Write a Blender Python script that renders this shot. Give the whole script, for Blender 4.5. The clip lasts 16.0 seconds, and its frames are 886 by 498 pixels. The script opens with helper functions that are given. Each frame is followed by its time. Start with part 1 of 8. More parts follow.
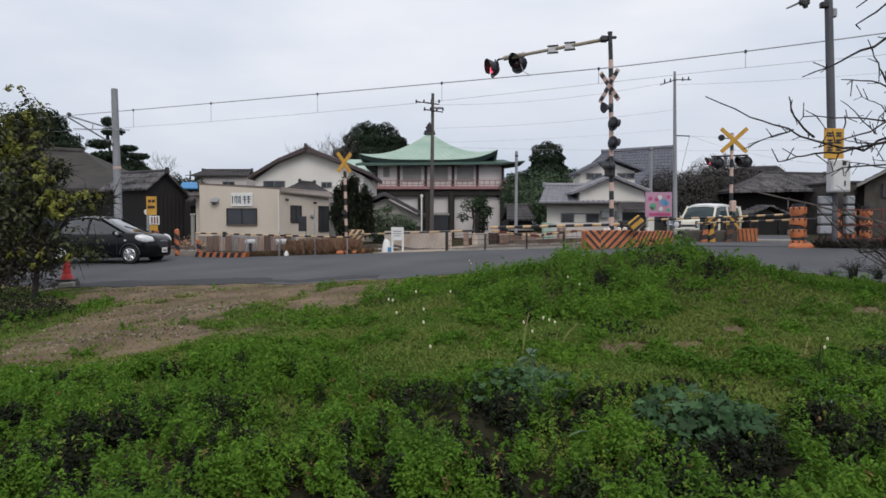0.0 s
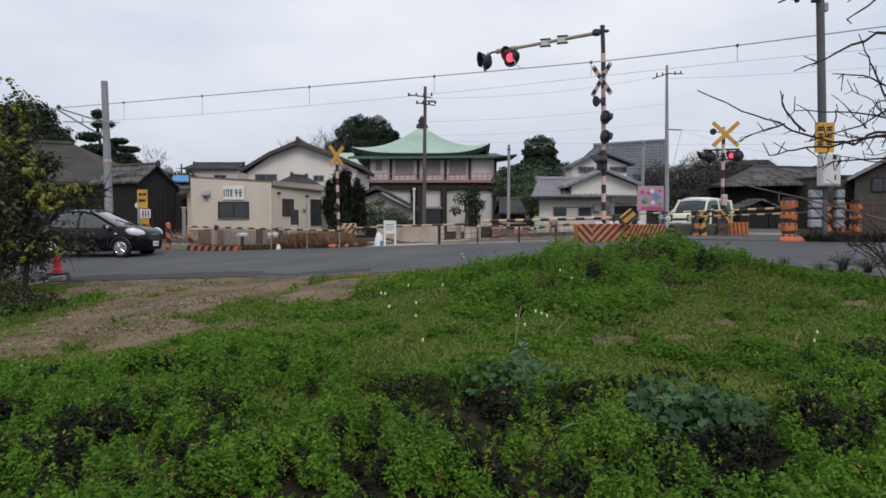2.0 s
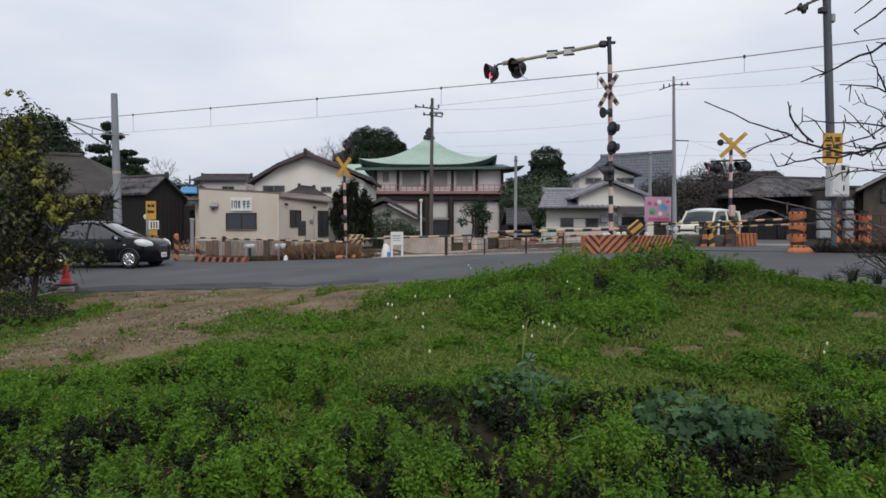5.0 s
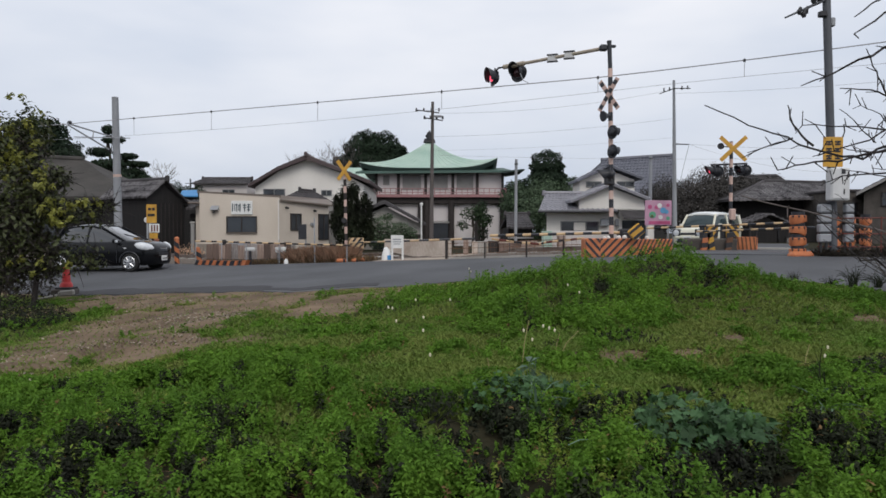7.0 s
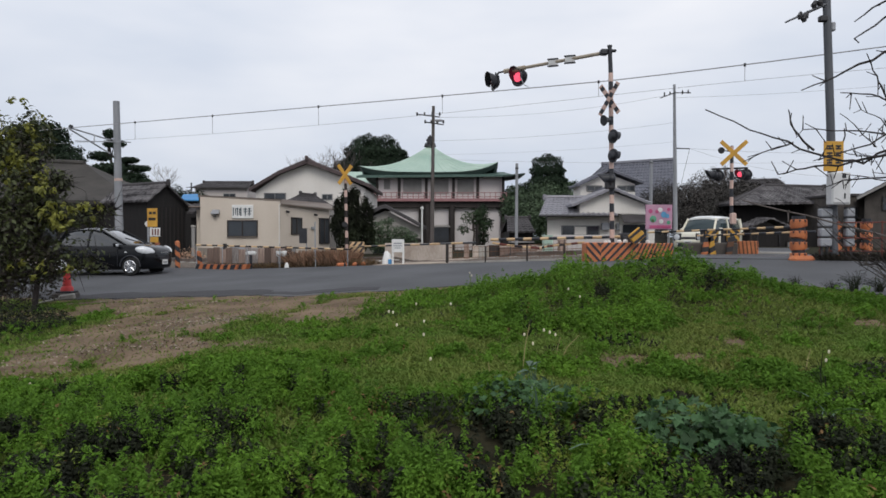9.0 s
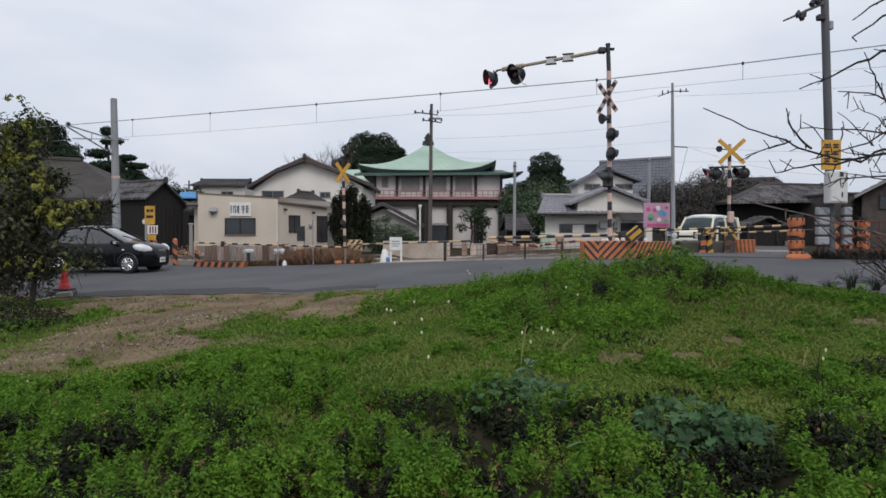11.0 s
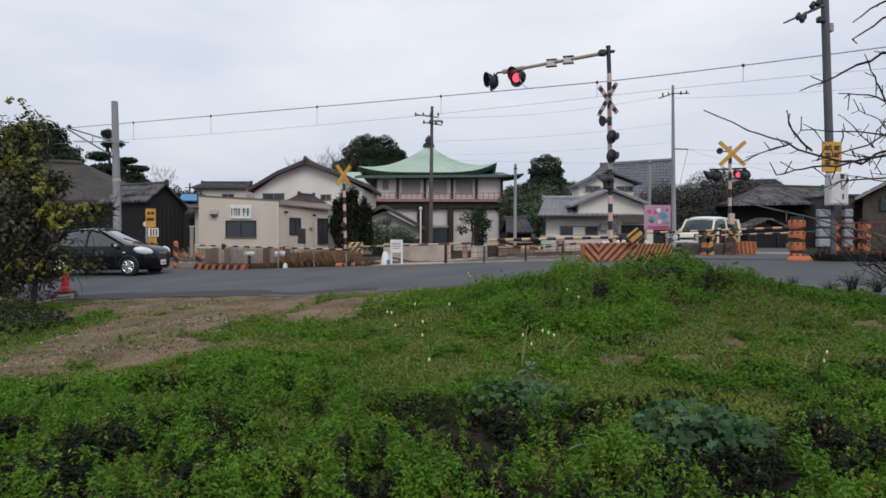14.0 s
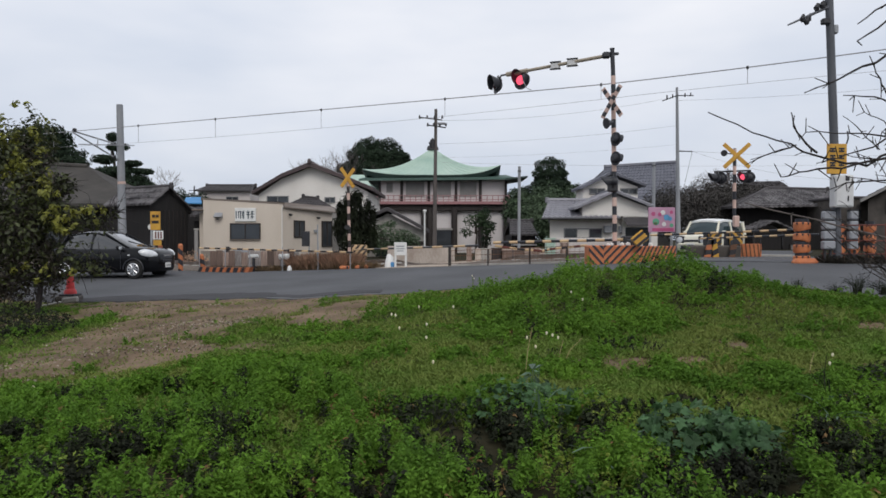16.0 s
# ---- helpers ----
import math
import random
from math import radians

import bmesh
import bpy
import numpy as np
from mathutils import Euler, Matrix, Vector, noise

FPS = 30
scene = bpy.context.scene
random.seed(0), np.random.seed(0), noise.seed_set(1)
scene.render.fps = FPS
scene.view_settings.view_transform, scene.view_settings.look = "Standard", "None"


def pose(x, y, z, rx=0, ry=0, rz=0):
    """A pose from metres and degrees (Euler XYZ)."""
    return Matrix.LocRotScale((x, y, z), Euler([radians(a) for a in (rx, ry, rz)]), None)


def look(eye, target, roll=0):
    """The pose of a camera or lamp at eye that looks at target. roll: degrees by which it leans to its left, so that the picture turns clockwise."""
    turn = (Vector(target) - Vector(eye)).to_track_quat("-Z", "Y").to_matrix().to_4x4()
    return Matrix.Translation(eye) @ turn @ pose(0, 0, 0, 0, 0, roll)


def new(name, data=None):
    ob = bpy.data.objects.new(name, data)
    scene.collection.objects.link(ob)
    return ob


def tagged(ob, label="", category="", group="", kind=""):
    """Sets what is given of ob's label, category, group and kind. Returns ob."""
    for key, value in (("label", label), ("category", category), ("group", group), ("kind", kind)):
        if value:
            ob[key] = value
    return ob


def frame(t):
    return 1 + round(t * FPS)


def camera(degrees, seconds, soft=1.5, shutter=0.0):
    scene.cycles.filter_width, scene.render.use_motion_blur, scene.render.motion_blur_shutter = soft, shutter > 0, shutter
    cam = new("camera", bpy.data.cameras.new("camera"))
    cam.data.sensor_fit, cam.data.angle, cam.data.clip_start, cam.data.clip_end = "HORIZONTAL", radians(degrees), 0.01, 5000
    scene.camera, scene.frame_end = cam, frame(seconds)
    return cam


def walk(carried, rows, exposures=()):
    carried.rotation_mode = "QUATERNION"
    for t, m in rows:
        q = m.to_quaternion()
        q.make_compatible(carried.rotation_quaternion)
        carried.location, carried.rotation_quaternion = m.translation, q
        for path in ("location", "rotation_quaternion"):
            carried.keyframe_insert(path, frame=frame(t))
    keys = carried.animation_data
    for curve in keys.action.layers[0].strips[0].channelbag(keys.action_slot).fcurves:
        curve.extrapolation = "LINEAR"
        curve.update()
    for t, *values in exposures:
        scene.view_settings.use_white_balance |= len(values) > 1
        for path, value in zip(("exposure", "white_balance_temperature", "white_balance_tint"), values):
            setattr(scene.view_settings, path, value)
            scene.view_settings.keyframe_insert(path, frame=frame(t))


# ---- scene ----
cam = camera(65, 16.0, soft=1.6)
EYE = (0.0, 0.0, 1.25)
# a phone held by hand: it stays in its place and sways a little
TURNS = [
    (0.0, 87.963, 0.012, -0.126),
    (0.5, 87.897, -0.021, -0.130),
    (1.0, 87.682, -0.001, -0.163),
    (1.5, 87.299, -0.015, -0.620),
    (2.0, 87.434, -0.018, -0.748),
    (2.5, 87.620, -0.027, -0.625),
    (3.0, 87.910, -0.039, -0.484),
    (3.5, 88.030, -0.006, -0.431),
    (4.0, 88.164, 0.027, -0.135),
    (6.5, 88.536, -0.030, -0.246),
    (7.0, 88.629, -0.017, -0.143),
    (7.5, 88.657, 0.031, -0.103),
    (8.0, 88.684, -0.037, -0.278),
    (8.5, 88.822, -0.035, -0.011),
    (9.0, 88.964, -0.048, -0.090),
    (11.5, 88.784, -0.126, -0.264),
    (12.0, 88.916, -0.020, -0.116),
    (12.5, 89.022, 0.000, 0.000),
    (13.0, 89.108, -0.027, -0.067),
    (13.5, 89.105, -0.012, -0.002),
    (14.0, 88.995, -0.071, -0.206),
    (14.5, 88.962, -0.180, -0.412),
    (15.0, 89.060, -0.067, -0.186),
    (15.5, 89.244, -0.021, 0.097),
    (16.0, 89.204, -0.022, 0.122),
]
walk(cam, [(t, pose(*EYE, rx, ry, rz)) for t, rx, ry, rz in TURNS])

# ---- light ----
world = bpy.data.worlds.new("overcast_sky")
scene.world = world
world.use_nodes = True
wn, wl = world.node_tree.nodes, world.node_tree.links
sky = wn.new("ShaderNodeTexSky")
sky.sky_type, sky.sun_disc = "NISHITA", False
sky.sun_elevation, sky.sun_rotation, sky.dust_density = radians(43), radians(167), 4.0
grey = wn.new("ShaderNodeHueSaturation")
grey.inputs["Saturation"].default_value, grey.inputs["Value"].default_value = 0.35, 0.09
cloud = wn.new("ShaderNodeTexNoise")
cloud.inputs["Scale"].default_value, cloud.inputs["Detail"].default_value = 2.2, 4.0
cloud_map = wn.new("ShaderNodeMapping")
cloud_map.inputs["Scale"].default_value = (1.0, 1.0, 3.2)
cloud_co = wn.new("ShaderNodeTexCoord")
wl.new(cloud_co.outputs["Generated"], cloud_map.inputs["Vector"])
wl.new(cloud_map.outputs[0], cloud.inputs["Vector"])
ramp = wn.new("ShaderNodeValToRGB")
ramp.color_ramp.elements[0].position, ramp.color_ramp.elements[0].color = 0.30, (0.72, 0.785, 0.91, 1)
ramp.color_ramp.elements[1].position, ramp.color_ramp.elements[1].color = 0.66, (0.985, 1.0, 1.06, 1)
wl.new(cloud.outputs["Fac"], ramp.inputs[0])
mixw = wn.new("ShaderNodeMix")
mixw.data_type = "RGBA"
mixw.inputs[0].default_value = 0.80
wl.new(sky.outputs[0], grey.inputs["Color"])
wl.new(grey.outputs[0], mixw.inputs[6])
wl.new(ramp.outputs[0], mixw.inputs[7])
# an overcast sky is dimmer and bluer towards the horizon
height = wn.new("ShaderNodeSeparateXYZ")
wl.new(cloud_co.outputs["Generated"], height.inputs[0])
rise = wn.new("ShaderNodeMapRange")
rise.inputs["From Min"].default_value, rise.inputs["From Max"].default_value = 0.03, 0.30
wl.new(height.outputs["Z"], rise.inputs["Value"])
tint = wn.new("ShaderNodeMix")
tint.data_type = "RGBA"
tint.inputs[6].default_value, tint.inputs[7].default_value = (0.75, 0.79, 0.84, 1), (1, 1, 1, 1)
wl.new(rise.outputs[0], tint.inputs[0])
dim = wn.new("ShaderNodeMix")
dim.data_type, dim.blend_type = "RGBA", "MULTIPLY"
dim.inputs[0].default_value = 1.0
wl.new(mixw.outputs[2], dim.inputs[6])
wl.new(tint.outputs[2], dim.inputs[7])
wl.new(dim.outputs[2], wn["Background"].inputs["Color"])
wn["Background"].inputs["Strength"].default_value = 1.05

sun = new("sun", bpy.data.lights.new("sun", "SUN"))
sun.data.energy, sun.data.angle, sun.data.color = 1.05, radians(24), (1.0, 0.96, 0.9)
sun.matrix_world = look((4.0, -18, 17), (0, 0, 0))
scene.view_settings.exposure = 0.0


# ---- materials ----
def mat(name, a, b=None, rough=0.8, scale=6.0, fine=60.0, bump=0.15, metal=0.0, emit=None, strength=0.0, random_tone=0.0,
        island=0.0, stretch=(1, 1, 1), spec=0.4, clear=0.0, sheer=0.0):
    """Two tones mixed by coarse and fine noise in the thing's own space, with a little relief."""
    m = bpy.data.materials.new(name)
    m.use_nodes = True
    nd, ln = m.node_tree.nodes, m.node_tree.links
    bsdf = nd["Principled BSDF"]
    b = b or tuple(c * 0.72 for c in a)
    co = nd.new("ShaderNodeTexCoord")
    mp = nd.new("ShaderNodeMapping")
    mp.inputs["Scale"].default_value = stretch
    ln.new(co.outputs["Object"], mp.inputs["Vector"])
    n1, n2 = nd.new("ShaderNodeTexNoise"), nd.new("ShaderNodeTexNoise")
    n1.inputs["Scale"].default_value, n1.inputs["Detail"].default_value = scale, 5.0
    n2.inputs["Scale"].default_value, n2.inputs["Detail"].default_value = fine, 3.0
    for n in (n1, n2):
        ln.new(mp.outputs[0], n.inputs["Vector"])
    add = nd.new("ShaderNodeMath")
    add.operation = "MULTIPLY_ADD"
    add.inputs[1].default_value = 0.45
    ln.new(n2.outputs["Fac"], add.inputs[0])
    ln.new(n1.outputs["Fac"], add.inputs[2])
    rng = nd.new("ShaderNodeMapRange")
    rng.inputs["From Min"].default_value, rng.inputs["From Max"].default_value = 0.5, 0.95
    ln.new(add.outputs[0], rng.inputs["Value"])
    mx = nd.new("ShaderNodeMix")
    mx.data_type = "RGBA"
    mx.inputs[6].default_value, mx.inputs[7].default_value = (*a, 1), (*b, 1)
    ln.new(rng.outputs[0], mx.inputs[0])
    colour = mx.outputs[2]
    for amount, source in ((random_tone, "object"), (island, "island")):
        if amount:
            src = nd.new("ShaderNodeObjectInfo" if source == "object" else "ShaderNodeNewGeometry")
            r2 = nd.new("ShaderNodeMapRange")
            r2.inputs["To Min"].default_value, r2.inputs["To Max"].default_value = 1 - amount, 1 + amount
            ln.new(src.outputs["Random" if source == "object" else "Random Per Island"], r2.inputs["Value"])
            hs = nd.new("ShaderNodeHueSaturation")
            ln.new(r2.outputs[0], hs.inputs["Value"])
            ln.new(colour, hs.inputs["Color"])
            colour = hs.outputs[0]
    ln.new(colour, bsdf.inputs["Base Color"])
    bsdf.inputs["Roughness"].default_value, bsdf.inputs["Metallic"].default_value = rough, metal
    bsdf.inputs["Specular IOR Level"].default_value = spec
    bsdf.inputs["Coat Weight"].default_value = clear
    if bump:
        bp = nd.new("ShaderNodeBump")
        bp.inputs["Strength"].default_value, bp.inputs["Distance"].default_value = bump, 0.02
        ln.new(add.outputs[0], bp.inputs["Height"])
        ln.new(bp.outputs[0], bsdf.inputs["Normal"])
    if sheer:
        tr, ms = nd.new("ShaderNodeBsdfTranslucent"), nd.new("ShaderNodeMixShader")
        ln.new(colour, tr.inputs["Color"])
        ms.inputs[0].default_value = sheer
        ln.new(bsdf.outputs[0], ms.inputs[1])
        ln.new(tr.outputs[0], ms.inputs[2])
        ln.new(ms.outputs[0], nd["Material Output"].inputs["Surface"])
    if emit:
        bsdf.inputs["Emission Color"].default_value, bsdf.inputs["Emission Strength"].default_value = (*emit, 1), strength
    return m


# soil toned near black, so open gaps between the weeds look shaded
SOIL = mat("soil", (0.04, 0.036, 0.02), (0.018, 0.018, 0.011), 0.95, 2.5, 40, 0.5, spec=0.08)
EARTH = mat("trodden_earth", (0.215, 0.155, 0.105), (0.09, 0.064, 0.042), 0.95, 1.3, 16, 0.7, spec=0.12)
GRIT = mat("grit", (0.33, 0.285, 0.23), (0.2, 0.165, 0.125), 0.95, 6, 40, 0, island=0.4)
ASPHALT = mat("asphalt", (0.098, 0.1, 0.108), (0.06, 0.062, 0.067), 0.85, 0.45, 70, 0.25, spec=0.3)
PATCH = mat("asphalt_patch", (0.05, 0.05, 0.054), (0.034, 0.034, 0.037), 0.85, 1.5, 70, 0.25, spec=0.3)
CONCRETE = mat("concrete", (0.40, 0.38, 0.35), (0.25, 0.24, 0.22), 0.9, 1.6, 40, 0.2)
POLE = mat("pole_concrete", (0.29, 0.3, 0.32), (0.21, 0.22, 0.235), 0.85, 3, 50, 0.1, stretch=(1, 1, 0.2))
STEEL_POLE = mat("pole_steel", (0.10, 0.105, 0.12), (0.07, 0.075, 0.085), 0.6, 3, 40, 0.05, stretch=(1, 1, 0.2))
WOOD_POLE = mat("pole_brown", (0.11, 0.097, 0.092), (0.07, 0.06, 0.056), 0.85, 3, 60, 0.15, stretch=(1, 1, 0.1))
GALV = mat("galvanised", (0.42, 0.43, 0.45), (0.3, 0.31, 0.33), 0.5, 5, 50, 0.05, 0.6)
DARK = mat("dark_steel", (0.035, 0.035, 0.04), (0.02, 0.02, 0.022), 0.6, 5, 50, 0.05)
BLACK = mat("black_paint", (0.032, 0.034, 0.042), (0.02, 0.021, 0.026), 0.45, 5, 50, 0.05)
YELLOW = mat("yellow_paint", (0.60, 0.34, 0.05), (0.44, 0.23, 0.035), 0.55, 4, 40, 0.05)
ORANGE = mat("orange_paint", (0.55, 0.19, 0.075), (0.38, 0.12, 0.05), 0.6, 4, 30, 0.1)
PALE = mat("faded_pink_white", (0.62, 0.45, 0.39), (0.48, 0.33, 0.28), 0.6, 4, 40, 0.05)
CREAM_BAND = mat("cream_paint", (0.66, 0.48, 0.28), (0.5, 0.33, 0.18), 0.6, 4, 40, 0.05)
WHITE = mat("white_paint", (0.75, 0.75, 0.74), (0.62, 0.62, 0.6), 0.6, 3, 40, 0.05)
CABINET = mat("cabinet_grey", (0.31, 0.32, 0.34), (0.24, 0.25, 0.27), 0.6, 3, 40, 0.05)
CABLE = mat("cable", (0.36, 0.36, 0.38), (0.27, 0.27, 0.29), 0.7, 5, 30, 0)
BOX_GREY = mat("light_box_grey", (0.62, 0.62, 0.62), (0.52, 0.52, 0.52), 0.6, 3, 40, 0.05)
RAIL_RED = mat("rusty_red_rail", (0.16, 0.045, 0.035), (0.1, 0.03, 0.025), 0.7, 6, 40, 0.1)
RUST = mat("rust", (0.18, 0.09, 0.05), (0.1, 0.05, 0.03), 0.9, 4, 40, 0.3)
STEEL = mat("rail_steel", (0.25, 0.22, 0.2), (0.14, 0.1, 0.08), 0.45, 4, 40, 0.1, 0.7)
BALLAST = mat("ballast", (0.17, 0.14, 0.115), (0.085, 0.068, 0.055), 0.95, 9, 45, 1.0)
WALL_CREAM = mat("cream_render", (0.60, 0.53, 0.455), (0.51, 0.445, 0.375), 0.85, 0.8, 30, 0.05, stretch=(1, 1, 0.4))
WALL_WHITE = mat("white_plaster", (0.74, 0.71, 0.67), (0.63, 0.6, 0.56), 0.9, 0.7, 20, 0.05, stretch=(1, 1, 0.4))
TEMPLE_WHITE = mat("temple_plaster", (0.60, 0.565, 0.56), (0.52, 0.485, 0.48), 0.9, 0.7, 20, 0.05)
WALL_PINK = mat("pinkish_plaster", (0.6, 0.55, 0.53), (0.5, 0.46, 0.44), 0.9, 0.7, 20, 0.05)
WALL_GREY = mat("grey_plaster", (0.3, 0.29, 0.28), (0.22, 0.21, 0.2), 0.9, 0.8, 20, 0.05)
BOARD_DARK = mat("dark_boards", (0.02, 0.018, 0.018), (0.011, 0.01, 0.01), 0.9, 3, 30, 0.2, stretch=(6, 6, 0.3))
TIMBER = mat("dark_timber", (0.038, 0.031, 0.029), (0.024, 0.02, 0.019), 0.8, 3, 30, 0.1)
TILE = mat("grey_roof_tile", (0.135, 0.14, 0.168), (0.085, 0.088, 0.108), 0.55, 2, 25, 0.1, island=0.12)
# TILE lightened in colour to carry the sky's sheen on the low roofs
TILE_SHEEN = mat("sheen_grey_roof_tile", (0.25, 0.245, 0.27), (0.17, 0.168, 0.19), 0.45, 2, 25, 0.1, island=0.12)
TILE_OLD = mat("old_roof_tile", (0.07, 0.064, 0.067), (0.032, 0.029, 0.03), 0.75, 1.2, 25, 0.1, island=0.2)
TILE_FLECK = mat("flecked_roof_tile", (0.018, 0.016, 0.018), (0.18, 0.17, 0.175), 0.85, 2.2, 9, 0.3, stretch=(1, 0.4, 1))
ROOF_DULL = mat("weathered_roof", (0.066, 0.06, 0.054), (0.036, 0.033, 0.03), 0.9, 0.9, 14, 0.25)
TAN_WALL = mat("stained_tan_plaster", (0.58, 0.51, 0.45), (0.36, 0.29, 0.24), 0.9, 1.4, 12, 0.1, stretch=(1, 1, 0.5))
TAN_GRAVEL = mat("tan_gravel", (0.44, 0.37, 0.3), (0.3, 0.24, 0.19), 0.95, 3, 35, 0.4)
PLANK_BROWN = mat("weathered_brown_plank", (0.2, 0.14, 0.115), (0.11, 0.078, 0.065), 0.9, 3, 22, 0.2, random_tone=0.3, stretch=(4, 4, 0.6))
PLANK_PALE = mat("peeling_pale_plank", (0.42, 0.39, 0.38), (0.2, 0.165, 0.145), 0.9, 3.5, 14, 0.2, random_tone=0.25, stretch=(4, 4, 0.8))
PLANK_PINK = mat("stained_pinkish_plank", (0.40, 0.31, 0.26), (0.2, 0.135, 0.11), 0.9, 3, 16, 0.2, random_tone=0.2, stretch=(4, 4, 0.7))
WALL_BASE = mat("stained_render", (0.34, 0.30, 0.26), (0.17, 0.145, 0.12), 0.9, 2.5, 18, 0.1, stretch=(3, 1, 0.35))
STAINED = mat("stained_concrete", (0.10, 0.088, 0.078), (0.05, 0.044, 0.04), 0.9, 2.2, 25, 0.3)
TILE_BROWN = mat("brown_roof_tile", (0.078, 0.056, 0.056), (0.05, 0.037, 0.038), 0.65, 1.5, 25, 0.1, island=0.12)
METAL_BROWN = mat("brown_sheet_metal", (0.20, 0.165, 0.14), (0.15, 0.12, 0.1), 0.6, 1, 25, 0.05)
COPPER = mat("green_copper", (0.42, 0.53, 0.45), (0.28, 0.41, 0.345), 0.65, 0.45, 7, 0.08, stretch=(1, 1, 0.5))
# copper green darkened in colour for the shade the lower eave sits in
COPPER_MID = mat("shaded_copper", (0.075, 0.13, 0.11), (0.05, 0.09, 0.075), 0.6, 0.5, 12, 0.05)
COPPER_DARK = mat("dark_green_copper", (0.03, 0.052, 0.045), (0.02, 0.036, 0.031), 0.6, 1, 12, 0.05)
PINK_RAIL = mat("pink_railing", (0.33, 0.17, 0.175), (0.27, 0.135, 0.14), 0.7, 3, 20, 0)
GLASS_DARK = mat("window_glass", (0.04, 0.045, 0.05), (0.03, 0.034, 0.04), 0.08, 1, 5, 0, spec=0.6)
SHUTTER = mat("grey_shutter", (0.22, 0.215, 0.21), (0.17, 0.165, 0.16), 0.7, 2, 20, 0.05)
FRAME = mat("window_frame", (0.2, 0.2, 0.2), (0.15, 0.15, 0.15), 0.5, 3, 30, 0)
BLUE = mat("blue_sheet", (0.07, 0.26, 0.52), (0.05, 0.2, 0.42), 0.7, 1, 10, 0.1)
CAR_BLACK = mat("black_car_paint", (0.005, 0.0055, 0.007), (0.004, 0.0045, 0.006), 0.2, 2, 20, 0, spec=0.22, clear=0.15)
CAR_WHITE = mat("ivory_car_paint", (0.74, 0.71, 0.58), (0.70, 0.67, 0.55), 0.25, 2, 20, 0, spec=0.5, clear=0.6)
ROOF_WHITE = mat("white_car_roof", (0.78, 0.78, 0.76), (0.74, 0.74, 0.72), 0.25, 2, 20, 0, spec=0.5, clear=0.6)
VAN_GLASS = mat("van_glass", (0.03, 0.05, 0.055), (0.025, 0.04, 0.045), 0.12, 1, 10, 0, spec=0.5)
CAR_GLASS = mat("car_glass", (0.018, 0.02, 0.022), (0.012, 0.014, 0.016), 0.06, 1, 10, 0, spec=0.9, clear=0.8)
LAMP_GLASS = mat("headlight_glass", (0.72, 0.74, 0.76), (0.55, 0.57, 0.6), 0.1, 12, 30, 0, spec=0.8)
CHROME = mat("alloy", (0.55, 0.56, 0.58), (0.42, 0.43, 0.45), 0.3, 5, 30, 0, 0.8)
TYRE = mat("tyre", (0.02, 0.02, 0.02), (0.014, 0.014, 0.014), 0.9, 8, 60, 0.2)
CONE_RED = mat("red_plastic", (0.55, 0.04, 0.04), (0.42, 0.035, 0.035), 0.5, 6, 40, 0.05)
RED_OFF = mat("red_lens_unlit", (0.035, 0.012, 0.014), (0.028, 0.01, 0.012), 0.25, 5, 30, 0)
RED_LIT = mat("red_lens_lit", (0.6, 0.03, 0.05), (0.6, 0.03, 0.05), 0.4, 5, 30, 0, emit=(1.0, 0.11, 0.19), strength=1.15)
BARK = mat("bark", (0.075, 0.062, 0.052), (0.04, 0.033, 0.028), 0.95, 6, 40, 0.5)
BARK_DARK = mat("dark_bark", (0.032, 0.026, 0.026), (0.02, 0.017, 0.017), 0.9, 10, 60, 0.4)
REED = mat("rusty_reed", (0.6, 0.41, 0.29), (0.44, 0.27, 0.18), 0.95, 4, 30, 0, island=0.4, sheer=0.4)
STRAW = mat("pale_straw", (0.32, 0.28, 0.13), (0.22, 0.2, 0.09), 0.9, 4, 30, 0, spec=0.2)
DRY = mat("dry_grass", (0.26, 0.18, 0.10), (0.17, 0.11, 0.06), 0.95, 4, 30, 0, island=0.4, sheer=0.2)
LEAF_DUSK = mat("plum_and_shade_leaf", (0.036, 0.046, 0.024), (0.017, 0.017, 0.016), 0.9, 1.1, 9, 0, island=0.4, sheer=0.1, spec=0.06)
LEAF_WEED = mat("weed_leaf", (0.138, 0.264, 0.030), (0.072, 0.154, 0.021), 0.75, 1.3, 10, 0, island=0.25, sheer=0.33, spec=0.15)
LEAF_LIME = mat("yellow_green_leaf", (0.195, 0.245, 0.035), (0.12, 0.19, 0.025), 0.65, 1.1, 9, 0, island=0.22, sheer=0.3, spec=0.3)
LEAF_TURF = mat("turf_blade", (0.12, 0.212, 0.037), (0.19, 0.218, 0.056), 0.75, 0.5, 6, 0, island=0.2, sheer=0.3, spec=0.2)
LEAF_RUST = mat("withered_leaf", (0.22, 0.13, 0.055), (0.13, 0.085, 0.04), 0.8, 1.1, 9, 0, island=0.4, sheer=0.2, spec=0.2)
LEAF_BLUE = mat("blue_green_leaf", (0.068, 0.138, 0.056), (0.028, 0.064, 0.026), 0.65, 5, 22, 0, island=0.4, sheer=0.2, spec=0.22)
LEAF_SILVER = mat("silvery_leaf", (0.13, 0.20, 0.14), (0.10, 0.16, 0.10), 0.55, 2, 10, 0, island=0.3, sheer=0.2, spec=0.3)
LEAF_TIP = mat("young_citrus_leaf", (0.25, 0.25, 0.045), (0.13, 0.145, 0.03), 0.5, 3, 10, 0, island=0.35, sheer=0.3, spec=0.35)
ARM = mat("arm_paint", (0.42, 0.36, 0.28), (0.33, 0.28, 0.22), 0.6, 4, 40, 0.05)
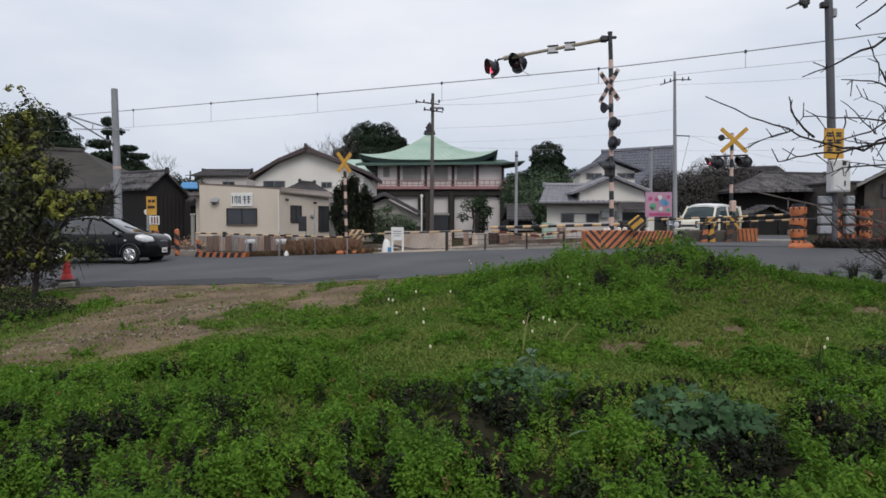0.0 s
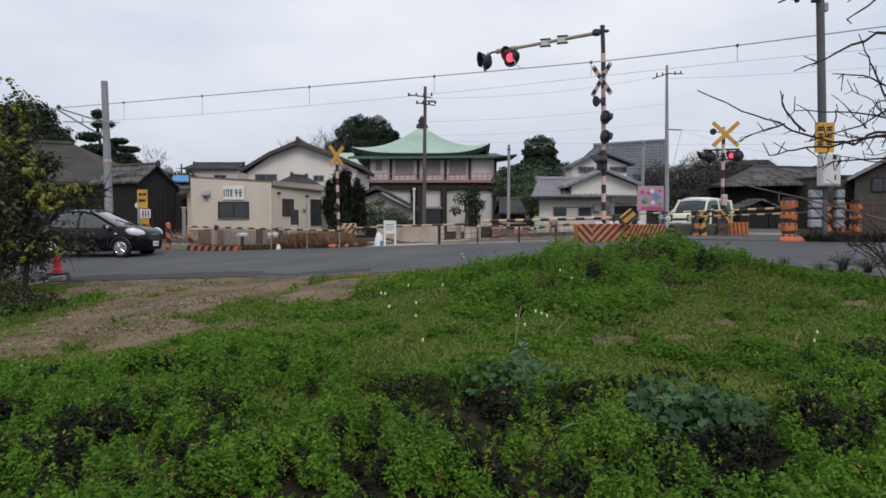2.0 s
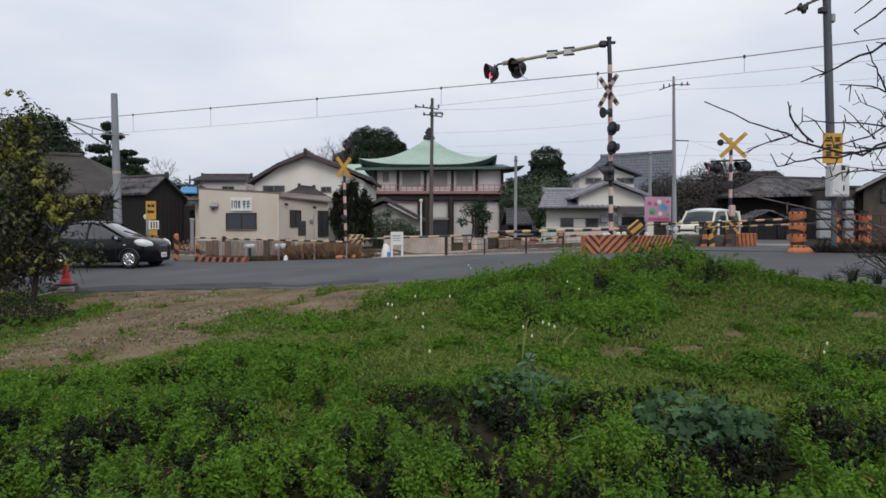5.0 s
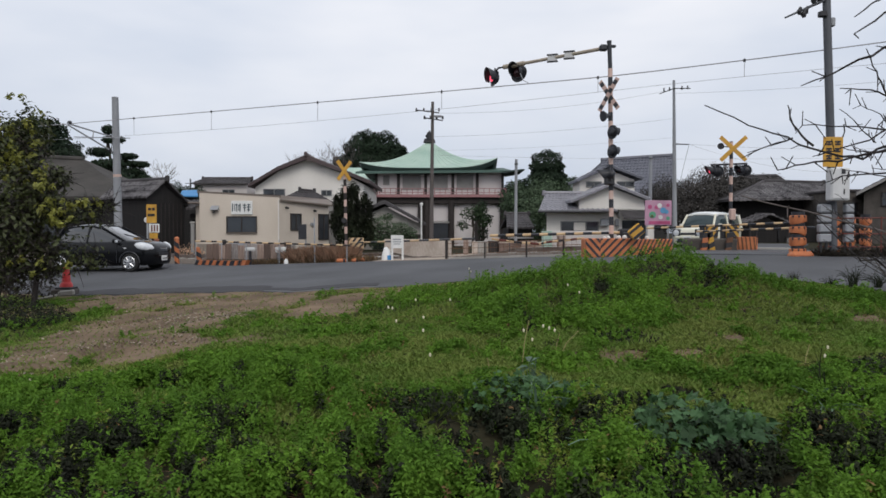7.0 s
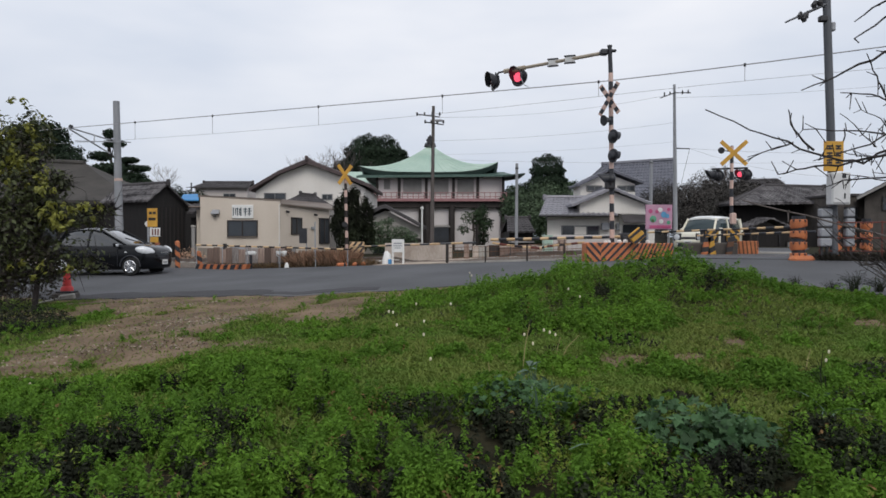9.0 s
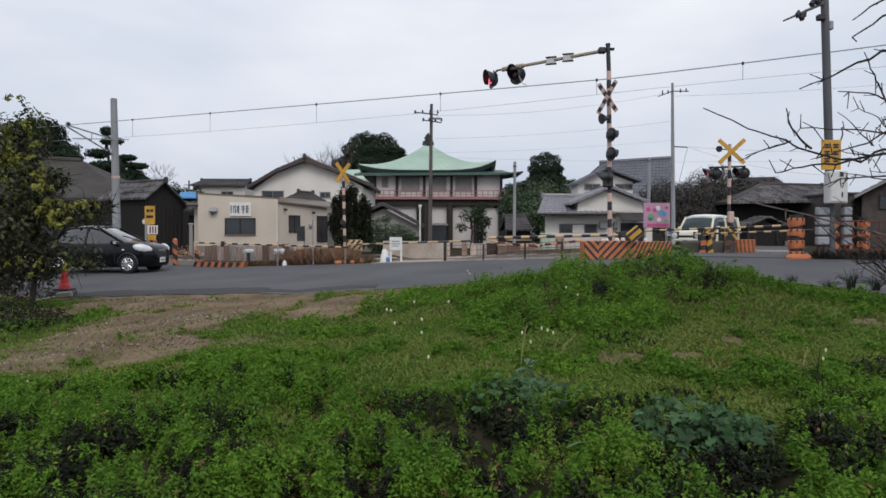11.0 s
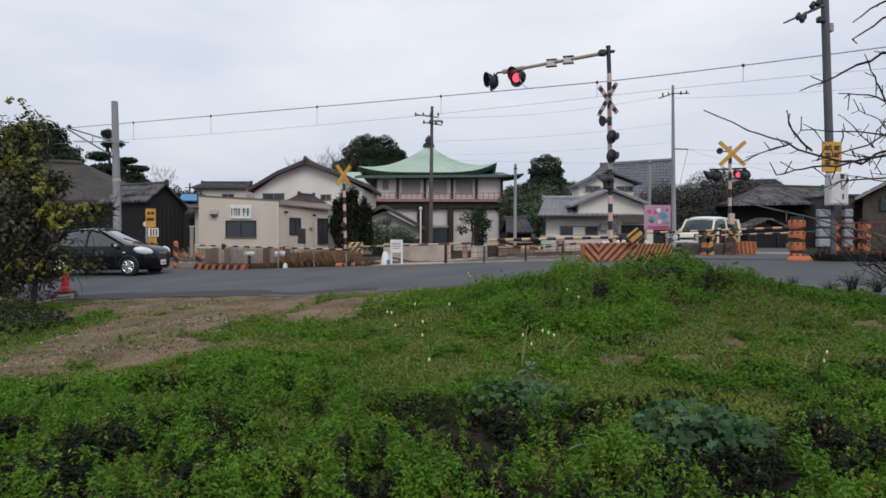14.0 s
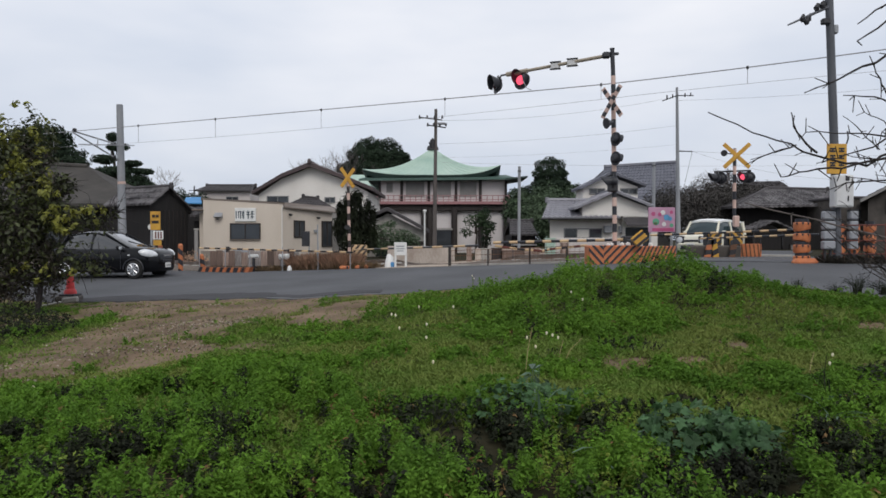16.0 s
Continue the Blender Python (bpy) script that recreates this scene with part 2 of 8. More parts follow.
LEAF_CITRUS = mat("citrus_leaf", (0.062, 0.078, 0.022), (0.03, 0.034, 0.015), 0.5, 1.1, 8, 0, island=0.6, sheer=0.25, spec=0.35)
LEAF_DARK = mat("dark_evergreen_leaf", (0.022, 0.038, 0.02), (0.014, 0.026, 0.014), 0.7, 0.25, 3, 0, island=0.4, sheer=0.1, spec=0.2)
LEAF_MID = mat("evergreen_leaf", (0.04, 0.066, 0.03), (0.025, 0.045, 0.02), 0.7, 0.25, 3, 0, island=0.4, sheer=0.1, spec=0.2)
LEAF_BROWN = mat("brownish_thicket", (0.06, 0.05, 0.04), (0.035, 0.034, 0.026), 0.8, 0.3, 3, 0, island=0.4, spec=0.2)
THICKET = mat("grey_thicket", (0.088, 0.08, 0.076), (0.05, 0.05, 0.046), 0.9, 0.3, 3, 0, island=0.4, spec=0.1)
LEAF_HEDGE = mat("grey_green_leaf", (0.085, 0.12, 0.07), (0.05, 0.08, 0.042), 0.7, 0.4, 4, 0, island=0.4, sheer=0.1, spec=0.2)
TWIG_GREY = mat("grey_twig", (0.13, 0.11, 0.105), (0.09, 0.075, 0.072), 0.9, 2, 20, 0)
PETAL = mat("seed_head", (0.72, 0.68, 0.55), (0.6, 0.55, 0.35), 0.9, 20, 90, 0)


# ---- mesh tools ----
class Shape:
    """Collects vertices and faces for one mesh."""

    def __init__(self):
        self.v, self.f = [], []

    def add(self, verts, faces, m=None):
        k = len(self.v)
        self.v += [tuple(m @ Vector(p)) if m else tuple(p) for p in verts]
        self.f += [tuple(k + i for i in f) for f in faces]
        return self

    def box(self, c, s, b=0.0, m=None):
        """A box with centre c and size s; b: chamfer."""
        hx, hy, hz = s[0] / 2, s[1] / 2, s[2] / 2
        if b <= 0:
            vs = [(c[0] + i * hx, c[1] + j * hy, c[2] + k * hz) for i in (-1, 1) for j in (-1, 1) for k in (-1, 1)]
            return self.add(vs, [(0, 1, 3, 2), (4, 6, 7, 5), (0, 4, 5, 1), (2, 3, 7, 6), (0, 2, 6, 4), (1, 5, 7, 3)], m)
        b = min(b, hx * 0.9, hy * 0.9, hz * 0.9)
        bm = bmesh.new()
        for i in (-1, 1):
            for j in (-1, 1):
                for k in (-1, 1):
                    for d in range(3):
                        q = [hx, hy, hz]
                        q = [q[e] - (0 if e == d else b) for e in range(3)]
                        bm.verts.new((c[0] + i * q[0], c[1] + j * q[1], c[2] + k * q[2]))
        bmesh.ops.convex_hull(bm, input=bm.verts)
        bmesh.ops.dissolve_limit(bm, angle_limit=0.02, verts=bm.verts, edges=bm.edges)
        bm.verts.index_update()
        self.add([v.co.copy() for v in bm.verts], [[v.index for v in f.verts] for f in bm.faces], m)
        bm.free()
        return self

    def tube(self, pts, radii, n=10, m=None, caps=True):
        """A round bar through points with a radius at each."""
        pts = [Vector(p) for p in pts]
        if isinstance(radii, (int, float)):
            radii = [radii] * len(pts)
        vs, fs = [], []
        last = None
        for i, p in enumerate(pts):
            d = (pts[min(i + 1, len(pts) - 1)] - pts[max(i - 1, 0)]).normalized()
            if last is None:
                last = d.orthogonal().normalized()
            a = (last - d * last.dot(d)).normalized()
            last = a
            c = d.cross(a)
            for k in range(n):
                w = 2 * math.pi * k / n
                vs.append(p + (a * math.cos(w) + c * math.sin(w)) * radii[i])
        for i in range(len(pts) - 1):
            for k in range(n):
                fs.append((i * n + k, i * n + (k + 1) % n, (i + 1) * n + (k + 1) % n, (i + 1) * n + k))
        if caps:
            fs += [tuple(range(n))[::-1], tuple(range((len(pts) - 1) * n, len(pts) * n))]
        return self.add(vs, fs, m)

    def prism(self, outline, depth, m=None):
        """An outline in x and z (anticlockwise from the front), pushed back along y by depth."""
        n = len(outline)
        vs = [(x, 0, z) for x, z in outline] + [(x, depth, z) for x, z in outline]
        fs = [tuple(range(n)), tuple(range(n, 2 * n))[::-1]]
        fs += [(i, n + i, n + (i + 1) % n, (i + 1) % n) for i in range(n)]
        return self.add(vs, fs, m)

    def sheet(self, grid, thick=0.0, m=None):
        """A grid of points (rows of equal length) as a surface, thickened downwards."""
        r, c = len(grid), len(grid[0])
        vs = [tuple(p) for row in grid for p in row]
        fs = [(i * c + j, i * c + j + 1, (i + 1) * c + j + 1, (i + 1) * c + j) for i in range(r - 1) for j in range(c - 1)]
        if thick:
            k = len(vs)
            vs += [(p[0], p[1], p[2] - thick) for p in vs]
            fs += [tuple(k + q for q in f)[::-1] for f in fs]
            rim = [j for j in range(c)] + [i * c + c - 1 for i in range(1, r)] + [(r - 1) * c + j for j in range(c - 2, -1, -1)] + [i * c for i in range(r - 2, 0, -1)]
            fs += [(rim[i], k + rim[i], k + rim[(i + 1) % len(rim)], rim[(i + 1) % len(rim)]) for i in range(len(rim))]
        return self.add(vs, fs, m)

    def mesh(self, name, material, smooth=35):
        me = bpy.data.meshes.new(name)
        me.from_pydata(self.v, [], self.f)
        me.update()
        bm = bmesh.new()
        bm.from_mesh(me)
        bmesh.ops.recalc_face_normals(bm, faces=bm.faces)
        bm.to_mesh(me)
        bm.free()
        if smooth:
            me.polygons.foreach_set("use_smooth", [True] * len(me.polygons))
            me.set_sharp_from_angle(angle=radians(smooth))
        me.materials.append(material)
        return me


def part(name, shape, material, parent=None, label="", m=None, smooth=35):
    """One mesh object under a thing; shape: a Shape, or a mesh to share."""
    ob = new(name, shape.mesh(name, material, smooth) if isinstance(shape, Shape) else shape)
    if m is not None:
        ob.matrix_basis = m
    ob.parent = parent
    return tagged(ob, label)


def thing(name, m, label, category, group="", kind=""):
    ob = new(name)
    ob.empty_display_size = 0.2
    ob.matrix_basis = m
    return tagged(ob, label, category, group, kind)


def structure(name, shape, material, label, category, m=None, smooth=35):
    return tagged(part(name, shape, material, None, "", m, smooth), label, category, "", "structure")


def box(c, s, b=0.0):
    return Shape().box(c, s, b)


def tube(pts, r, n=10):
    return Shape().tube(pts, r, n)


def kites(name, centre, normal, along, length, width, material, fold=0.15):
    """Many small leaves as one mesh: arrays of centre, normal, growing direction, length and width; each a folded kite."""
    centre, normal, along = (np.asarray(a, float) for a in (centre, normal, along))
    n = len(centre)
    normal /= np.linalg.norm(normal, axis=1, keepdims=True) + 1e-9
    along = along - normal * (along * normal).sum(1, keepdims=True)
    along /= np.linalg.norm(along, axis=1, keepdims=True) + 1e-9
    side = np.cross(normal, along)
    L, W = np.broadcast_to(length, n)[:, None], np.broadcast_to(width, n)[:, None]
    v = np.stack([centre - along * L * 0.5, centre + side * W * 0.5 + normal * W * fold - along * L * 0.02, centre + along * L * 0.5 - normal * L * 0.12,
                  centre - side * W * 0.5 + normal * W * fold - along * L * 0.02], 1).reshape(-1, 3)
    k = np.arange(n)[:, None] * 4
    tri = np.concatenate([k + [0, 1, 2], k + [0, 2, 3]], 1).reshape(-1)
    me = bpy.data.meshes.new(name)
    me.vertices.add(len(v))
    me.vertices.foreach_set("co", v.astype(np.float32).ravel())
    me.loops.add(len(tri))
    me.loops.foreach_set("vertex_index", tri.astype(np.int32))
    me.polygons.add(len(tri) // 3)
    me.polygons.foreach_set("loop_start", np.arange(0, len(tri), 3, dtype=np.int32))
    me.update(calc_edges=True)
    me.materials.append(material)
    return me


rnd = np.random.RandomState(7)


def unit(n):
    d = rnd.normal(size=(n, 3))
    return d / np.linalg.norm(d, axis=1, keepdims=True)


# ---- lie of the land: s runs along the railway, n across it, away from the eye ----
TX, TY, NX, NY, BX, BY = 0.916, -0.401, 0.401, 0.916, 5.28, 21.97


def along_track(s, n):
    return BX + s * TX + n * NX, BY + s * TY + n * NY


def land(x, y):
    s = (x - BX) * TX + (y - BY) * TY
    n = (x - BX) * NX + (y - BY) * NY
    return 0.585 + 0.041 * np.clip(s, -12.5, 1.5) + 0.046 * np.clip(n + 2.6, -19, 0)


def near_edge(x):
    """The road's ragged edge towards the field."""
    left = np.clip(-x - 3, 0, 11)
    return (13.95 + 0.36 * left + 0.28 * np.clip(left - 5.5, 0, 6) + 0.12 * np.sin(x * 0.9) + 0.10 * np.sin(x * 3.1 + 1) - 5.0 * np.clip((x - 5.6) / 2, 0, 1))


def mound(x, y):
    """An old earth heap, steeper towards the road."""
    fall = ((y - 11.8) / np.where(y < 11.8, 1.8, 1.2)) ** 2
    return sum(h * np.exp(-((x - cx) / w) ** 2 - fall) for cx, w, h in ((3.9, 1.15, 0.44), (2.1, 1.0, 0.30), (0.8, 0.8, 0.08), (5.0, 0.6, 0.07)))


def field(x, y):
    """Height of the bare ground anywhere."""
    bumps = 0.025 * np.sin(1.7 * x + 0.6) * np.sin(1.3 * y + 1.1) + 0.015 * np.sin(4.1 * x - 2.3 * y)
    inside = np.clip((near_edge(x) - y) / 1.2, 0, 1) * np.clip((y + 12) / 4, 0, 1)
    return land(x, y) + (mound(x, y) + bumps) * inside - 0.0


# ---- ground, road, railway ----
def steps(lo, hi, fine, far_lo, far_hi):
    a = list(np.arange(lo, hi + fine / 2, fine))
    d, q = fine, a[-1]
    while q < far_hi:
        d *= 1.35
        q += d
        a.append(q)
    d, q = fine, a[0]
    while q > far_lo:
        d *= 1.35
        q -= d
        a.insert(0, q)
    return np.array(a)


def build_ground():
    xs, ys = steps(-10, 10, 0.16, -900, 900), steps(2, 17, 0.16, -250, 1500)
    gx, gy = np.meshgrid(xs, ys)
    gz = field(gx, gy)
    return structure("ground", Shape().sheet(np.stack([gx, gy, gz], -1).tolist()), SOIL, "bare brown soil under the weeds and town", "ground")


def far_edge(x, off=-2.75):
    return BY + off * NY + (x - BX - off * NX) * TY / TX


def build_road():
    grid = []
    for x in np.arange(-46, 26.1, 0.25):
        y0, y1 = float(near_edge(x)), max(float(far_edge(x)), 16.0)
        grid.append([(x, y0 + (y1 - y0) * k / 14, float(land(x, y0 + (y1 - y0) * k / 14)) + 0.03) for k in range(15)])
    road = structure("road", Shape().sheet(grid, 0.12), ASPHALT, "worn grey asphalt road in front of the level crossing", "road")
    # darker repair along the field's edge
    for x0, x1, w0, w1 in ((-10.5, -3.6, 0.05, 1.15), (-3.7, -1.2, 0.30, 0.85)):
        grid = []
        for x in np.arange(x0, x1, 0.2):
            e = float(near_edge(x))
            a, b = e + w0 + 0.05 * math.sin(x * 7), e + w1 + 0.16 * math.sin(x * 2.3) + 0.07 * math.sin(x * 9)
            grid.append([(x, y, float(land(x, y)) + 0.036) for y in (a, (a + b) / 2, b)])
        part("repair_patch", Shape().sheet(grid, 0.02), PATCH, road, "darker asphalt repair")
    # the crossing itself
    grid = []
    for n in np.arange(-2.75, 16.1, 0.25):
        row = []
        for k in range(9):
            s = 1.2 + k * (0.5 + 0.35 * min(1, max(0, 1.5 - n / 2))) + max(n, 0) * 0.10
            x, y = along_track(s, n)
            row.append((x, y, float(land(x, y)) + 0.05))
        grid.append(row)
    structure("crossing_road", Shape().sheet(grid, 0.12), ASPHALT, "asphalt lane over the rails of the level crossing", "road")
    # pale path between the fences
    grid = []
    for n in np.arange(-2.7, 9.1, 0.5):
        grid.append([(*along_track(-7.0 + k * 0.65, n), float(land(*along_track(-7.0 + k * 0.65, n))) + 0.04) for k in range(5)])
    structure("footpath", Shape().sheet(grid, 0.1), TAN_GRAVEL, "pale tan gravel footpath over the railway", "pavement")


def rail_rise(s):
    """The rails lie flush where road and footpath cross them."""
    return -0.01 if (0.5 < s < 9.5 or -7.5 < s < -3.5) else 0.2


def build_track():
    bed = []
    for s in np.arange(-60, 40.1, 1.0):
        row = []
        for n, z in ((-2.3, -0.02), (-1.5, 0.12), (0, 0.14), (1.5, 0.12), (2.4, -0.02)):
            x, y = along_track(s, n)
            low = 0.10 if (0.8 < s < 8.5 or -7.3 < s < -4.0) else 0.0
            row.append((x, y, float(land(x, y)) + z - low))
        bed.append(row)
    structure("track_bed", Shape().sheet(bed, 0.1), BALLAST, "rust-brown ballast bed of the railway", "track bed")
    sleepers = thing("railway_track", Matrix(), "single railway track with steel rails on concrete sleepers", "railway track")
    for side in (-0.55, 0.55):
        sh = Shape()
        for s in np.arange(-60, 40, 1.0):
            a, b = along_track(s, side), along_track(s + 1.0, side)
            za, zb = float(land(*a)) + rail_rise(s), float(land(*b)) + rail_rise(s + 1.0)
            for w, h, lift in ((0.12, 0.02, -0.06), (0.02, 0.10, -0.01), (0.065, 0.03, 0.05)):
                vs = []
                for (x, y), z in ((a, za), (b, zb)):
                    vs += [(x + NX * j * w / 2, y + NY * j * w / 2, z + lift + k * h / 2) for j, k in ((-1, -1), (1, -1), (1, 1), (-1, 1))]
                sh.add(vs, [(0, 1, 5, 4), (1, 2, 6, 5), (2, 3, 7, 6), (3, 0, 4, 7)])
        part("rail", sh, STEEL, sleepers)
    one = box((0, 0, 0), (0.22, 2.0, 0.12), 0.02).mesh("sleeper", CONCRETE)
    for s in np.arange(-26, 20, 0.7):
        if 0.4 < s < 9.6 or -7.5 < s < -3.9:
            continue
        x, y = along_track(s, 0)
        part("sleeper", one, CONCRETE, sleepers, "", pose(x, y, float(land(x, y)) + 0.09, 0, 0, math.degrees(math.atan2(TY, TX))))


build_ground()
build_road()
build_track()


# ---- weeds and grass of the field ----
def value_noise(x, y, size, seed):
    """Smooth random field in 0..1 with lumps of about that size in metres."""
    lattice = np.random.RandomState(seed).uniform(0, 1, (128, 128))
    u, v = np.asarray(x, float) / size + 400.0, np.asarray(y, float) / size + 400.0
    i, j = np.floor(u).astype(int), np.floor(v).astype(int)
    f, g = u - i, v - j
    f, g = f * f * (3 - 2 * f), g * g * (3 - 2 * g)
    a, b, c, d = (lattice[(i + p) % 128, (j + q) % 128] for p, q in ((0, 0), (1, 0), (0, 1), (1, 1)))
    return (a * (1 - f) + b * f) * (1 - g) + (c * (1 - f) + d * f) * g


def lumps(x, y, places, rough, seed):
    """1 inside ragged oval patches (centre x, y and half-widths), 0 well outside them."""
    e = np.minimum.reduce([((x - a) / c) ** 2 + ((y - b) / d) ** 2 for a, b, c, d in places])
    return np.clip(1.9 - 1.5 * e + 1.5 * rough * (value_noise(x, y, 0.16, seed) + 0.7 * value_noise(x, y, 0.5, seed + 1) - 0.85), 0, 1)


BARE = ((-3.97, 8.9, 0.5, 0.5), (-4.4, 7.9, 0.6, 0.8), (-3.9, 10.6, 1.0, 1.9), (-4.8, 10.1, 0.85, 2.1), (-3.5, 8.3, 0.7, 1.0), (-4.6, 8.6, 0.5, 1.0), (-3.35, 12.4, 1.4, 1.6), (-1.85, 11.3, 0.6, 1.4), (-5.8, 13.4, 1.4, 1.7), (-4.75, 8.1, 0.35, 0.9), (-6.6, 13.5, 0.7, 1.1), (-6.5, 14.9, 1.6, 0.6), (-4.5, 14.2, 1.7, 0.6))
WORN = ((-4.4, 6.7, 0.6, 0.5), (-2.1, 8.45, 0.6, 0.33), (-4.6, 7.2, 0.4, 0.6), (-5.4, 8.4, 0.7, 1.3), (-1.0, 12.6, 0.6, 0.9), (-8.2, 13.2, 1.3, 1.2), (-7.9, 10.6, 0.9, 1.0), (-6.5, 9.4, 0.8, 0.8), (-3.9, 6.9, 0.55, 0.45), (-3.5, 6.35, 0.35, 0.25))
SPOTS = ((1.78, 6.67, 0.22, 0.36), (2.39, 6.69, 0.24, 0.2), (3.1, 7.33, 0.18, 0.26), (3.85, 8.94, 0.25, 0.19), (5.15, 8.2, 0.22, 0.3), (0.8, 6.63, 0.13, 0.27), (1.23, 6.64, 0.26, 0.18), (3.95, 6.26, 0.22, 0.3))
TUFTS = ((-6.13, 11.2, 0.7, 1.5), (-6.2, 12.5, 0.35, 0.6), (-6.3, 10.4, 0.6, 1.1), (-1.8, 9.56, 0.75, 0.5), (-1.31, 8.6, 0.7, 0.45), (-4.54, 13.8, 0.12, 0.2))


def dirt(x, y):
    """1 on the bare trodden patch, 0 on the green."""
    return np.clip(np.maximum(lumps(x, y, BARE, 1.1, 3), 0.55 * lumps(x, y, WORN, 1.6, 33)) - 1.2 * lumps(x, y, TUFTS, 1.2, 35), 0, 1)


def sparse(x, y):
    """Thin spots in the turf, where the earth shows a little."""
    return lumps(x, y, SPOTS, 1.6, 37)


# beds of plum leaves among the green: part weed, part painted shade between clumps
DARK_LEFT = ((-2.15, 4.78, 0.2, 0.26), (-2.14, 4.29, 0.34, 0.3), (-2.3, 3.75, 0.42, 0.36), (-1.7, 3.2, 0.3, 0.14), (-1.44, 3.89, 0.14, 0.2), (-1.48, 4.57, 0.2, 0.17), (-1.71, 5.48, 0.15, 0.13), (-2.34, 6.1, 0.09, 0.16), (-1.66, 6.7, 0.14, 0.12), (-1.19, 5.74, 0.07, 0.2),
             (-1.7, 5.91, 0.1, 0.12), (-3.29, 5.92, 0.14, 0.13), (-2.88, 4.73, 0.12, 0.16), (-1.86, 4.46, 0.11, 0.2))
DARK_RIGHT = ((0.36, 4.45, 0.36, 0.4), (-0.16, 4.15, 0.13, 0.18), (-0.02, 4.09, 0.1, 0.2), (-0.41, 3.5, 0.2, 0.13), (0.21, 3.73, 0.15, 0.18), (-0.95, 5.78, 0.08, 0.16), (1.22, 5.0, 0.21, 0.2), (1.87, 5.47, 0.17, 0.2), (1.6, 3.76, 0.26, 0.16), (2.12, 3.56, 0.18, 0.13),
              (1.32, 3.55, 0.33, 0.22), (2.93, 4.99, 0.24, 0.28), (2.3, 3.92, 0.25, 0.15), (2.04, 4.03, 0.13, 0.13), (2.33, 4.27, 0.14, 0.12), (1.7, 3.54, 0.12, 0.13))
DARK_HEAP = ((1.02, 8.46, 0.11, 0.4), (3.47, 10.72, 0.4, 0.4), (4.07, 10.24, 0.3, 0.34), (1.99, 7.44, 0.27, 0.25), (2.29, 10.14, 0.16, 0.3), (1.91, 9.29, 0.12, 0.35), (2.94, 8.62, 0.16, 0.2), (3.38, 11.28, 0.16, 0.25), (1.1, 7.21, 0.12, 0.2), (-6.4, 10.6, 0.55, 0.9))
LIME_BEDS = ((1.87, 4.89, 0.6, 0.24), (1.08, 4.28, 0.21, 0.4), (0.64, 3.86, 0.15, 0.35), (-1.59, 3.6, 0.35, 0.12), (2.27, 4.49, 0.33, 0.23), (0.85, 3.6, 0.2, 0.2))
RUSTY_BEDS = ((0.21, 3.69, 0.18, 0.28), (-2.95, 5.46, 0.27, 0.2), (-3.01, 5.34, 0.13, 0.2), (-0.55, 4.79, 0.23, 0.35), (0.8, 4.3, 0.14, 0.3))
# how far the rank growth reaches from the eye, along x
REACH_X, REACH_Y = (-4.5, -3.4, -2.2, -1.3, -0.3, 0.4, 0.8, 1.4, 2.0, 2.4, 3.0, 4.5), (5.7, 6.3, 7.2, 6.6, 5.5, 5.9, 5.3, 5.4, 5.3, 4.7, 5.2, 5.4)


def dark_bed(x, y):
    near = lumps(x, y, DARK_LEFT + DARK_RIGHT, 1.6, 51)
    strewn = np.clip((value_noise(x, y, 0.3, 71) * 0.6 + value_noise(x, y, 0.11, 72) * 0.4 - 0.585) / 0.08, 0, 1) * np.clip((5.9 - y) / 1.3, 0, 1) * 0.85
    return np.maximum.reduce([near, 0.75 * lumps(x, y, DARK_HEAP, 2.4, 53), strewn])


def rank(x, y):
    """How rank the weeds stand, 0..1."""
    near = np.clip((np.interp(x, REACH_X, REACH_Y) - y) / 0.6 + 0.4 * (value_noise(x, y, 0.3, 62) - 0.5), 0, 1)
    hill = np.clip(2.2 - 1.6 * np.minimum(((x - 3.5) / 1.9) ** 2 + ((y - 11.3) / 1.6) ** 2, ((x - 1.7) / 1.35) ** 2 + ((y - 10.2) / 2.5) ** 2) + 0.8 * (value_noise(x, y, 0.6, 63) - 0.5), 0, 1) * 0.8
    shoulder = np.clip(1.4 - ((x - 0.2) / 1.3) ** 2 - ((y - 12.0) / 1.6) ** 2, 0, 1) * 0.45
    tuft = 0.35 * lumps(x, y, TUFTS, 1.2, 35)
    low = 0.42 * np.clip((value_noise(x * 0.6, y, 0.7, 61) * 0.5 + value_noise(x, y, 0.25, 64) * 0.5 - 0.45) / 0.2, 0, 1)
    return np.clip(np.maximum.reduce([near, hill, shoulder, tuft, low]), 0, 1)


def weed_top(x, y):
    """Height of the leafy canopy over the soil, and how closed it is: small heaped clumps with gaps between them."""
    big, mid, small = value_noise(x, y, 0.5, 21), value_noise(x, y, 0.17, 22), value_noise(x, y, 0.075, 24)
    clump = np.clip((0.34 * big + 0.36 * mid + 0.30 * small - 0.41) / 0.17, 0, 1)
    heap = np.clip((y - 7) / 1.5, 0, 1)
    lump = (1 - heap) * (0.5 + 0.5 * value_noise(x, y, 1.3, 23)) + heap * (0.25 + 1.15 * np.clip(1.6 * value_noise(x, y, 0.55, 25) - 0.3, 0, 1))
    return (0.02 + 0.27 * rank(x, y) * lump) * (0.15 + 0.85 * clump), clump


def in_view(n, y0, y1, half=0.69):
    """Random spots on the field between two distances, more of them near the eye."""
    y = y0 * (y1 / y0) ** rnd.uniform(0, 1, n)
    x = rnd.uniform(-1, 1, n) * (half * y + 0.4)
    keep = y < near_edge(x) - 0.1
    return x[keep], y[keep]


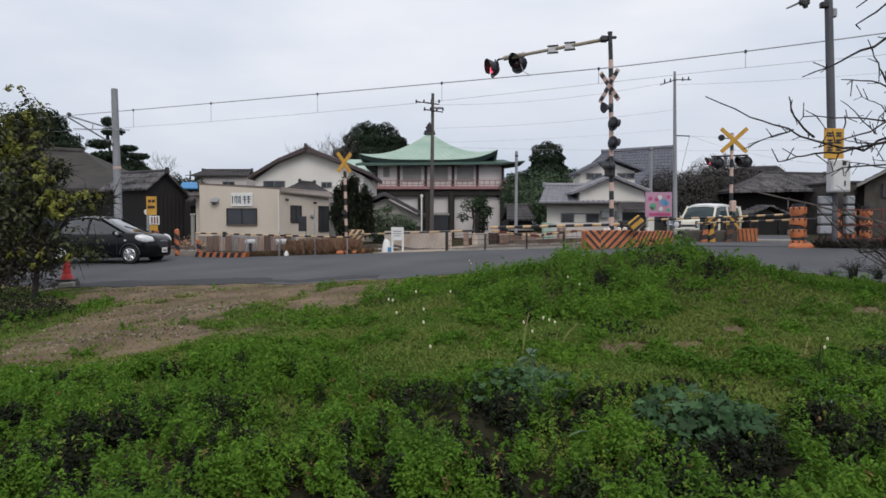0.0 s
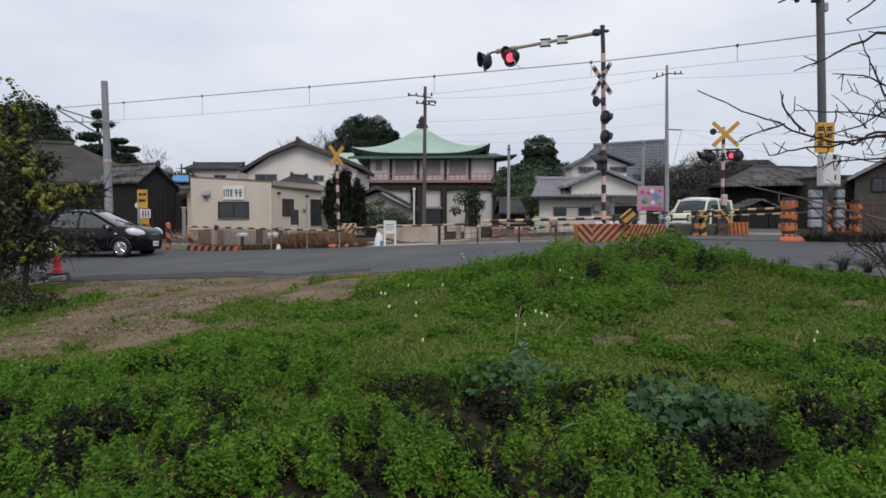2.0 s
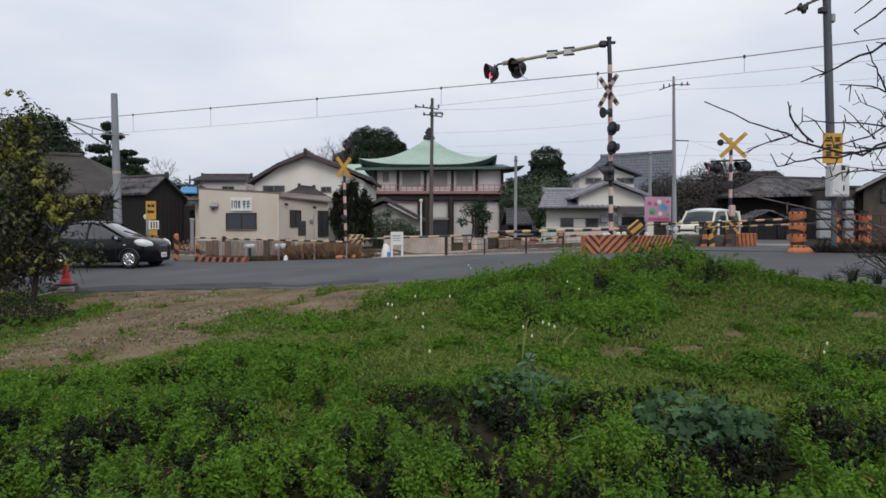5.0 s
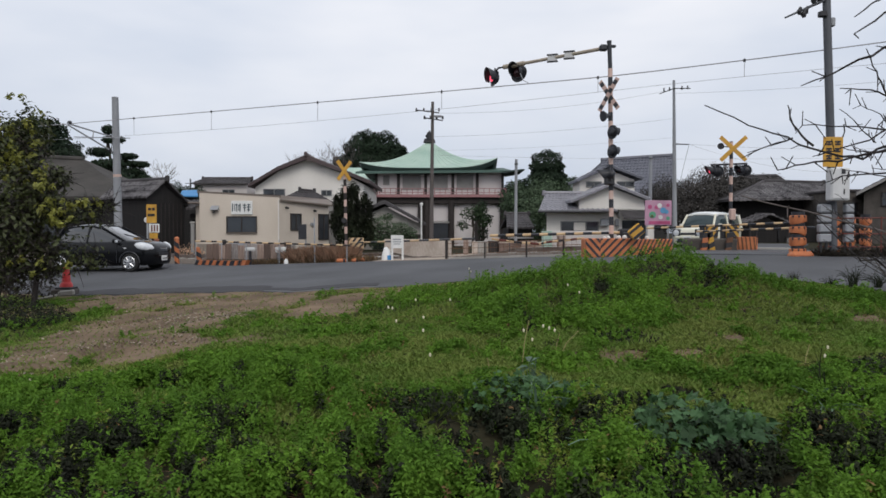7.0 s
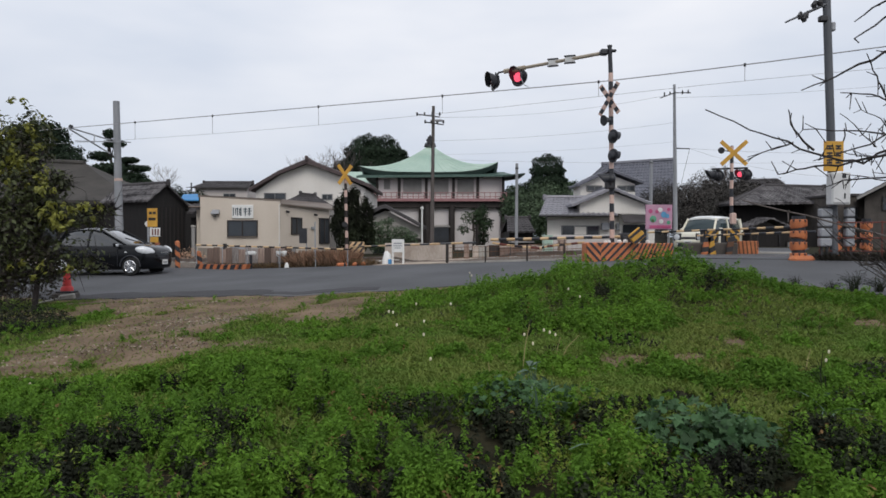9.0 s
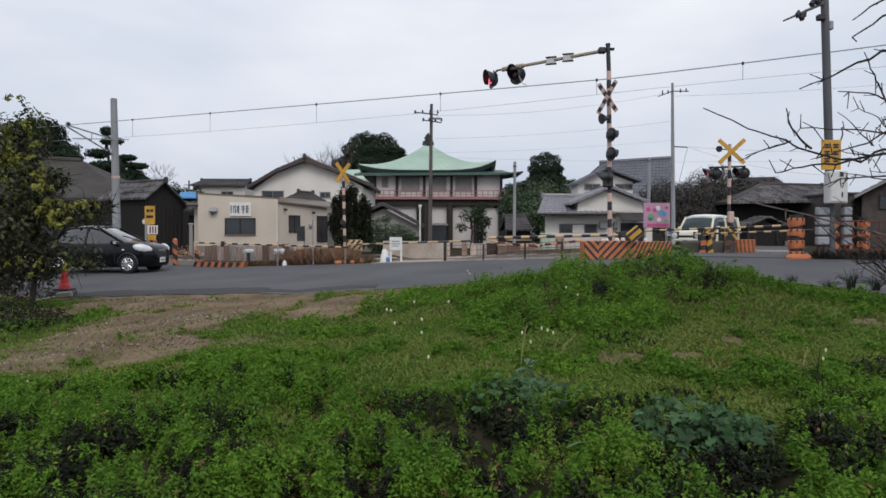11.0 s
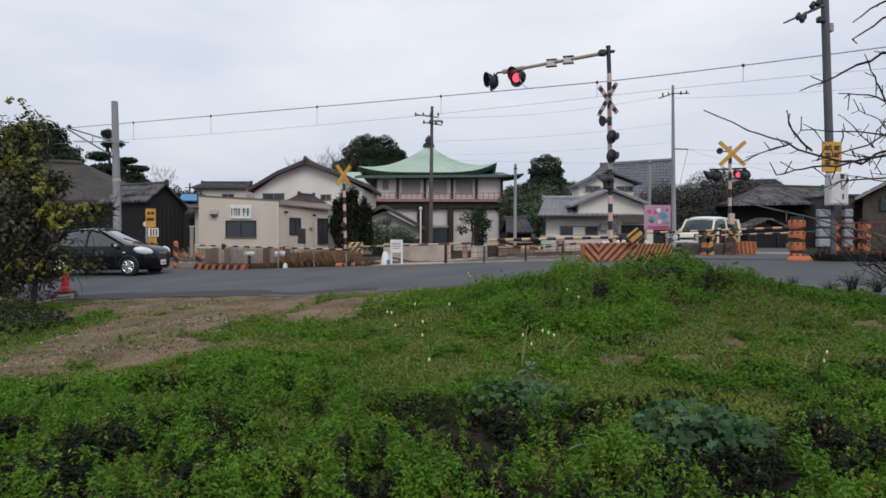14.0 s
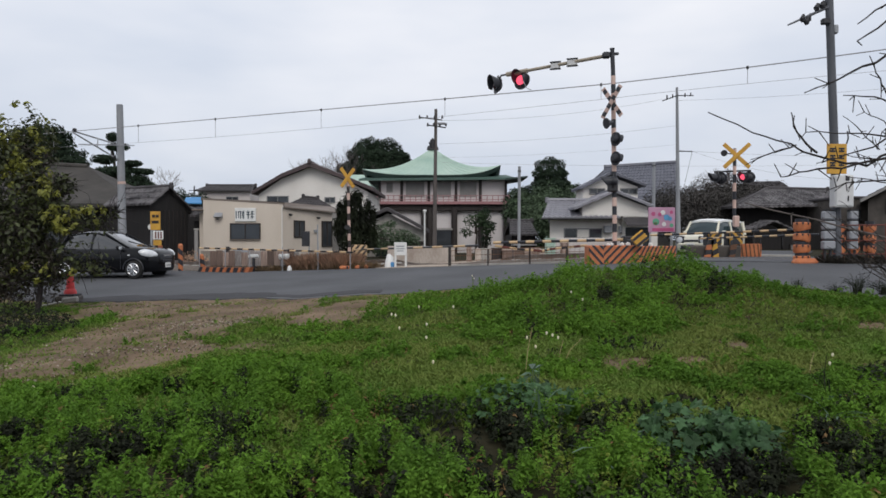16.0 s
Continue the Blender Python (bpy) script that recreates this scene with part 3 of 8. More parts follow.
def sprigs(name, n, y0, y1, size, leaves, reach, material, label, share, lift=1.0):
    """Leafy sprigs: n tries for a stem, kept as share(x, y) says; each stem is a column of small leaves that widens downwards."""
    x, y = in_view(n, y0, y1)
    h, clump = weed_top(x, y)
    keep = rnd.uniform(0, 1, len(x)) < share(x, y) * (0.05 + 0.95 * clump) * (1 - dirt(x, y)) ** 2 * (1 - sparse(x, y)) * np.clip(rank(x, y) * 2.2, 0.08, 1)
    x, y, h = x[keep], y[keep], lift * h[keep] * rnd.uniform(0.5, 1.35, keep.sum())
    c = np.repeat(np.arange(len(x)), leaves)
    k = len(c)
    up = 0.2 + 0.8 * rnd.uniform(0, 1, k) ** 0.55
    ang = rnd.uniform(0, 6.2832, k)
    r = reach * rnd.uniform(0.2, 1, k) * (1.25 - 0.8 * up) * np.clip(h[c] / 0.12, 0.6, 1.3)
    px, py = x[c] + r * np.cos(ang), y[c] + r * np.sin(ang)
    z = field(x, y)[c] + h[c] * up + rnd.normal(size=k) * 0.006
    out = np.stack([np.cos(ang), np.sin(ang), np.zeros(k)], 1)
    normal = out * 0.6 + np.array([0, 0, 0.8]) + rnd.normal(size=(k, 3)) * 0.34
    grow = out + rnd.normal(size=(k, 3)) * 0.35 + np.array([0, 0, 0.8])
    ln = size * rnd.uniform(0.55, 1.4, k)
    ob = new(name, kites(name, np.stack([px, py, z], 1), normal, grow, ln, ln * rnd.uniform(0.36, 0.56, k), material))
    return tagged(ob, label, "weeds", "", "stuff")


def blades(name, p, height, width, lean, material, label):
    """Upright narrow blades at points (n,2)."""
    n = len(p)
    ang = rnd.uniform(0, 6.2832, n)
    h = height * rnd.uniform(0.5, 1.4, n)
    tip = np.stack([np.cos(ang) * lean, np.sin(ang) * lean, np.ones(n)], 1) + rnd.normal(size=(n, 3)) * 0.1
    face = np.stack([-np.cos(ang), -np.sin(ang), np.full(n, lean)], 1) + rnd.normal(size=(n, 3)) * 0.3
    base = np.stack([p[:, 0], p[:, 1], field(p[:, 0], p[:, 1])], 1)
    tip /= np.linalg.norm(tip, axis=1, keepdims=True)
    ob = new(name, kites(name, base + tip * (h * 0.48)[:, None], face, tip, h, width, material, 0.1))
    return tagged(ob, label, "grass", "", "stuff")


def build_bare_earth():
    """A thin skin of trodden pale earth where nothing grows."""
    xs, ys = np.arange(-12.6, 7.2, 0.1), np.arange(6.0, 19.2, 0.1)
    gx, gy = np.meshgrid(xs, ys)
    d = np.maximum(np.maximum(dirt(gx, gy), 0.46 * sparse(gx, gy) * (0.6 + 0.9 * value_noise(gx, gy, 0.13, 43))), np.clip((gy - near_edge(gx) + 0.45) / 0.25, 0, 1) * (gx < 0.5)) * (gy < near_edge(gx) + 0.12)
    z = field(gx, gy) - 0.03 + 0.05 * np.clip(d * 1.6, 0, 1) + 0.03 * (value_noise(gx, gy, 0.22, 41) - 0.5) * np.clip(d, 0, 1)
    return structure("bare_earth", Shape().sheet(np.stack([gx, gy, z], -1).tolist()), EARTH, "trodden pale brown earth with grit at the road's edge", "ground")


def build_field():
    build_bare_earth()

    def green(x, y):
        return (1 - 0.93 * dark_bed(x, y)) * (1 - 0.7 * lumps(x, y, LIME_BEDS, 1.8, 55))

    def lime(x, y):
        return 0.06 + 0.75 * lumps(x, y, LIME_BEDS, 1.8, 55) * (1 - 0.8 * dark_bed(x, y))

    def rusty(x, y):
        return 0.10 + 0.9 * lumps(x, y, RUSTY_BEDS, 2.0, 57)

    sprigs("lime_weeds", 19040, 2.7, 7.6, 0.026, 20, 0.036, LEAF_LIME, "yellow-green sprigs among the weeds", lime)
    sprigs("near_weeds", 56000, 2.7, 7.8, 0.026, 21, 0.036, LEAF_WEED, "rank bright green leafy weeds in clumps", green)
    sprigs("dark_weeds", 58240, 2.7, 7.8, 0.030, 18, 0.042, LEAF_DUSK, "plum-green weeds in beds, darkened for shade between clumps", dark_bed, 0.8)
    sprigs("dark_heap_weeds", 26000, 7.0, 14.5, 0.045, 14, 0.06, LEAF_DUSK, "plum-green weeds on the earth heap, darkened for its shaded creases", dark_bed, 0.85)
    sprigs("heap_weeds", 44000, 5.6, 14.9, 0.040, 19, 0.06, LEAF_WEED, "bright green weeds over a low earth heap", green)
    sprigs("withered_weeds", 10080, 2.7, 9.5, 0.028, 9, 0.04, LEAF_RUST, "withered russet sprigs among the green weeds", rusty, 0.9)
    # the rest of the field round the eye, thinner
    k = 8000
    x, y = rnd.uniform(-15, 15, k), rnd.uniform(-9, 14, k)
    keep = ((np.abs(x) > 0.69 * y + 0.4) | (y < 2.6)) & (y < near_edge(x) - 0.3) & (dirt(x, y) < 0.5) & (x * x + y * y > 0.5)
    x, y = x[keep], y[keep]
    c = np.repeat(np.arange(len(x)), 16)
    k = len(c)
    px, py = x[c] + rnd.normal(size=k) * 0.1, y[c] + rnd.normal(size=k) * 0.1
    ln = rnd.uniform(0.04, 0.09, k)
    ob = new("outer_weeds", kites("outer_weeds", np.stack([px, py, field(px, py) + rnd.uniform(0.01, 0.16, k)], 1), np.array([0, 0, 1.0]) + rnd.normal(size=(k, 3)) * 0.4, rnd.normal(size=(k, 3)), ln, ln * 0.55, LEAF_WEED))
    tagged(ob, "green weeds over the rest of the field", "weeds", "", "stuff")
    # short turf
    x, y = in_view(700000, 4.2, 18.5)
    keep = rnd.uniform(0, 1, len(x)) < (1 - 0.9 * dirt(x, y)) * (1 - 0.8 * sparse(x, y)) * (1 - dark_bed(x, y)) * (1 - 0.5 * rank(x, y)) * (0.45 + 0.55 * value_noise(x, y, 0.7, 5)) * (0.4 + 0.6 * value_noise(x, y, 0.17, 6))
    blades("turf", np.stack([x[keep], y[keep]], 1), 0.06, 0.015, 0.9, LEAF_TURF, "short yellowish-green turf of the field")
    # straw, dead leaves and grit
    x, y = in_view(110000, 3.4, 17.5)
    keep = rnd.uniform(0, 1, len(x)) < (0.06 + 0.7 * dirt(x, y) + 0.75 * sparse(x, y)) * (1 - dark_bed(x, y))
    blades("straw", np.stack([x[keep], y[keep]], 1), 0.06, 0.009, 2.5, DRY, "dead brown straw lying on the bare ground")
    x, y = in_view(46000, 6.5, 15.2)
    pale = np.clip(1.3 - ((x + 3.9) / 1.0) ** 2 - ((y - 10.4) / 1.0) ** 2, 0, 1)
    keep = rnd.uniform(0, 1, len(x)) < dirt(x, y) * np.clip(value_noise(x, y, 1.1, 31) * 1.2 - 0.6 + 0.9 * pale, 0.02, 1)
    x, y = x[keep], y[keep]
    k = len(x)
    ln = rnd.uniform(0.012, 0.05, k)
    ob = new("grit", kites("grit", np.stack([x, y, field(x, y) + 0.028], 1), np.array([0, 0, 1.0]) + rnd.normal(size=(k, 3)) * 0.35, rnd.normal(size=(k, 3)), ln, ln * 0.8, GRIT, 0.3))
    tagged(ob, "pale grit and pebbles on the bare earth", "gravel", "", "stuff")


build_field()


# ---- trees ----
def leaf_cloud(lobes, count, size, spread=0.25, rise=-0.3):
    """Leaves round the shells of several lobes (x, y, z, rx, ry, rz)."""
    c, nrm, grow = [], [], []
    for x, y, z, rx, ry, rz in lobes:
        k = max(20, int(count * (rx * ry + ry * rz + rx * rz)))
        u = unit(k)
        r = 1 - np.minimum(np.abs(rnd.normal(size=(k, 1))) * spread, 0.9)
        lump = 1 + 0.13 * np.sin(u[:, :1] * 7 + x * 3) * np.sin(u[:, 1:2] * 6 + y) + 0.09 * np.sin(u[:, 2:] * 11 + z)
        c.append(np.array([x, y, z]) + u * r * lump * np.array([rx, ry, rz]))
        nrm.append(u + rnd.normal(size=(k, 3)) * 0.5 + np.array([0, 0, 0.4]))
        grow.append(rnd.normal(size=(k, 3)) + np.array([0, 0, rise]))
    c = np.concatenate(c)
    ln = size * rnd.uniform(0.6, 1.5, len(c))
    return c, np.concatenate(nrm), np.concatenate(grow), ln


def limbs(shape, base, top, r, lobes, n=7):
    """A tapered trunk with a limb into each lobe."""
    base, top = Vector(base), Vector(top)
    mid = base.lerp(top, 0.5) + Vector((0.04, 0.03, 0)) * (top - base).length
    shape.tube([base, mid, top], [r, r * 0.75, r * 0.4], n)
    for x, y, z, rx, ry, rz in lobes:
        tip = Vector((x, y, z)) + Vector((0, 0, rz * 0.3))
        start = base.lerp(top, 0.55 if z < top.z else 0.8)
        bend = start.lerp(tip, 0.5) + Vector((0, 0, 0.12 * (tip - start).length))
        shape.tube([start, bend, tip], [r * 0.5, r * 0.3, r * 0.08], 5)


def tree(name, x, y, lobes, material, label, leaf, count, trunk=0.15, top=None, bark=None, spread=0.25, slim=0.55, rise=-0.3):
    """lobes in metres round the foot (x, y, z)."""
    z = float(land(x, y))
    t = thing(name, pose(x, y, z), label, "tree")
    sh = Shape()
    limbs(sh, (0, 0, -0.1), (0, 0, top or max(l[2] for l in lobes)), trunk, lobes)
    part("trunk", sh, bark or BARK, t)
    c, n, g, ln = leaf_cloud(lobes, count, leaf, spread, rise)
    part("crown", kites("crown", c, n, g, ln, ln * slim, material), material, t)
    return t


def bare_tree(name, x, y, h, spread, label, r=0.12, levels=5, seed=1, material=None, count=2):
    rr = random.Random(seed)
    t = thing(name, pose(x, y, float(land(x, y))), label, "tree")
    trunk, twigs = Shape(), Shape()

    def grow(p, d, length, rad, level):
        q = p + d * length
        (trunk if level > levels - 2 else twigs).tube([p, p.lerp(q, 0.5) + Vector((rr.uniform(-1, 1), rr.uniform(-1, 1), 0)) * length * 0.06, q],
                                                     [rad, rad * 0.8, rad * 0.6], 6 if level > 2 else 3)
        if level:
            for _ in range(count + (level < levels)):
                e = (d + Vector((rr.uniform(-1, 1) * spread, rr.uniform(-1, 1) * spread, rr.uniform(-0.2, 0.6)))).normalized()
                grow(p.lerp(q, rr.uniform(0.6, 1)), e, length * rr.uniform(0.6, 0.85), max(rad * 0.55, 0.011), level - 1)

    grow(Vector((0, 0, -0.1)), Vector((0, 0, 1)), h * 0.3, r, levels)
    part("trunk", trunk, material or BARK, t)
    part("twig", twigs, material or TWIG_GREY, t)
    return t


def build_trees():
    # citrus tree at the road's edge: dense and dark below, yellow-green at the tips
    crown = [(-0.4, 0, 3.15, 0.85, 0.8, 0.65), (0.0, 0, 3.62, 0.24, 0.25, 0.46), (0.34, 0, 3.5, 0.12, 0.15, 0.36), (-0.35, 0.1, 3.45, 0.3, 0.3, 0.3), (0.1, -0.2, 2.45, 0.65, 0.7, 0.55), (0.55, 0, 2.55, 0.2, 0.3, 0.28),
             (0.5, -0.1, 1.95, 0.4, 0.6, 0.36), (-0.2, -0.2, 1.7, 0.9, 0.8, 0.75), (0.2, -0.2, 1.15, 0.6, 0.6, 0.5),
             (-0.45, 0, 0.85, 0.8, 0.7, 0.5), (-1.35, 0, 2.1, 1.0, 0.9, 1.5), (-1.3, 0.1, 0.9, 0.9, 0.8, 0.75), (0.2, 0.1, 0.75, 0.4, 0.4, 0.3)]
    spray = [(0.85, 0, 1.85, 0.6, 0.5, 0.36), (1.2, 0, 1.82, 0.42, 0.4, 0.26), (1.52, 0, 2.0, 0.16, 0.2, 0.14), (0.7, -0.1, 1.1, 0.75, 0.5, 0.45), (1.1, 0, 1.0, 0.42, 0.4, 0.32)]
    citrus = tree("citrus_tree", -8.05, 13.7, [l for l in crown if l[2] > 1.6], LEAF_CITRUS, "bushy citrus tree with dark and yellow-green leaves beside the road", 0.095, 760, 0.06, 2.6, BARK_DARK, 0.5)
    low = [l for l in crown if l[2] <= 1.6]
    c, n, g, ln = leaf_cloud(low, 260, 0.1, 0.6)
    part("lower_crown", kites("lower_crown", c, n, g, ln, ln * 0.5, LEAF_CITRUS), LEAF_CITRUS, citrus, "sparse dark lower leaves")
    c, n, g, ln = leaf_cloud(spray, 190, 0.1, 0.5)
    tagged(part("spray", kites("spray", c, n, g, ln, ln * 0.55, LEAF_CITRUS), LEAF_CITRUS, citrus, "thin outer twigs with single leaves"), kind="stuff")
    # inner leaves in dark brown, which paints the shade inside the crown
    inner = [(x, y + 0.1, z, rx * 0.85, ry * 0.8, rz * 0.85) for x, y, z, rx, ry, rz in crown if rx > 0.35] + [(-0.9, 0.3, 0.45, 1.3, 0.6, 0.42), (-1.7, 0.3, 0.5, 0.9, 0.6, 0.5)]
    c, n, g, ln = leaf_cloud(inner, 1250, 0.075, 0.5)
    part("inner_foliage", kites("inner_foliage", c, n, g, ln, ln * 0.4, LEAF_BROWN), LEAF_BROWN, citrus, "inner leaves, browned dark for the crown's own shade")
    # fine dark twigs, bare in the lower half
    sh, rt = Shape(), random.Random(77)
    for k in range(420):
        lx, ly, lz, rx, ry, rz = (low + spray + crown[4:8])[k % (len(low) + len(spray) + 4)]
        p = Vector((lx + rt.uniform(-0.7, 0.5) * rx, ly + rt.uniform(-0.8, 0.4) * ry, lz + rt.uniform(-0.8, 0.6) * rz))
        d = Vector((rt.uniform(-0.3, 1), rt.uniform(-0.8, 0.3), rt.uniform(-0.5, 0.8))).normalized() * rt.uniform(0.2, 0.5)
        sh.tube([p, p + d * 0.5 + Vector((0, 0, 0.03)), p + d], [0.008, 0.006, 0.003], 3)
    tagged(part("twig", sh, BARK_DARK, citrus, "fine dark twigs"), kind="stuff")
    # young yellow-green shoots at the ends of its twigs: (x, z, spread, clusters)
    c, n, g, ln = [], [], [], []
    for sx, sz, w, count in ((-0.1, 3.0, 0.5, 16), (0.25, 2.75, 0.3, 12), (-0.5, 2.9, 0.5, 10), (-0.95, 2.75, 0.4, 8), (0.45, 2.45, 0.22, 8), (0.72, 2.05, 0.28, 10), (0.85, 1.75, 0.22, 6), (1.35, 1.95, 0.24, 5),
                             (0.0, 3.6, 0.45, 9), (-0.6, 3.5, 0.4, 6), (-0.8, 1.25, 0.35, 4), (-0.45, 1.0, 0.3, 2), (0.45, 0.8, 0.35, 4), (0.9, 0.95, 0.3, 1), (-1.3, 3.1, 0.5, 6)):
        for i in range(count):
            r = rnd.uniform(0.06, 0.15)
            at = np.array([sx + rnd.normal() * w * 0.6, -rnd.uniform(0.35, 0.85), sz + rnd.normal() * w * 0.5])
            k = 13
            u = unit(k)
            c.append(at + u * r * rnd.uniform(0.2, 1.1, (k, 1)))
            n.append(u + rnd.normal(size=(k, 3)) * 0.4 + np.array([0, -0.3, 0.5]))
            g.append(u + rnd.normal(size=(k, 3)) * 0.5)
            ln.append(rnd.uniform(0.07, 0.13, k))
    part("shoot", kites("shoot", np.concatenate(c), np.concatenate(n), np.concatenate(g), np.concatenate(ln), np.concatenate(ln) * 0.5, LEAF_TIP), LEAF_TIP, citrus, "yellow-green young leaves")
    # far crowns behind the roofs
    tree("evergreen_tree", -8.3, 84, [(-0.9, 0, 10.2, 2.5, 3, 2.9), (1.2, 0, 10.1, 2.9, 2.5, 2.9), (3.0, 0, 9.0, 2.4, 2, 2.4), (-3.2, 0, 8.9, 1.7, 1.6, 1.6), (-0.5, 0, 6.5, 5, 3, 2.5)], LEAF_DARK,
         "broad dark evergreen tree behind the temple", 0.24, 560, 0.5, spread=0.14)
    tree("evergreen_tree", 10.6, 70, [(0.0, 0, 7.75, 1.7, 1.5, 1.75), (0.1, 0, 6.5, 1.95, 1.6, 1.8), (-1.2, 0, 4.6, 2.6, 2, 2.0), (2.0, 0, 4.6, 2.4, 2, 2.0), (-3.0, 0, 4.2, 2.0, 2, 2.0)], LEAF_DARK,
         "round-topped evergreen tree behind the white house", 0.2, 620, 0.35, spread=0.14)
    tree("evergreen_tree", 7.3, 52, [(0.3, 0, 3.5, 1.9, 1.6, 1.6), (0.4, -1, 1.2, 1.8, 1.2, 1.5), (-1.0, -2, 2.6, 1.3, 1.2, 1.4), (2.5, 0, 3.0, 2.4, 2, 2.0), (-1.6, 0, 3.2, 1.4, 1.4, 1.6)], LEAF_HEDGE, "leafy grey-green hedge tree beside the temple", 0.18, 520, 0.25)
    tree("pine_tree", -26.8, 56, [(0, 0, 6.6, 1.6, 1.2, 0.45), (-0.6, 0, 7.6, 1.0, 1, 0.4), (0.5, 0, 8.6, 0.9, 0.8, 0.35), (0.1, 0, 9.4, 0.5, 0.5, 0.4), (0.6, 0, 5.4, 1.9, 1.4, 0.6)], LEAF_DARK,
         "dark layered pine behind the old roofs", 0.2, 480, 0.2)
    tree("evergreen_tree", -27.2, 60, [(0.3, 0, 7.7, 0.8, 0.8, 0.3), (-0.5, 0, 7.2, 0.9, 0.9, 0.35), (1.1, 0, 7.0, 1.0, 0.9, 0.32), (-0.9, 0, 6.4, 1.0, 1, 0.4), (0.5, 0, 6.3, 1.3, 1.1, 0.45), (1.4, 0, 5.8, 0.9, 0.9, 0.4), (-0.3, 0, 5.4, 1.6, 1.3, 0.7), (0.4, 0, 4.6, 1.9, 1.3, 0.8)], LEAF_DARK, "dark evergreen tree behind the old roofs", 0.2, 480, 0.22)
    tree("evergreen_tree", -33.5, 56, [(0, 0, 6.4, 3.0, 2.5, 2.5), (0.6, 0, 8.6, 2.0, 2, 1.7), (1.9, 0, 8.8, 1.7, 1.8, 1.6), (3.2, 0, 7.3, 1.5, 1.8, 1.4), (2.4, 0, 5.6, 1.7, 2, 2.0), (-3, 0, 6.0, 3, 2.5, 2.5)], LEAF_DARK, "dark evergreen grove on the slope", 0.22, 460, 0.4)
    tree("evergreen_tree", -20.4, 56, [(0, 0, 4.0, 1.0, 1, 0.9), (0.9, 0, 4.2, 0.6, 0.6, 0.7), (-0.9, 0, 4.4, 0.6, 0.6, 0.9), (1.3, -4, 2.6, 0.9, 0.6, 1.0)], LEAF_DARK, "low dark evergreen trees round the blue-roofed shed", 0.16, 520, 0.14)
    bare_tree("bare_tree", -30.3, 62, 8.6, 0.6, "leafless grey tree behind the old roofs", 0.16, 6, 41)
    bare_tree("bare_tree", -28.8, 62, 7.4, 0.6, "leafless grey tree behind the old roofs", 0.16, 6, 43)
    bare_tree("bare_tree", -25.6, 62, 8.3, 0.7, "leafless grey tree behind the sheds", 0.2, 6, 4)
    bare_tree("bare_tree", -24.9, 61, 7.8, 0.75, "leafless grey tree behind the sheds", 0.16, 6, 6)
    bare_tree("bare_tree", -26.2, 61, 7.6, 0.75, "leafless grey tree behind the sheds", 0.16, 6, 7)
    bare_tree("bare_tree", -15.4, 76, 9.6, 0.7, "leafless grey tree behind the white house", 0.2, 6, 31)
    bare_tree("bare_tree", -12.8, 76, 12.2, 0.7, "leafless grey tree behind the white house", 0.2, 6, 9)
    bare_tree("bare_tree", -10.6, 78, 13.2, 0.7, "leafless grey tree behind the white house", 0.2, 6, 12)
    # dark garden conifers by the left mast
    tree("garden_tree", -4.72, 36.2, [(0, 0, 1.0, 0.85, 0.7, 1.0), (-0.5, 0, 2.2, 0.36, 0.36, 0.95), (0.05, 0, 2.3, 0.45, 0.4, 1.1), (0.52, 0, 2.0, 0.38, 0.36, 1.0), (-0.3, 0, 3.1, 0.26, 0.25, 0.6), (0.25, 0, 3.25, 0.26, 0.25, 0.55), (0.72, 0, 2.8, 0.2, 0.2, 0.55), (-0.8, 0, 1.7, 0.3, 0.3, 0.8), (0.95, 0, 1.4, 0.32, 0.3, 0.9), (-0.72, 0, 2.7, 0.2, 0.2, 0.6), (1.0, 0, 2.4, 0.2, 0.2, 0.6), (0.0, 0, 3.3, 0.2, 0.2, 0.4)], LEAF_DUSK,
         "dark feathery columnar conifer beside the clinic", 0.36, 800, 0.12, spread=0.6, slim=0.12, rise=2.5)
    tree("garden_tree", 2.3, 52, [(0, 0, 2.6, 0.9, 0.8, 0.6), (0.9, 0, 2.0, 0.6, 0.6, 0.5), (-0.7, 0, 1.7, 0.5, 0.5, 0.4), (0.6, 0, 3.0, 0.5, 0.5, 0.35)], LEAF_MID, "clipped garden pine in front of the temple", 0.16, 260, 0.1)
    tree("garden_shrub", -4.1, 44.5, [(0, 0, 0.9, 1.0, 0.8, 0.8), (1.2, 0, 0.8, 0.9, 0.7, 0.75), (-0.9, 0, 1.2, 0.7, 0.7, 1.0), (2.1, 0, 0.7, 0.5, 0.5, 0.6), (0.2, 0, 1.75, 0.75, 0.6, 0.5), (1.3, 0, 1.45, 0.8, 0.6, 0.42), (2.0, 0, 1.2, 0.6, 0.5, 0.35), (0.7, 0, 2.15, 0.4, 0.4, 0.25)], LEAF_HEDGE, "grey-green clipped shrubs before the annex", 0.13, 420, 0.06)
    tree("dry_shrub", -10.4, 28.6, [(0, 0, 0.4, 0.3, 0.3, 0.4), (0.45, 0, 0.3, 0.35, 0.3, 0.3), (-0.4, 0.2, 0.35, 0.25, 0.25, 0.3)], REED, "rusty brown dry shrub beside the bollards", 0.06, 500, 0.03, spread=0.5)
    tree("garden_tree", 3.15, 54, [(0, 0, 3.0, 0.5, 0.5, 0.8), (0.3, 0, 2.2, 0.6, 0.5, 0.5), (0.1, 0, 1.2, 0.45, 0.4, 0.7)], LEAF_DARK, "slim dark garden tree in front of the temple", 0.15, 420, 0.16)
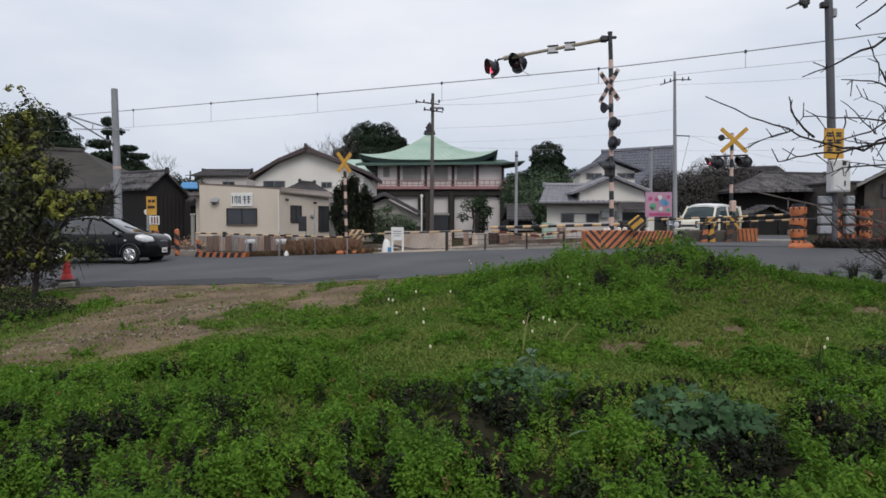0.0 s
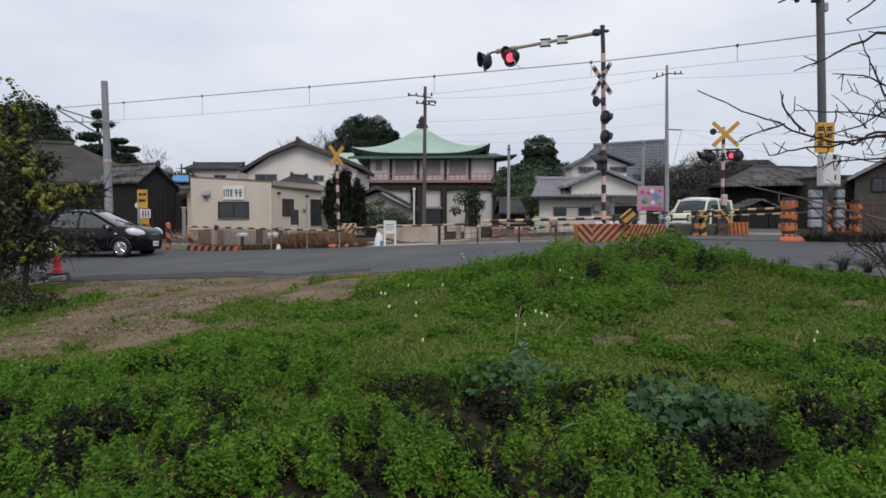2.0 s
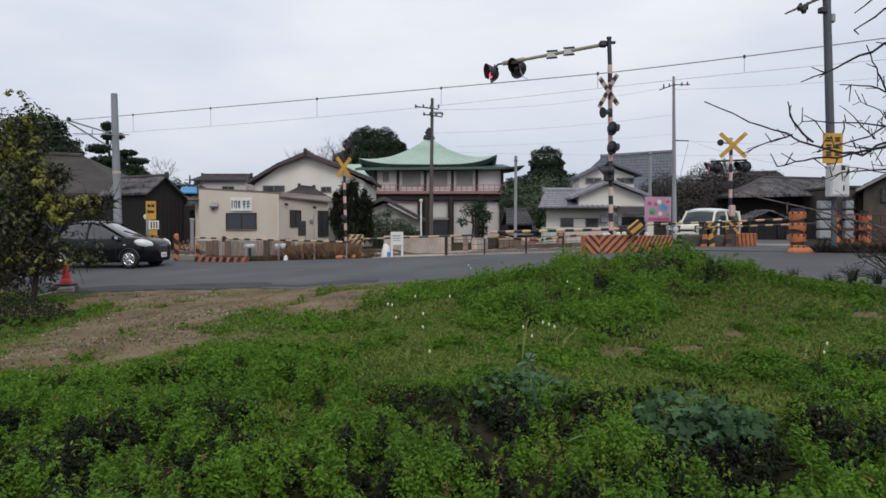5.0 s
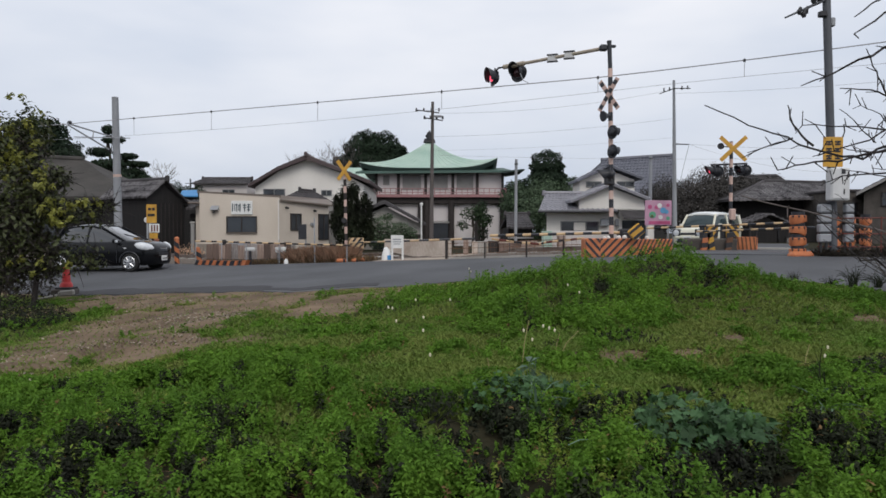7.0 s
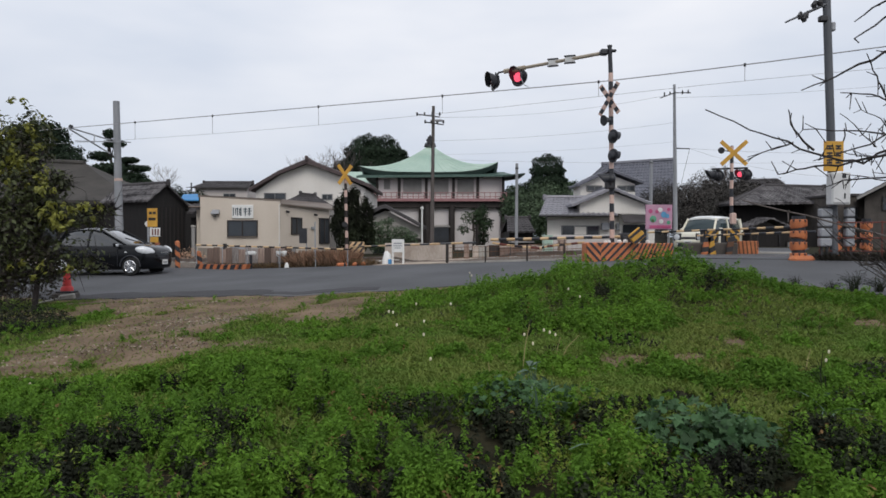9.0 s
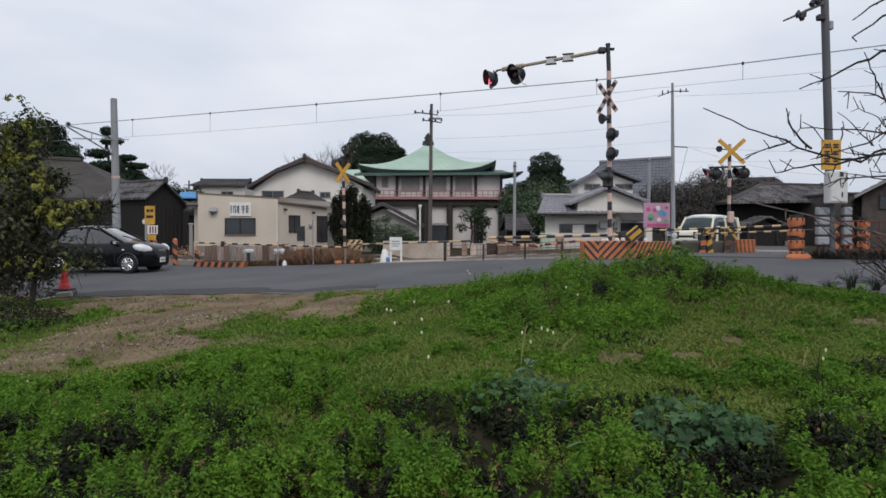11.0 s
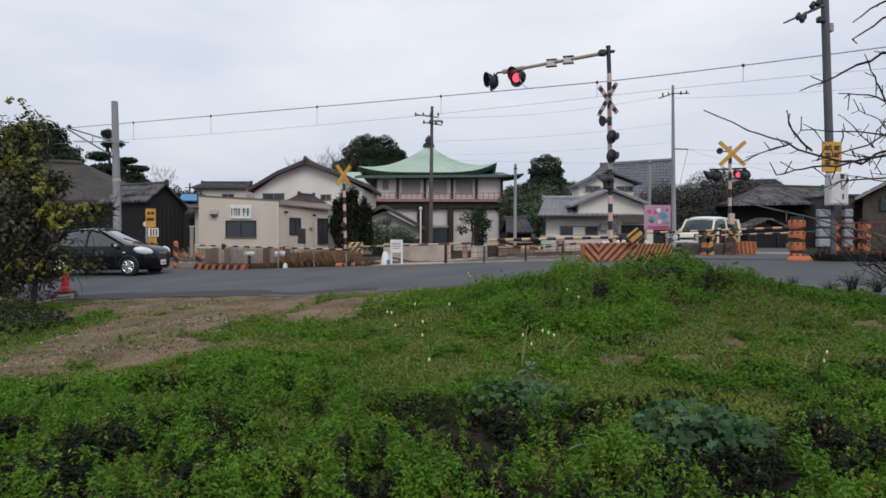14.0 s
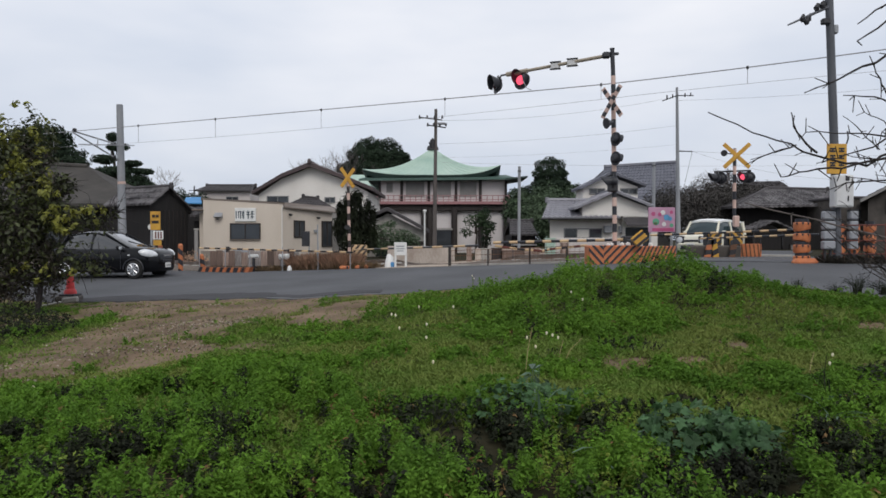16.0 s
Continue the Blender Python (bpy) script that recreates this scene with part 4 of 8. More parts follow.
    # thicket behind the van
    tree("thicket", 17.3, 47.5, [(-1.8, -2, 2.2, 1.8, 1.3, 1.9), (0.3, -2, 2.4, 1.7, 1.3, 2.1), (2.2, -1, 2.8, 1.6, 1.3, 1.9), (-2.2, 0, 2.6, 1.6, 1.6, 1.9), (0.5, 0, 3.0, 2.0, 1.6, 1.9), (2.8, 0, 3.3, 2.0, 1.6, 1.6), (5.0, 0, 3.0, 2.0, 1.6, 1.5), (-4.0, 0, 1.8, 1.5, 1.2, 1.5)], THICKET,
         "dark grey-brown thicket behind the parked car", 0.11, 1300, 0.2, spread=0.4)
    bare_tree("bare_tree", 21.0, 52, 6.6, 0.6, "leafless grey tree above the dark house", 0.12, 6, 21)
    bare_tree("bare_tree", 19.0, 51, 6.2, 0.7, "leafless grey tree above the dark house", 0.12, 6, 23)


build_trees()


# ---- tile roofs and houses ----
def roof_plane(parent, a, b, c, d, material, rib=0.3, thick=0.12, name="roof"):
    """A pitched plane: eave a-b, ridge d-c, with raised ribs down the slope and lapped courses."""
    a, b, c, d = (Vector(p) for p in (a, b, c, d))
    k = max(2, int((b - a).length / rib)) * 2
    up = (b - a).cross(d - a).normalized()
    if up.z < 0:
        up = -up
    n = max(2, int(((d - a).length + (c - b).length) / 0.8))
    rows = []
    for j in range(n):
        for f, lift in ((j / n, 0.03), ((j + 1) / n, 0.0)):
            p, q = a.lerp(d, f), b.lerp(c, f)
            rows.append([tuple(p.lerp(q, i / k) + up * (lift + (0.05 if i % 2 else 0.0))) for i in range(k + 1)])
    sh = Shape().sheet(rows, thick)
    ob = part(name, sh, material, parent, "", None, 0)
    return ob


def ridge(parent, p, q, material, r=0.14):
    p, q = Vector(p), Vector(q)
    d = (q - p).normalized() * 0.08
    sh = Shape().tube([p - d, q + d], r, 8)
    sh.box(tuple(p - d), (0.2, 0.2, 0.34), 0.04).box(tuple(q + d), (0.2, 0.2, 0.34), 0.04)
    return part("ridge", sh, material, parent)


def window(parent, x, z, w, h, y, glass=None, panes=2, frame=None, depth=0.08):
    """A framed window on a wall face at depth y, centred on (x, z), set proud of the wall."""
    wi = part("window", box((x, y - 0.01, z), (w, 0.04, h)), glass or GLASS_DARK, parent)
    fr = Shape()
    for sx in (-1, 1):
        fr.box((x + sx * (w / 2), y - 0.03, z), (0.06, depth, h + 0.06), 0.01)
    for sz in (-1, 1):
        fr.box((x, y - 0.03, z + sz * (h / 2)), (w + 0.06, depth, 0.06), 0.01)
    for k in range(1, panes):
        fr.box((x - w / 2 + w * k / panes, y - 0.035, z), (0.05, depth, h), 0.01)
    part("frame", fr, frame or FRAME, wi)
    return wi


def build_clinic():
    t = thing("clinic_building", pose(-12.5, 36, 0.05), "low cream-rendered clinic with brown metal roof and a white sign", "building")
    # front wall leans up to the left under a single-pitch roof
    part("wall", Shape().prism([(0, 0), (4.14, 0), (4.14, 3.0), (0.0, 3.24)], 7.0), WALL_CREAM, t)
    side = Shape()
    side.add([(4.14, 0.004, 0), (6.1, 3.6, 0), (6.1, 3.6, 2.70), (4.14, 0.004, 2.84), (5.4, 6.9, 0), (5.4, 6.9, 2.76)],
             [(0, 1, 2, 3), (1, 4, 5, 2), (3, 2, 5), (0, 3, 5, 4)])
    part("side_wall", side, WALL_CREAM, t)
    part("gable_trim", Shape().prism([(-0.12, 3.24), (4.2, 2.99), (4.2, 3.09), (-0.12, 3.33)], 7.1), METAL_BROWN, t)
    part("roof", Shape().add([(4.2, -0.12, 2.9), (6.4, 3.6, 2.76), (5.6, 7.0, 3.22), (4.22, 0.1, 3.12), (4.2, -0.12, 2.82), (6.4, 3.6, 2.68), (-0.1, 7.0, 3.36), (-0.1, 0.1, 3.34)],
                             [(0, 1, 2, 3), (0, 4, 5, 1), (3, 2, 6, 7)]), METAL_BROWN, t, "brown metal roof")
    part("side_canopy", box((-0.28, 0.5, 2.72), (0.6, 1.2, 0.08), 0.02), METAL_BROWN, t)
    part("base_course", box((2.05, -0.03, 0.29), (4.3, 0.1, 0.62), 0.01), WALL_BASE, t, "grey-brown stained base course")
    part("lean_to", box((-0.2, 1.6, 1.3), (0.42, 2.0, 2.6), 0.02), WALL_CREAM, t)
    part("downpipe", tube([(4.1, -0.06, 0.1), (4.1, -0.06, 2.8), (4.16, -0.05, 2.9)], 0.035, 8), WALL_WHITE, t)
    window(t, 2.19, 1.60, 1.52, 0.80, 0.0, None, 2, TIMBER)
    part("sill", box((2.19, -0.05, 1.16), (1.62, 0.1, 0.04), 0.01), METAL_BROWN, t)
    sign = part("sign", box((2.21, -0.05, 2.47), (1.1, 0.06, 0.70), 0.015), WHITE, t, "white sign with two dark characters")
    INK = mat("teal_ink", (0.03, 0.055, 0.07), (0.02, 0.04, 0.055), 0.6, 5, 30, 0)
    for bars, ticks in ((((1.74, 0.40, 0.05), (1.86, 0.34, 0.04), (1.96, 0.40, 0.05), (2.06, 0.32, 0.04), (2.13, 0.42, 0.05)), ((1.91, 2.62, 0.16), (2.09, 2.60, 0.12))),
                        (((2.36, 0.42, 0.05), (2.56, 0.40, 0.05)), ((2.36, 2.60, 0.2), (2.36, 2.48, 0.17), (2.58, 2.62, 0.16), (2.58, 2.50, 0.2), (2.57, 2.36, 0.16)))):
        ink = Shape()
        for x, h, w in bars:
            ink.box((x, -0.087, 2.47), (w, 0.012, h))
        for x, z, w in ticks:
            ink.box((x, -0.086, z), (w, 0.01, 0.045))
        part("character", ink, INK, sign)
    vent = Shape().add([(0.62, 0, 2.58), (0.62, -0.28, 2.36), (0.62, 0, 2.3), (1.02, 0, 2.58), (1.02, -0.28, 2.36), (1.02, 0, 2.3)], [(0, 1, 2), (3, 5, 4), (0, 3, 4, 1), (1, 4, 5, 2)])
    part("vent_hood", vent, GALV, t, "small metal vent hood")
    part("fixture", tube([(0.8, -0.16, 2.28), (0.8, -0.16, 2.2)], 0.07, 10), DARK, t)
    # side windows, on the turned wall
    turn = math.degrees(math.atan2(3.6, 1.96))
    m = pose(4.14, 0, 0, 0, 0, turn)
    for u, z, w, h in ((1.25, 1.75, 0.8, 0.85), (3.6, 1.5, 0.85, 1.4)):
        ob = window(t, u, z, w, h, 0.0, None, 2, TIMBER)
        ob.matrix_basis = m
    for u, z in ((0.45, 2.5), (2.75, 2.4)):
        part("wall_lamp", tube([(u, -0.03, z), (u, -0.2, z - 0.04)], 0.06, 8), DARK, t, "", m)
    part("meter_box", box((2.6, -0.05, 1.65), (0.3, 0.1, 0.16), 0.01), GALV, t, "", m)


def build_temple():
    t = thing("temple_hall", pose(0, 60, 0.05), "two-storey temple hall with a green copper roof and pink balcony", "temple")
    # lower storey
    part("lower_wall", box((-0.6, 4.6, 2.0), (10.6, 8.6, 4.0)), WALL_PINK, t)
    for x0, x1, z0, z1 in ((-0.75, 0.62, 2.2, 3.5), (1.15, 2.9, 0.0, 3.5), (3.35, 5.1, 0.0, 3.5), (-5.4, -1.9, 1.9, 3.4)):
        part("panel", box(((x0 + x1) / 2, 0.28, (z0 + z1) / 2), (x1 - x0, 0.06, z1 - z0), 0.01), TEMPLE_WHITE, t)
    part("doorway", box((-0.05, 0.25, 1.0), (1.4, 0.1, 2.0)), GLASS_DARK, t)
    part("door_canopy", box((-0.05, -0.2, 2.05), (1.5, 0.9, 0.16), 0.02), WALL_GREY, t)
    for x in (-1.75, -1.25, 0.85, 3.15, 5.3):
        part("pillar", tube([(x, -0.1, 0), (x, -0.1, 3.9)], 0.26, 10), TIMBER, t)
    part("soffit", box((-0.2, 4.4, 3.92), (12.0, 9.2, 0.5), 0.03), TIMBER, t)
    # balcony
    part("balcony_floor", box((-0.15, 4.2, 4.32), (11.5, 9.4, 0.26), 0.02), PINK_RAIL, t)
    for x in np.arange(-5.75, 5.6, 0.47):
        part("baluster", box((x, -0.45, 4.72), (0.06, 0.06, 0.55)), PINK_RAIL, t)
    for z in (4.6, 4.95):
        part("balcony_rail", box((-0.15, -0.45, z), (11.4, 0.06, 0.05)), PINK_RAIL, t, "pink balcony rail")
    for x in (5.5, -5.8):
        part("balcony_rail", box((x, 3.6, 4.95), (0.06, 8.0, 0.05)), PINK_RAIL, t, "pink balcony rail")
    # upper storey
    part("upper_wall", box((-0.15, 4.6, 5.4), (11.0, 8.6, 2.1)), TEMPLE_WHITE, t)
    for x in (-3.7, -1.35, 1.0, 3.1):
        part("post", box((x, 0.18, 5.4), (0.24, 0.3, 2.1), 0.02), TIMBER, t)
    for x in (5.3, -5.6):
        part("post", box((x, 0.18, 5.4), (0.2, 0.3, 2.1), 0.02), TIMBER, t)
    for x, w in ((-2.55, 1.55), (-0.2, 1.5), (2.05, 1.4)):
        window(t, x, 5.55, w, 1.25, 0.28, SHUTTER, 1, WALL_GREY)
    window(t, -4.75, 5.7, 0.5, 0.8, 0.28, SHUTTER, 1, WALL_GREY)
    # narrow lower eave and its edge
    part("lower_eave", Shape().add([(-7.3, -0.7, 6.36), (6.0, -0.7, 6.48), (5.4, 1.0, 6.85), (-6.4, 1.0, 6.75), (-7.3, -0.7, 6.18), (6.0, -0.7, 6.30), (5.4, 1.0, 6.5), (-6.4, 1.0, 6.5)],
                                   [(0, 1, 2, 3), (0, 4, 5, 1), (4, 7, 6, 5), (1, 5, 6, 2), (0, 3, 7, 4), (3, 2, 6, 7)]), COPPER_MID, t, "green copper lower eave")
    part("eave_wing", Shape().add([(5.2, -1.3, 6.36), (7.1, -0.6, 6.62), (7.1, 4, 6.62), (5.2, 4, 6.5), (5.2, -1.3, 6.2), (7.1, -0.6, 6.5), (7.1, 4, 6.5), (5.2, 4, 6.2)],
                                  [(0, 1, 2, 3), (4, 7, 6, 5), (0, 4, 5, 1), (1, 5, 6, 2), (2, 6, 7, 3), (0, 3, 7, 4)]), COPPER_DARK, t)
    # sweeping hipped roof
    def front_right(side, v):
        """The corner whose tip sweeps up most."""
        return (side == 0 and v > 0) or (side == 1 and v < 0)

    cx, cy, hw, hd, z0, zp = -1.1, 4.6, 5.9, 5.1, 6.72, 9.75
    for k in range(4):
        grid = []
        for i in range(13):
            u = i / 12
            row = []
            for j in range(17):
                v = -1 + j / 8
                q = (1 - u)
                lift = (0.85 if front_right(k, v) else 0.5) * abs(v) ** 4 * q ** 2.2
                z = z0 + (zp - z0) * (0.30 * u + 0.70 * u ** 2.1) + lift
                px, py = [(v * hw * q, -hd * q), (hw * q, v * hd * q), (-v * hw * q, hd * q), (-hw * q, -v * hd * q)][k]
                row.append((cx + px, cy + py, z))
            grid.append(row)
        part("roof", Shape().sheet(grid, 0.06), COPPER, t, "pale green copper roof", None, 60)
        edge = [[(p[0] + (cx - p[0]) * e, p[1] + (cy - p[1]) * e, p[2] - d) for p in grid[0]] for d, e in ((0.02, 0.0), (0.46, 0.05), (0.50, 0.35))]
        part("eave_edge", Shape().sheet(edge, 0.05), COPPER_DARK, t, "", None, 60)
        for j in range(1, 16):
            part("seam", tube([Vector(r[j]) + Vector((0, 0, 0.01)) for r in grid[:-1:2]], 0.014, 4), COPPER, t)
    part("under_roof", box((cx, cy, 6.55), (9.4, 9.4, 0.5)), TIMBER, t)
    fin = Shape().tube([(cx, cy, 9.5), (cx, cy, 9.82), (cx, cy, 9.92), (cx, cy, 10.12), (cx, cy, 10.3), (cx, cy, 10.62)], [0.58, 0.48, 0.28, 0.4, 0.24, 0.03], 12)
    part("finial", fin, DARK, t, "dark metal finial")
    # lower green roof at its side
    wing = thing("temple_wing", pose(-8.2, 66, 0.05), "lower wing of the temple under green copper", "building")
    part("wall", box((0, 3, 2.9), (3.0, 5, 5.8)), WALL_GREY, wing)
    part("roof", Shape().add([(-2, -0.2, 5.9), (2.5, -0.2, 5.9), (2.5, 3, 7.6), (-1.0, 3, 7.6), (-2, -0.2, 5.75), (2.5, -0.2, 5.75)], [(0, 1, 2, 3), (0, 4, 5, 1)]), COPPER, wing)


def build_houses():
    # white gabled house behind the clinic
    t = thing("gabled_house", pose(-9.2, 48, 0.05), "white plastered house with brown tiled gable roof", "house")
    part("wall", Shape().prism([(-3.6, 0), (3.9, 0), (3.9, 4.5), (2.16, 5.34), (0, 6.2), (-2.0, 5.4), (-3.6, 4.3)], 9.0), WALL_WHITE, t)
    for sx, xe, ze in ((-1, -3.95, 4.45), (1, 4.32, 4.7)):
        xm, zm = xe * 0.5, 5.62 if sx < 0 else 5.6
        roof_plane(t, (xm, -0.6, zm), (xm, 9.4, zm), (0, 9.4, 6.45), (0, -0.6, 6.45), TILE_BROWN, 0.35, 0.22)
        roof_plane(t, (xe, -0.6, ze), (xe, 9.4, ze), (xm, 9.4, zm), (xm, -0.6, zm), TILE_BROWN, 0.35, 0.22)
        part("barge_board", Shape().add([(xe, -0.62, ze - 0.2), (xm, -0.62, zm - 0.22), (0, -0.62, 6.16), (0, -0.62, 6.4), (xm, -0.62, zm), (xe, -0.62, ze),
                                         (xe, -0.55, ze - 0.2), (xm, -0.55, zm - 0.22), (0, -0.55, 6.16), (0, -0.55, 6.4), (xm, -0.55, zm), (xe, -0.55, ze)],
                                        [(0, 1, 4, 5), (1, 2, 3, 4), (6, 11, 10, 7), (7, 10, 9, 8), (0, 6, 7, 1), (1, 7, 8, 2), (5, 4, 10, 11), (4, 3, 9, 10)]), TILE_BROWN, t)
    ridge(t, (0, -0.6, 6.5), (0, 9.4, 6.5), TILE_BROWN, 0.13)
    window(t, -2.3, 3.95, 1.45, 0.42, 0.0)
    window(t, 1.3, 3.9, 0.68, 0.36, 0.0)
    # its small porch roof over the clinic
    p = thing("porch_roof", pose(-9.6, 44.5, 0.05), "small dark tiled roof with a raised ridge end", "roof")
    part("wall", box((1.2, 1.2, 1.6), (3.2, 2.0, 3.2)), WALL_GREY, p)
    roof_plane(p, (-0.5, -0.1, 3.4), (2.6, -0.1, 3.2), (1.3, 1.2, 3.85), (0.3, 1.2, 3.95), TILE_OLD, 0.3, 0.1)
    ridge(p, (0.4, 1.2, 4.0), (1.2, 1.2, 3.92), TILE_OLD, 0.08)
    # right-hand eave of the same house reaching towards the temple
    e = thing("annex_house", pose(-5.0, 47, 0.05), "plastered annex with a long sloping tiled eave", "house")
    part("wall", Shape().prism([(-0.2, 0), (3.6, 0), (3.6, 1.75), (1.2, 2.95), (-0.2, 2.3)], 4.0), CONCRETE, e)
    roof_plane(e, (3.85, -0.6, 1.85), (3.85, 4.4, 1.85), (1.2, 4.4, 3.3), (1.2, -0.6, 3.3), TILE_OLD, 0.35, 0.2)
    roof_plane(e, (-0.7, -0.6, 2.5), (-0.7, 4.4, 2.5), (1.2, 4.4, 3.3), (1.2, -0.6, 3.3), TILE_OLD, 0.35, 0.2)
    part("beam", box((1.8, -0.3, 0.95), (4.0, 0.3, 0.25), 0.03), TIMBER, e)
    # flat dark panel that deepens the wall's tone under the eave
    part("dark_panel", box((1.7, -0.02, 0.5), (2.6, 0.06, 0.9)), GLASS_DARK, e)
    # low far roof between
    f = thing("far_house", pose(-19.0, 60, 0.4), "far house with a shallow dark tiled roof", "house")
    part("wall", box((0, 2, 2.5), (4.5, 4, 5.0)), WALL_PINK, f)
    roof_plane(f, (-2.5, -0.4, 5.02), (2.5, -0.4, 5.02), (2.1, 2, 5.62), (-2.1, 2, 5.62), TILE_OLD, 0.35)
    roof_plane(f, (-2.5, 4.4, 5.02), (2.5, 4.4, 5.02), (2.1, 2, 5.62), (-2.1, 2, 5.62), TILE_OLD, 0.35)
    ridge(f, (-2.1, 2, 5.65), (2.1, 2, 5.65), TILE_OLD, 0.12)
    window(f, 0.7, 4.3, 1.0, 0.4, 0.0)
    s = thing("blue_roofed_shed", pose(-19.3, 51, 0.2), "far shed under a bright blue sheet roof", "shed")
    part("wall", Shape().add([(x, y, z) for z in (0, 3.6) for x, y in ((0.4, 0), (1.4, 0), (0.5, 2.8), (-0.5, 2.8))], [(0, 1, 5, 4), (1, 2, 6, 5), (2, 3, 7, 6), (3, 0, 4, 7), (4, 5, 6, 7)]), BOARD_DARK, s)
    part("roof", Shape().sheet([[(0.25, -0.3, 3.72), (1.6, -0.3, 3.70)], [(-0.75, 3, 4.3), (0.4, 3, 4.33)]], 0.08), BLUE, s, "bright blue sheet roof")
    # old dark houses on the road's far side
    o = thing("old_house", pose(-21.5, 37, 0.05), "old dark wooden house with weathered tiled roof", "house")
    part("wall", box((-0.65, 4.0, 1.5), (11.7, 6.5, 3.0)), BOARD_DARK, o)
    left, right, top, high = (-8, -0.2, 3.2), (5.95, -0.2, 3.06), (0.4, 4.2, 5.5), (-6, 4.2, 5.8)

    def slope(p0, p1, p2, p3):
        """A pitch that sags a little towards its eave."""
        rows = []
        for f in np.linspace(0, 1, 9):
            a0, a1 = Vector(p0).lerp(Vector(p3), f), Vector(p1).lerp(Vector(p2), f)
            rows.append([tuple(a0.lerp(a1, i / 12) - Vector((0, 0, 0.22 * math.sin(math.pi * f)))) for i in range(13)])
        part("roof", Shape().sheet(rows, 0.2), ROOF_DULL, o)

    slope(left, right, top, high)
    slope((5.95, 8.6, 3.06), (-8, 8.6, 3.2), high, top)
    slope(right, (5.95, 8.6, 3.06), (0.42, 4.3, 5.5), top)
    part("ridge", tube([high, top], 0.16, 8), ROOF_DULL, o)
    part("eave_board", box((-1.1, -0.02, 2.85), (13.4, 0.1, 0.14), 0.02), TIMBER, o)
    part("window", box((-0.5, 0.72, 1.5), (2.2, 0.06, 1.2)), GLASS_DARK, o)
    b = thing("old_barn", pose(-14.36, 36, 0.05, 0, 0, 60), "dark boarded barn with a tiled gable roof", "barn")
    part("wall", Shape().prism([(-1.0, 0), (1.3, 0), (1.3, 2.8), (0.0, 3.8), (-1.0, 2.98)], 3.4), BOARD_DARK, b)
    roof_plane(b, (1.5, -0.25, 2.74), (1.5, 3.6, 2.74), (0, 3.6, 3.92), (0, -0.25, 3.92), TILE_OLD, 0.3, 0.1)
    roof_plane(b, (-1.2, -0.25, 2.97), (-1.2, 3.6, 2.97), (0, 3.6, 3.92), (0, -0.25, 3.92), TILE_FLECK, 0.3, 0.1)
    ridge(b, (0, -0.25, 3.95), (0, 3.6, 3.95), TILE_OLD, 0.09)
    for x in np.arange(-0.9, 1.3, 0.25):
        part("batten", box((x, -0.02, 1.35), (0.03, 0.04, 2.7)), TIMBER, b)
    # dark boards stand in for the shaded passage between barn and clinic
    y = thing("passage_shade", pose(-13.15, 37.5, 0.05), "dark board for the shaded passage, under a small tiled roof", "gate")
    part("boards", box((0.2, 0, 1.1), (1.1, 0.1, 2.2), 0.01), BOARD_DARK, y)
    roof_plane(y, (-0.4, -0.5, 2.45), (0.95, -0.5, 2.45), (0.95, 0.4, 2.95), (-0.4, 0.4, 2.95), TILE_OLD, 0.25, 0.1)
    # white house on the far side of the crossing
    h = thing("tiled_house", pose(5.6, 38, 0.3), "white plastered house with grey tiled roofs", "house")
    ring = [(0.2, 0.3), (5.7, 0.3), (5.7, 7.7), (1.6, 7.7)]
    part("wall", Shape().add([(x, y, z) for z in (-0.1, 2.15) for x, y in ring], [(0, 1, 2, 3), (4, 5, 6, 7), (0, 1, 5, 4), (1, 2, 6, 5), (2, 3, 7, 6), (3, 0, 4, 7)]), WALL_WHITE, h)
    roof_plane(h, (-0.35, -0.5, 2.12), (3.9, -0.5, 2.12), (3.9, 3.2, 3.22), (0.55, 3.2, 3.22), TILE_SHEEN, 0.28, 0.14)
    part("gable_end", Shape().add([(0.24, 0.3, 2.1), (1.3, 6.1, 2.1), (0.75, 3.2, 3.12), (0.6, 0.3, 2.1), (1.6, 6.1, 2.1), (1.05, 3.2, 3.12)], [(0, 1, 2), (3, 5, 4), (0, 2, 5, 3), (1, 4, 5, 2)]), WALL_WHITE, h)
    roof_plane(h, (1.1, 6.9, 2.12), (3.9, 6.9, 2.12), (3.9, 3.2, 3.22), (0.55, 3.2, 3.22), TILE_SHEEN, 0.28, 0.14)
    ridge(h, (0.55, 3.2, 3.27), (3.2, 3.2, 3.27), TILE_SHEEN, 0.12)
    part("gutter", tube([(-0.4, -0.58, 2.06), (3.9, -0.58, 2.06)], 0.05, 8), DARK, h)
    part("front_gable", Shape().prism([(1.9, 2.2), (5.5, 2.2), (5.4, 2.72), (3.58, 3.42), (1.9, 2.74)], 4.0, pose(0, -0.15, 0)), WALL_WHITE, h)
    part("bay_wall", box((5.05, 1.2, 1.1), (1.9, 2.6, 2.2)), WALL_WHITE, h)
    roof_plane(h, (5.62, -0.6, 2.78), (5.62, 4.5, 2.78), (3.58, 4.5, 3.6), (3.58, -0.6, 3.6), TILE_SHEEN, 0.28, 0.14)
    roof_plane(h, (1.4, -0.6, 2.66), (1.4, 4.5, 2.66), (3.58, 4.5, 3.6), (3.58, -0.6, 3.6), TILE_SHEEN, 0.28, 0.14)
    ridge(h, (3.58, -0.6, 3.64), (3.58, 4.5, 3.64), TILE, 0.1)
    part("upper_wall", Shape().prism([(2.75, 3.0), (6.05, 3.0), (6.05, 4.12), (4.4, 4.76), (2.75, 4.05)], 2.2, pose(0, 4.0, 0)), WALL_WHITE, h)
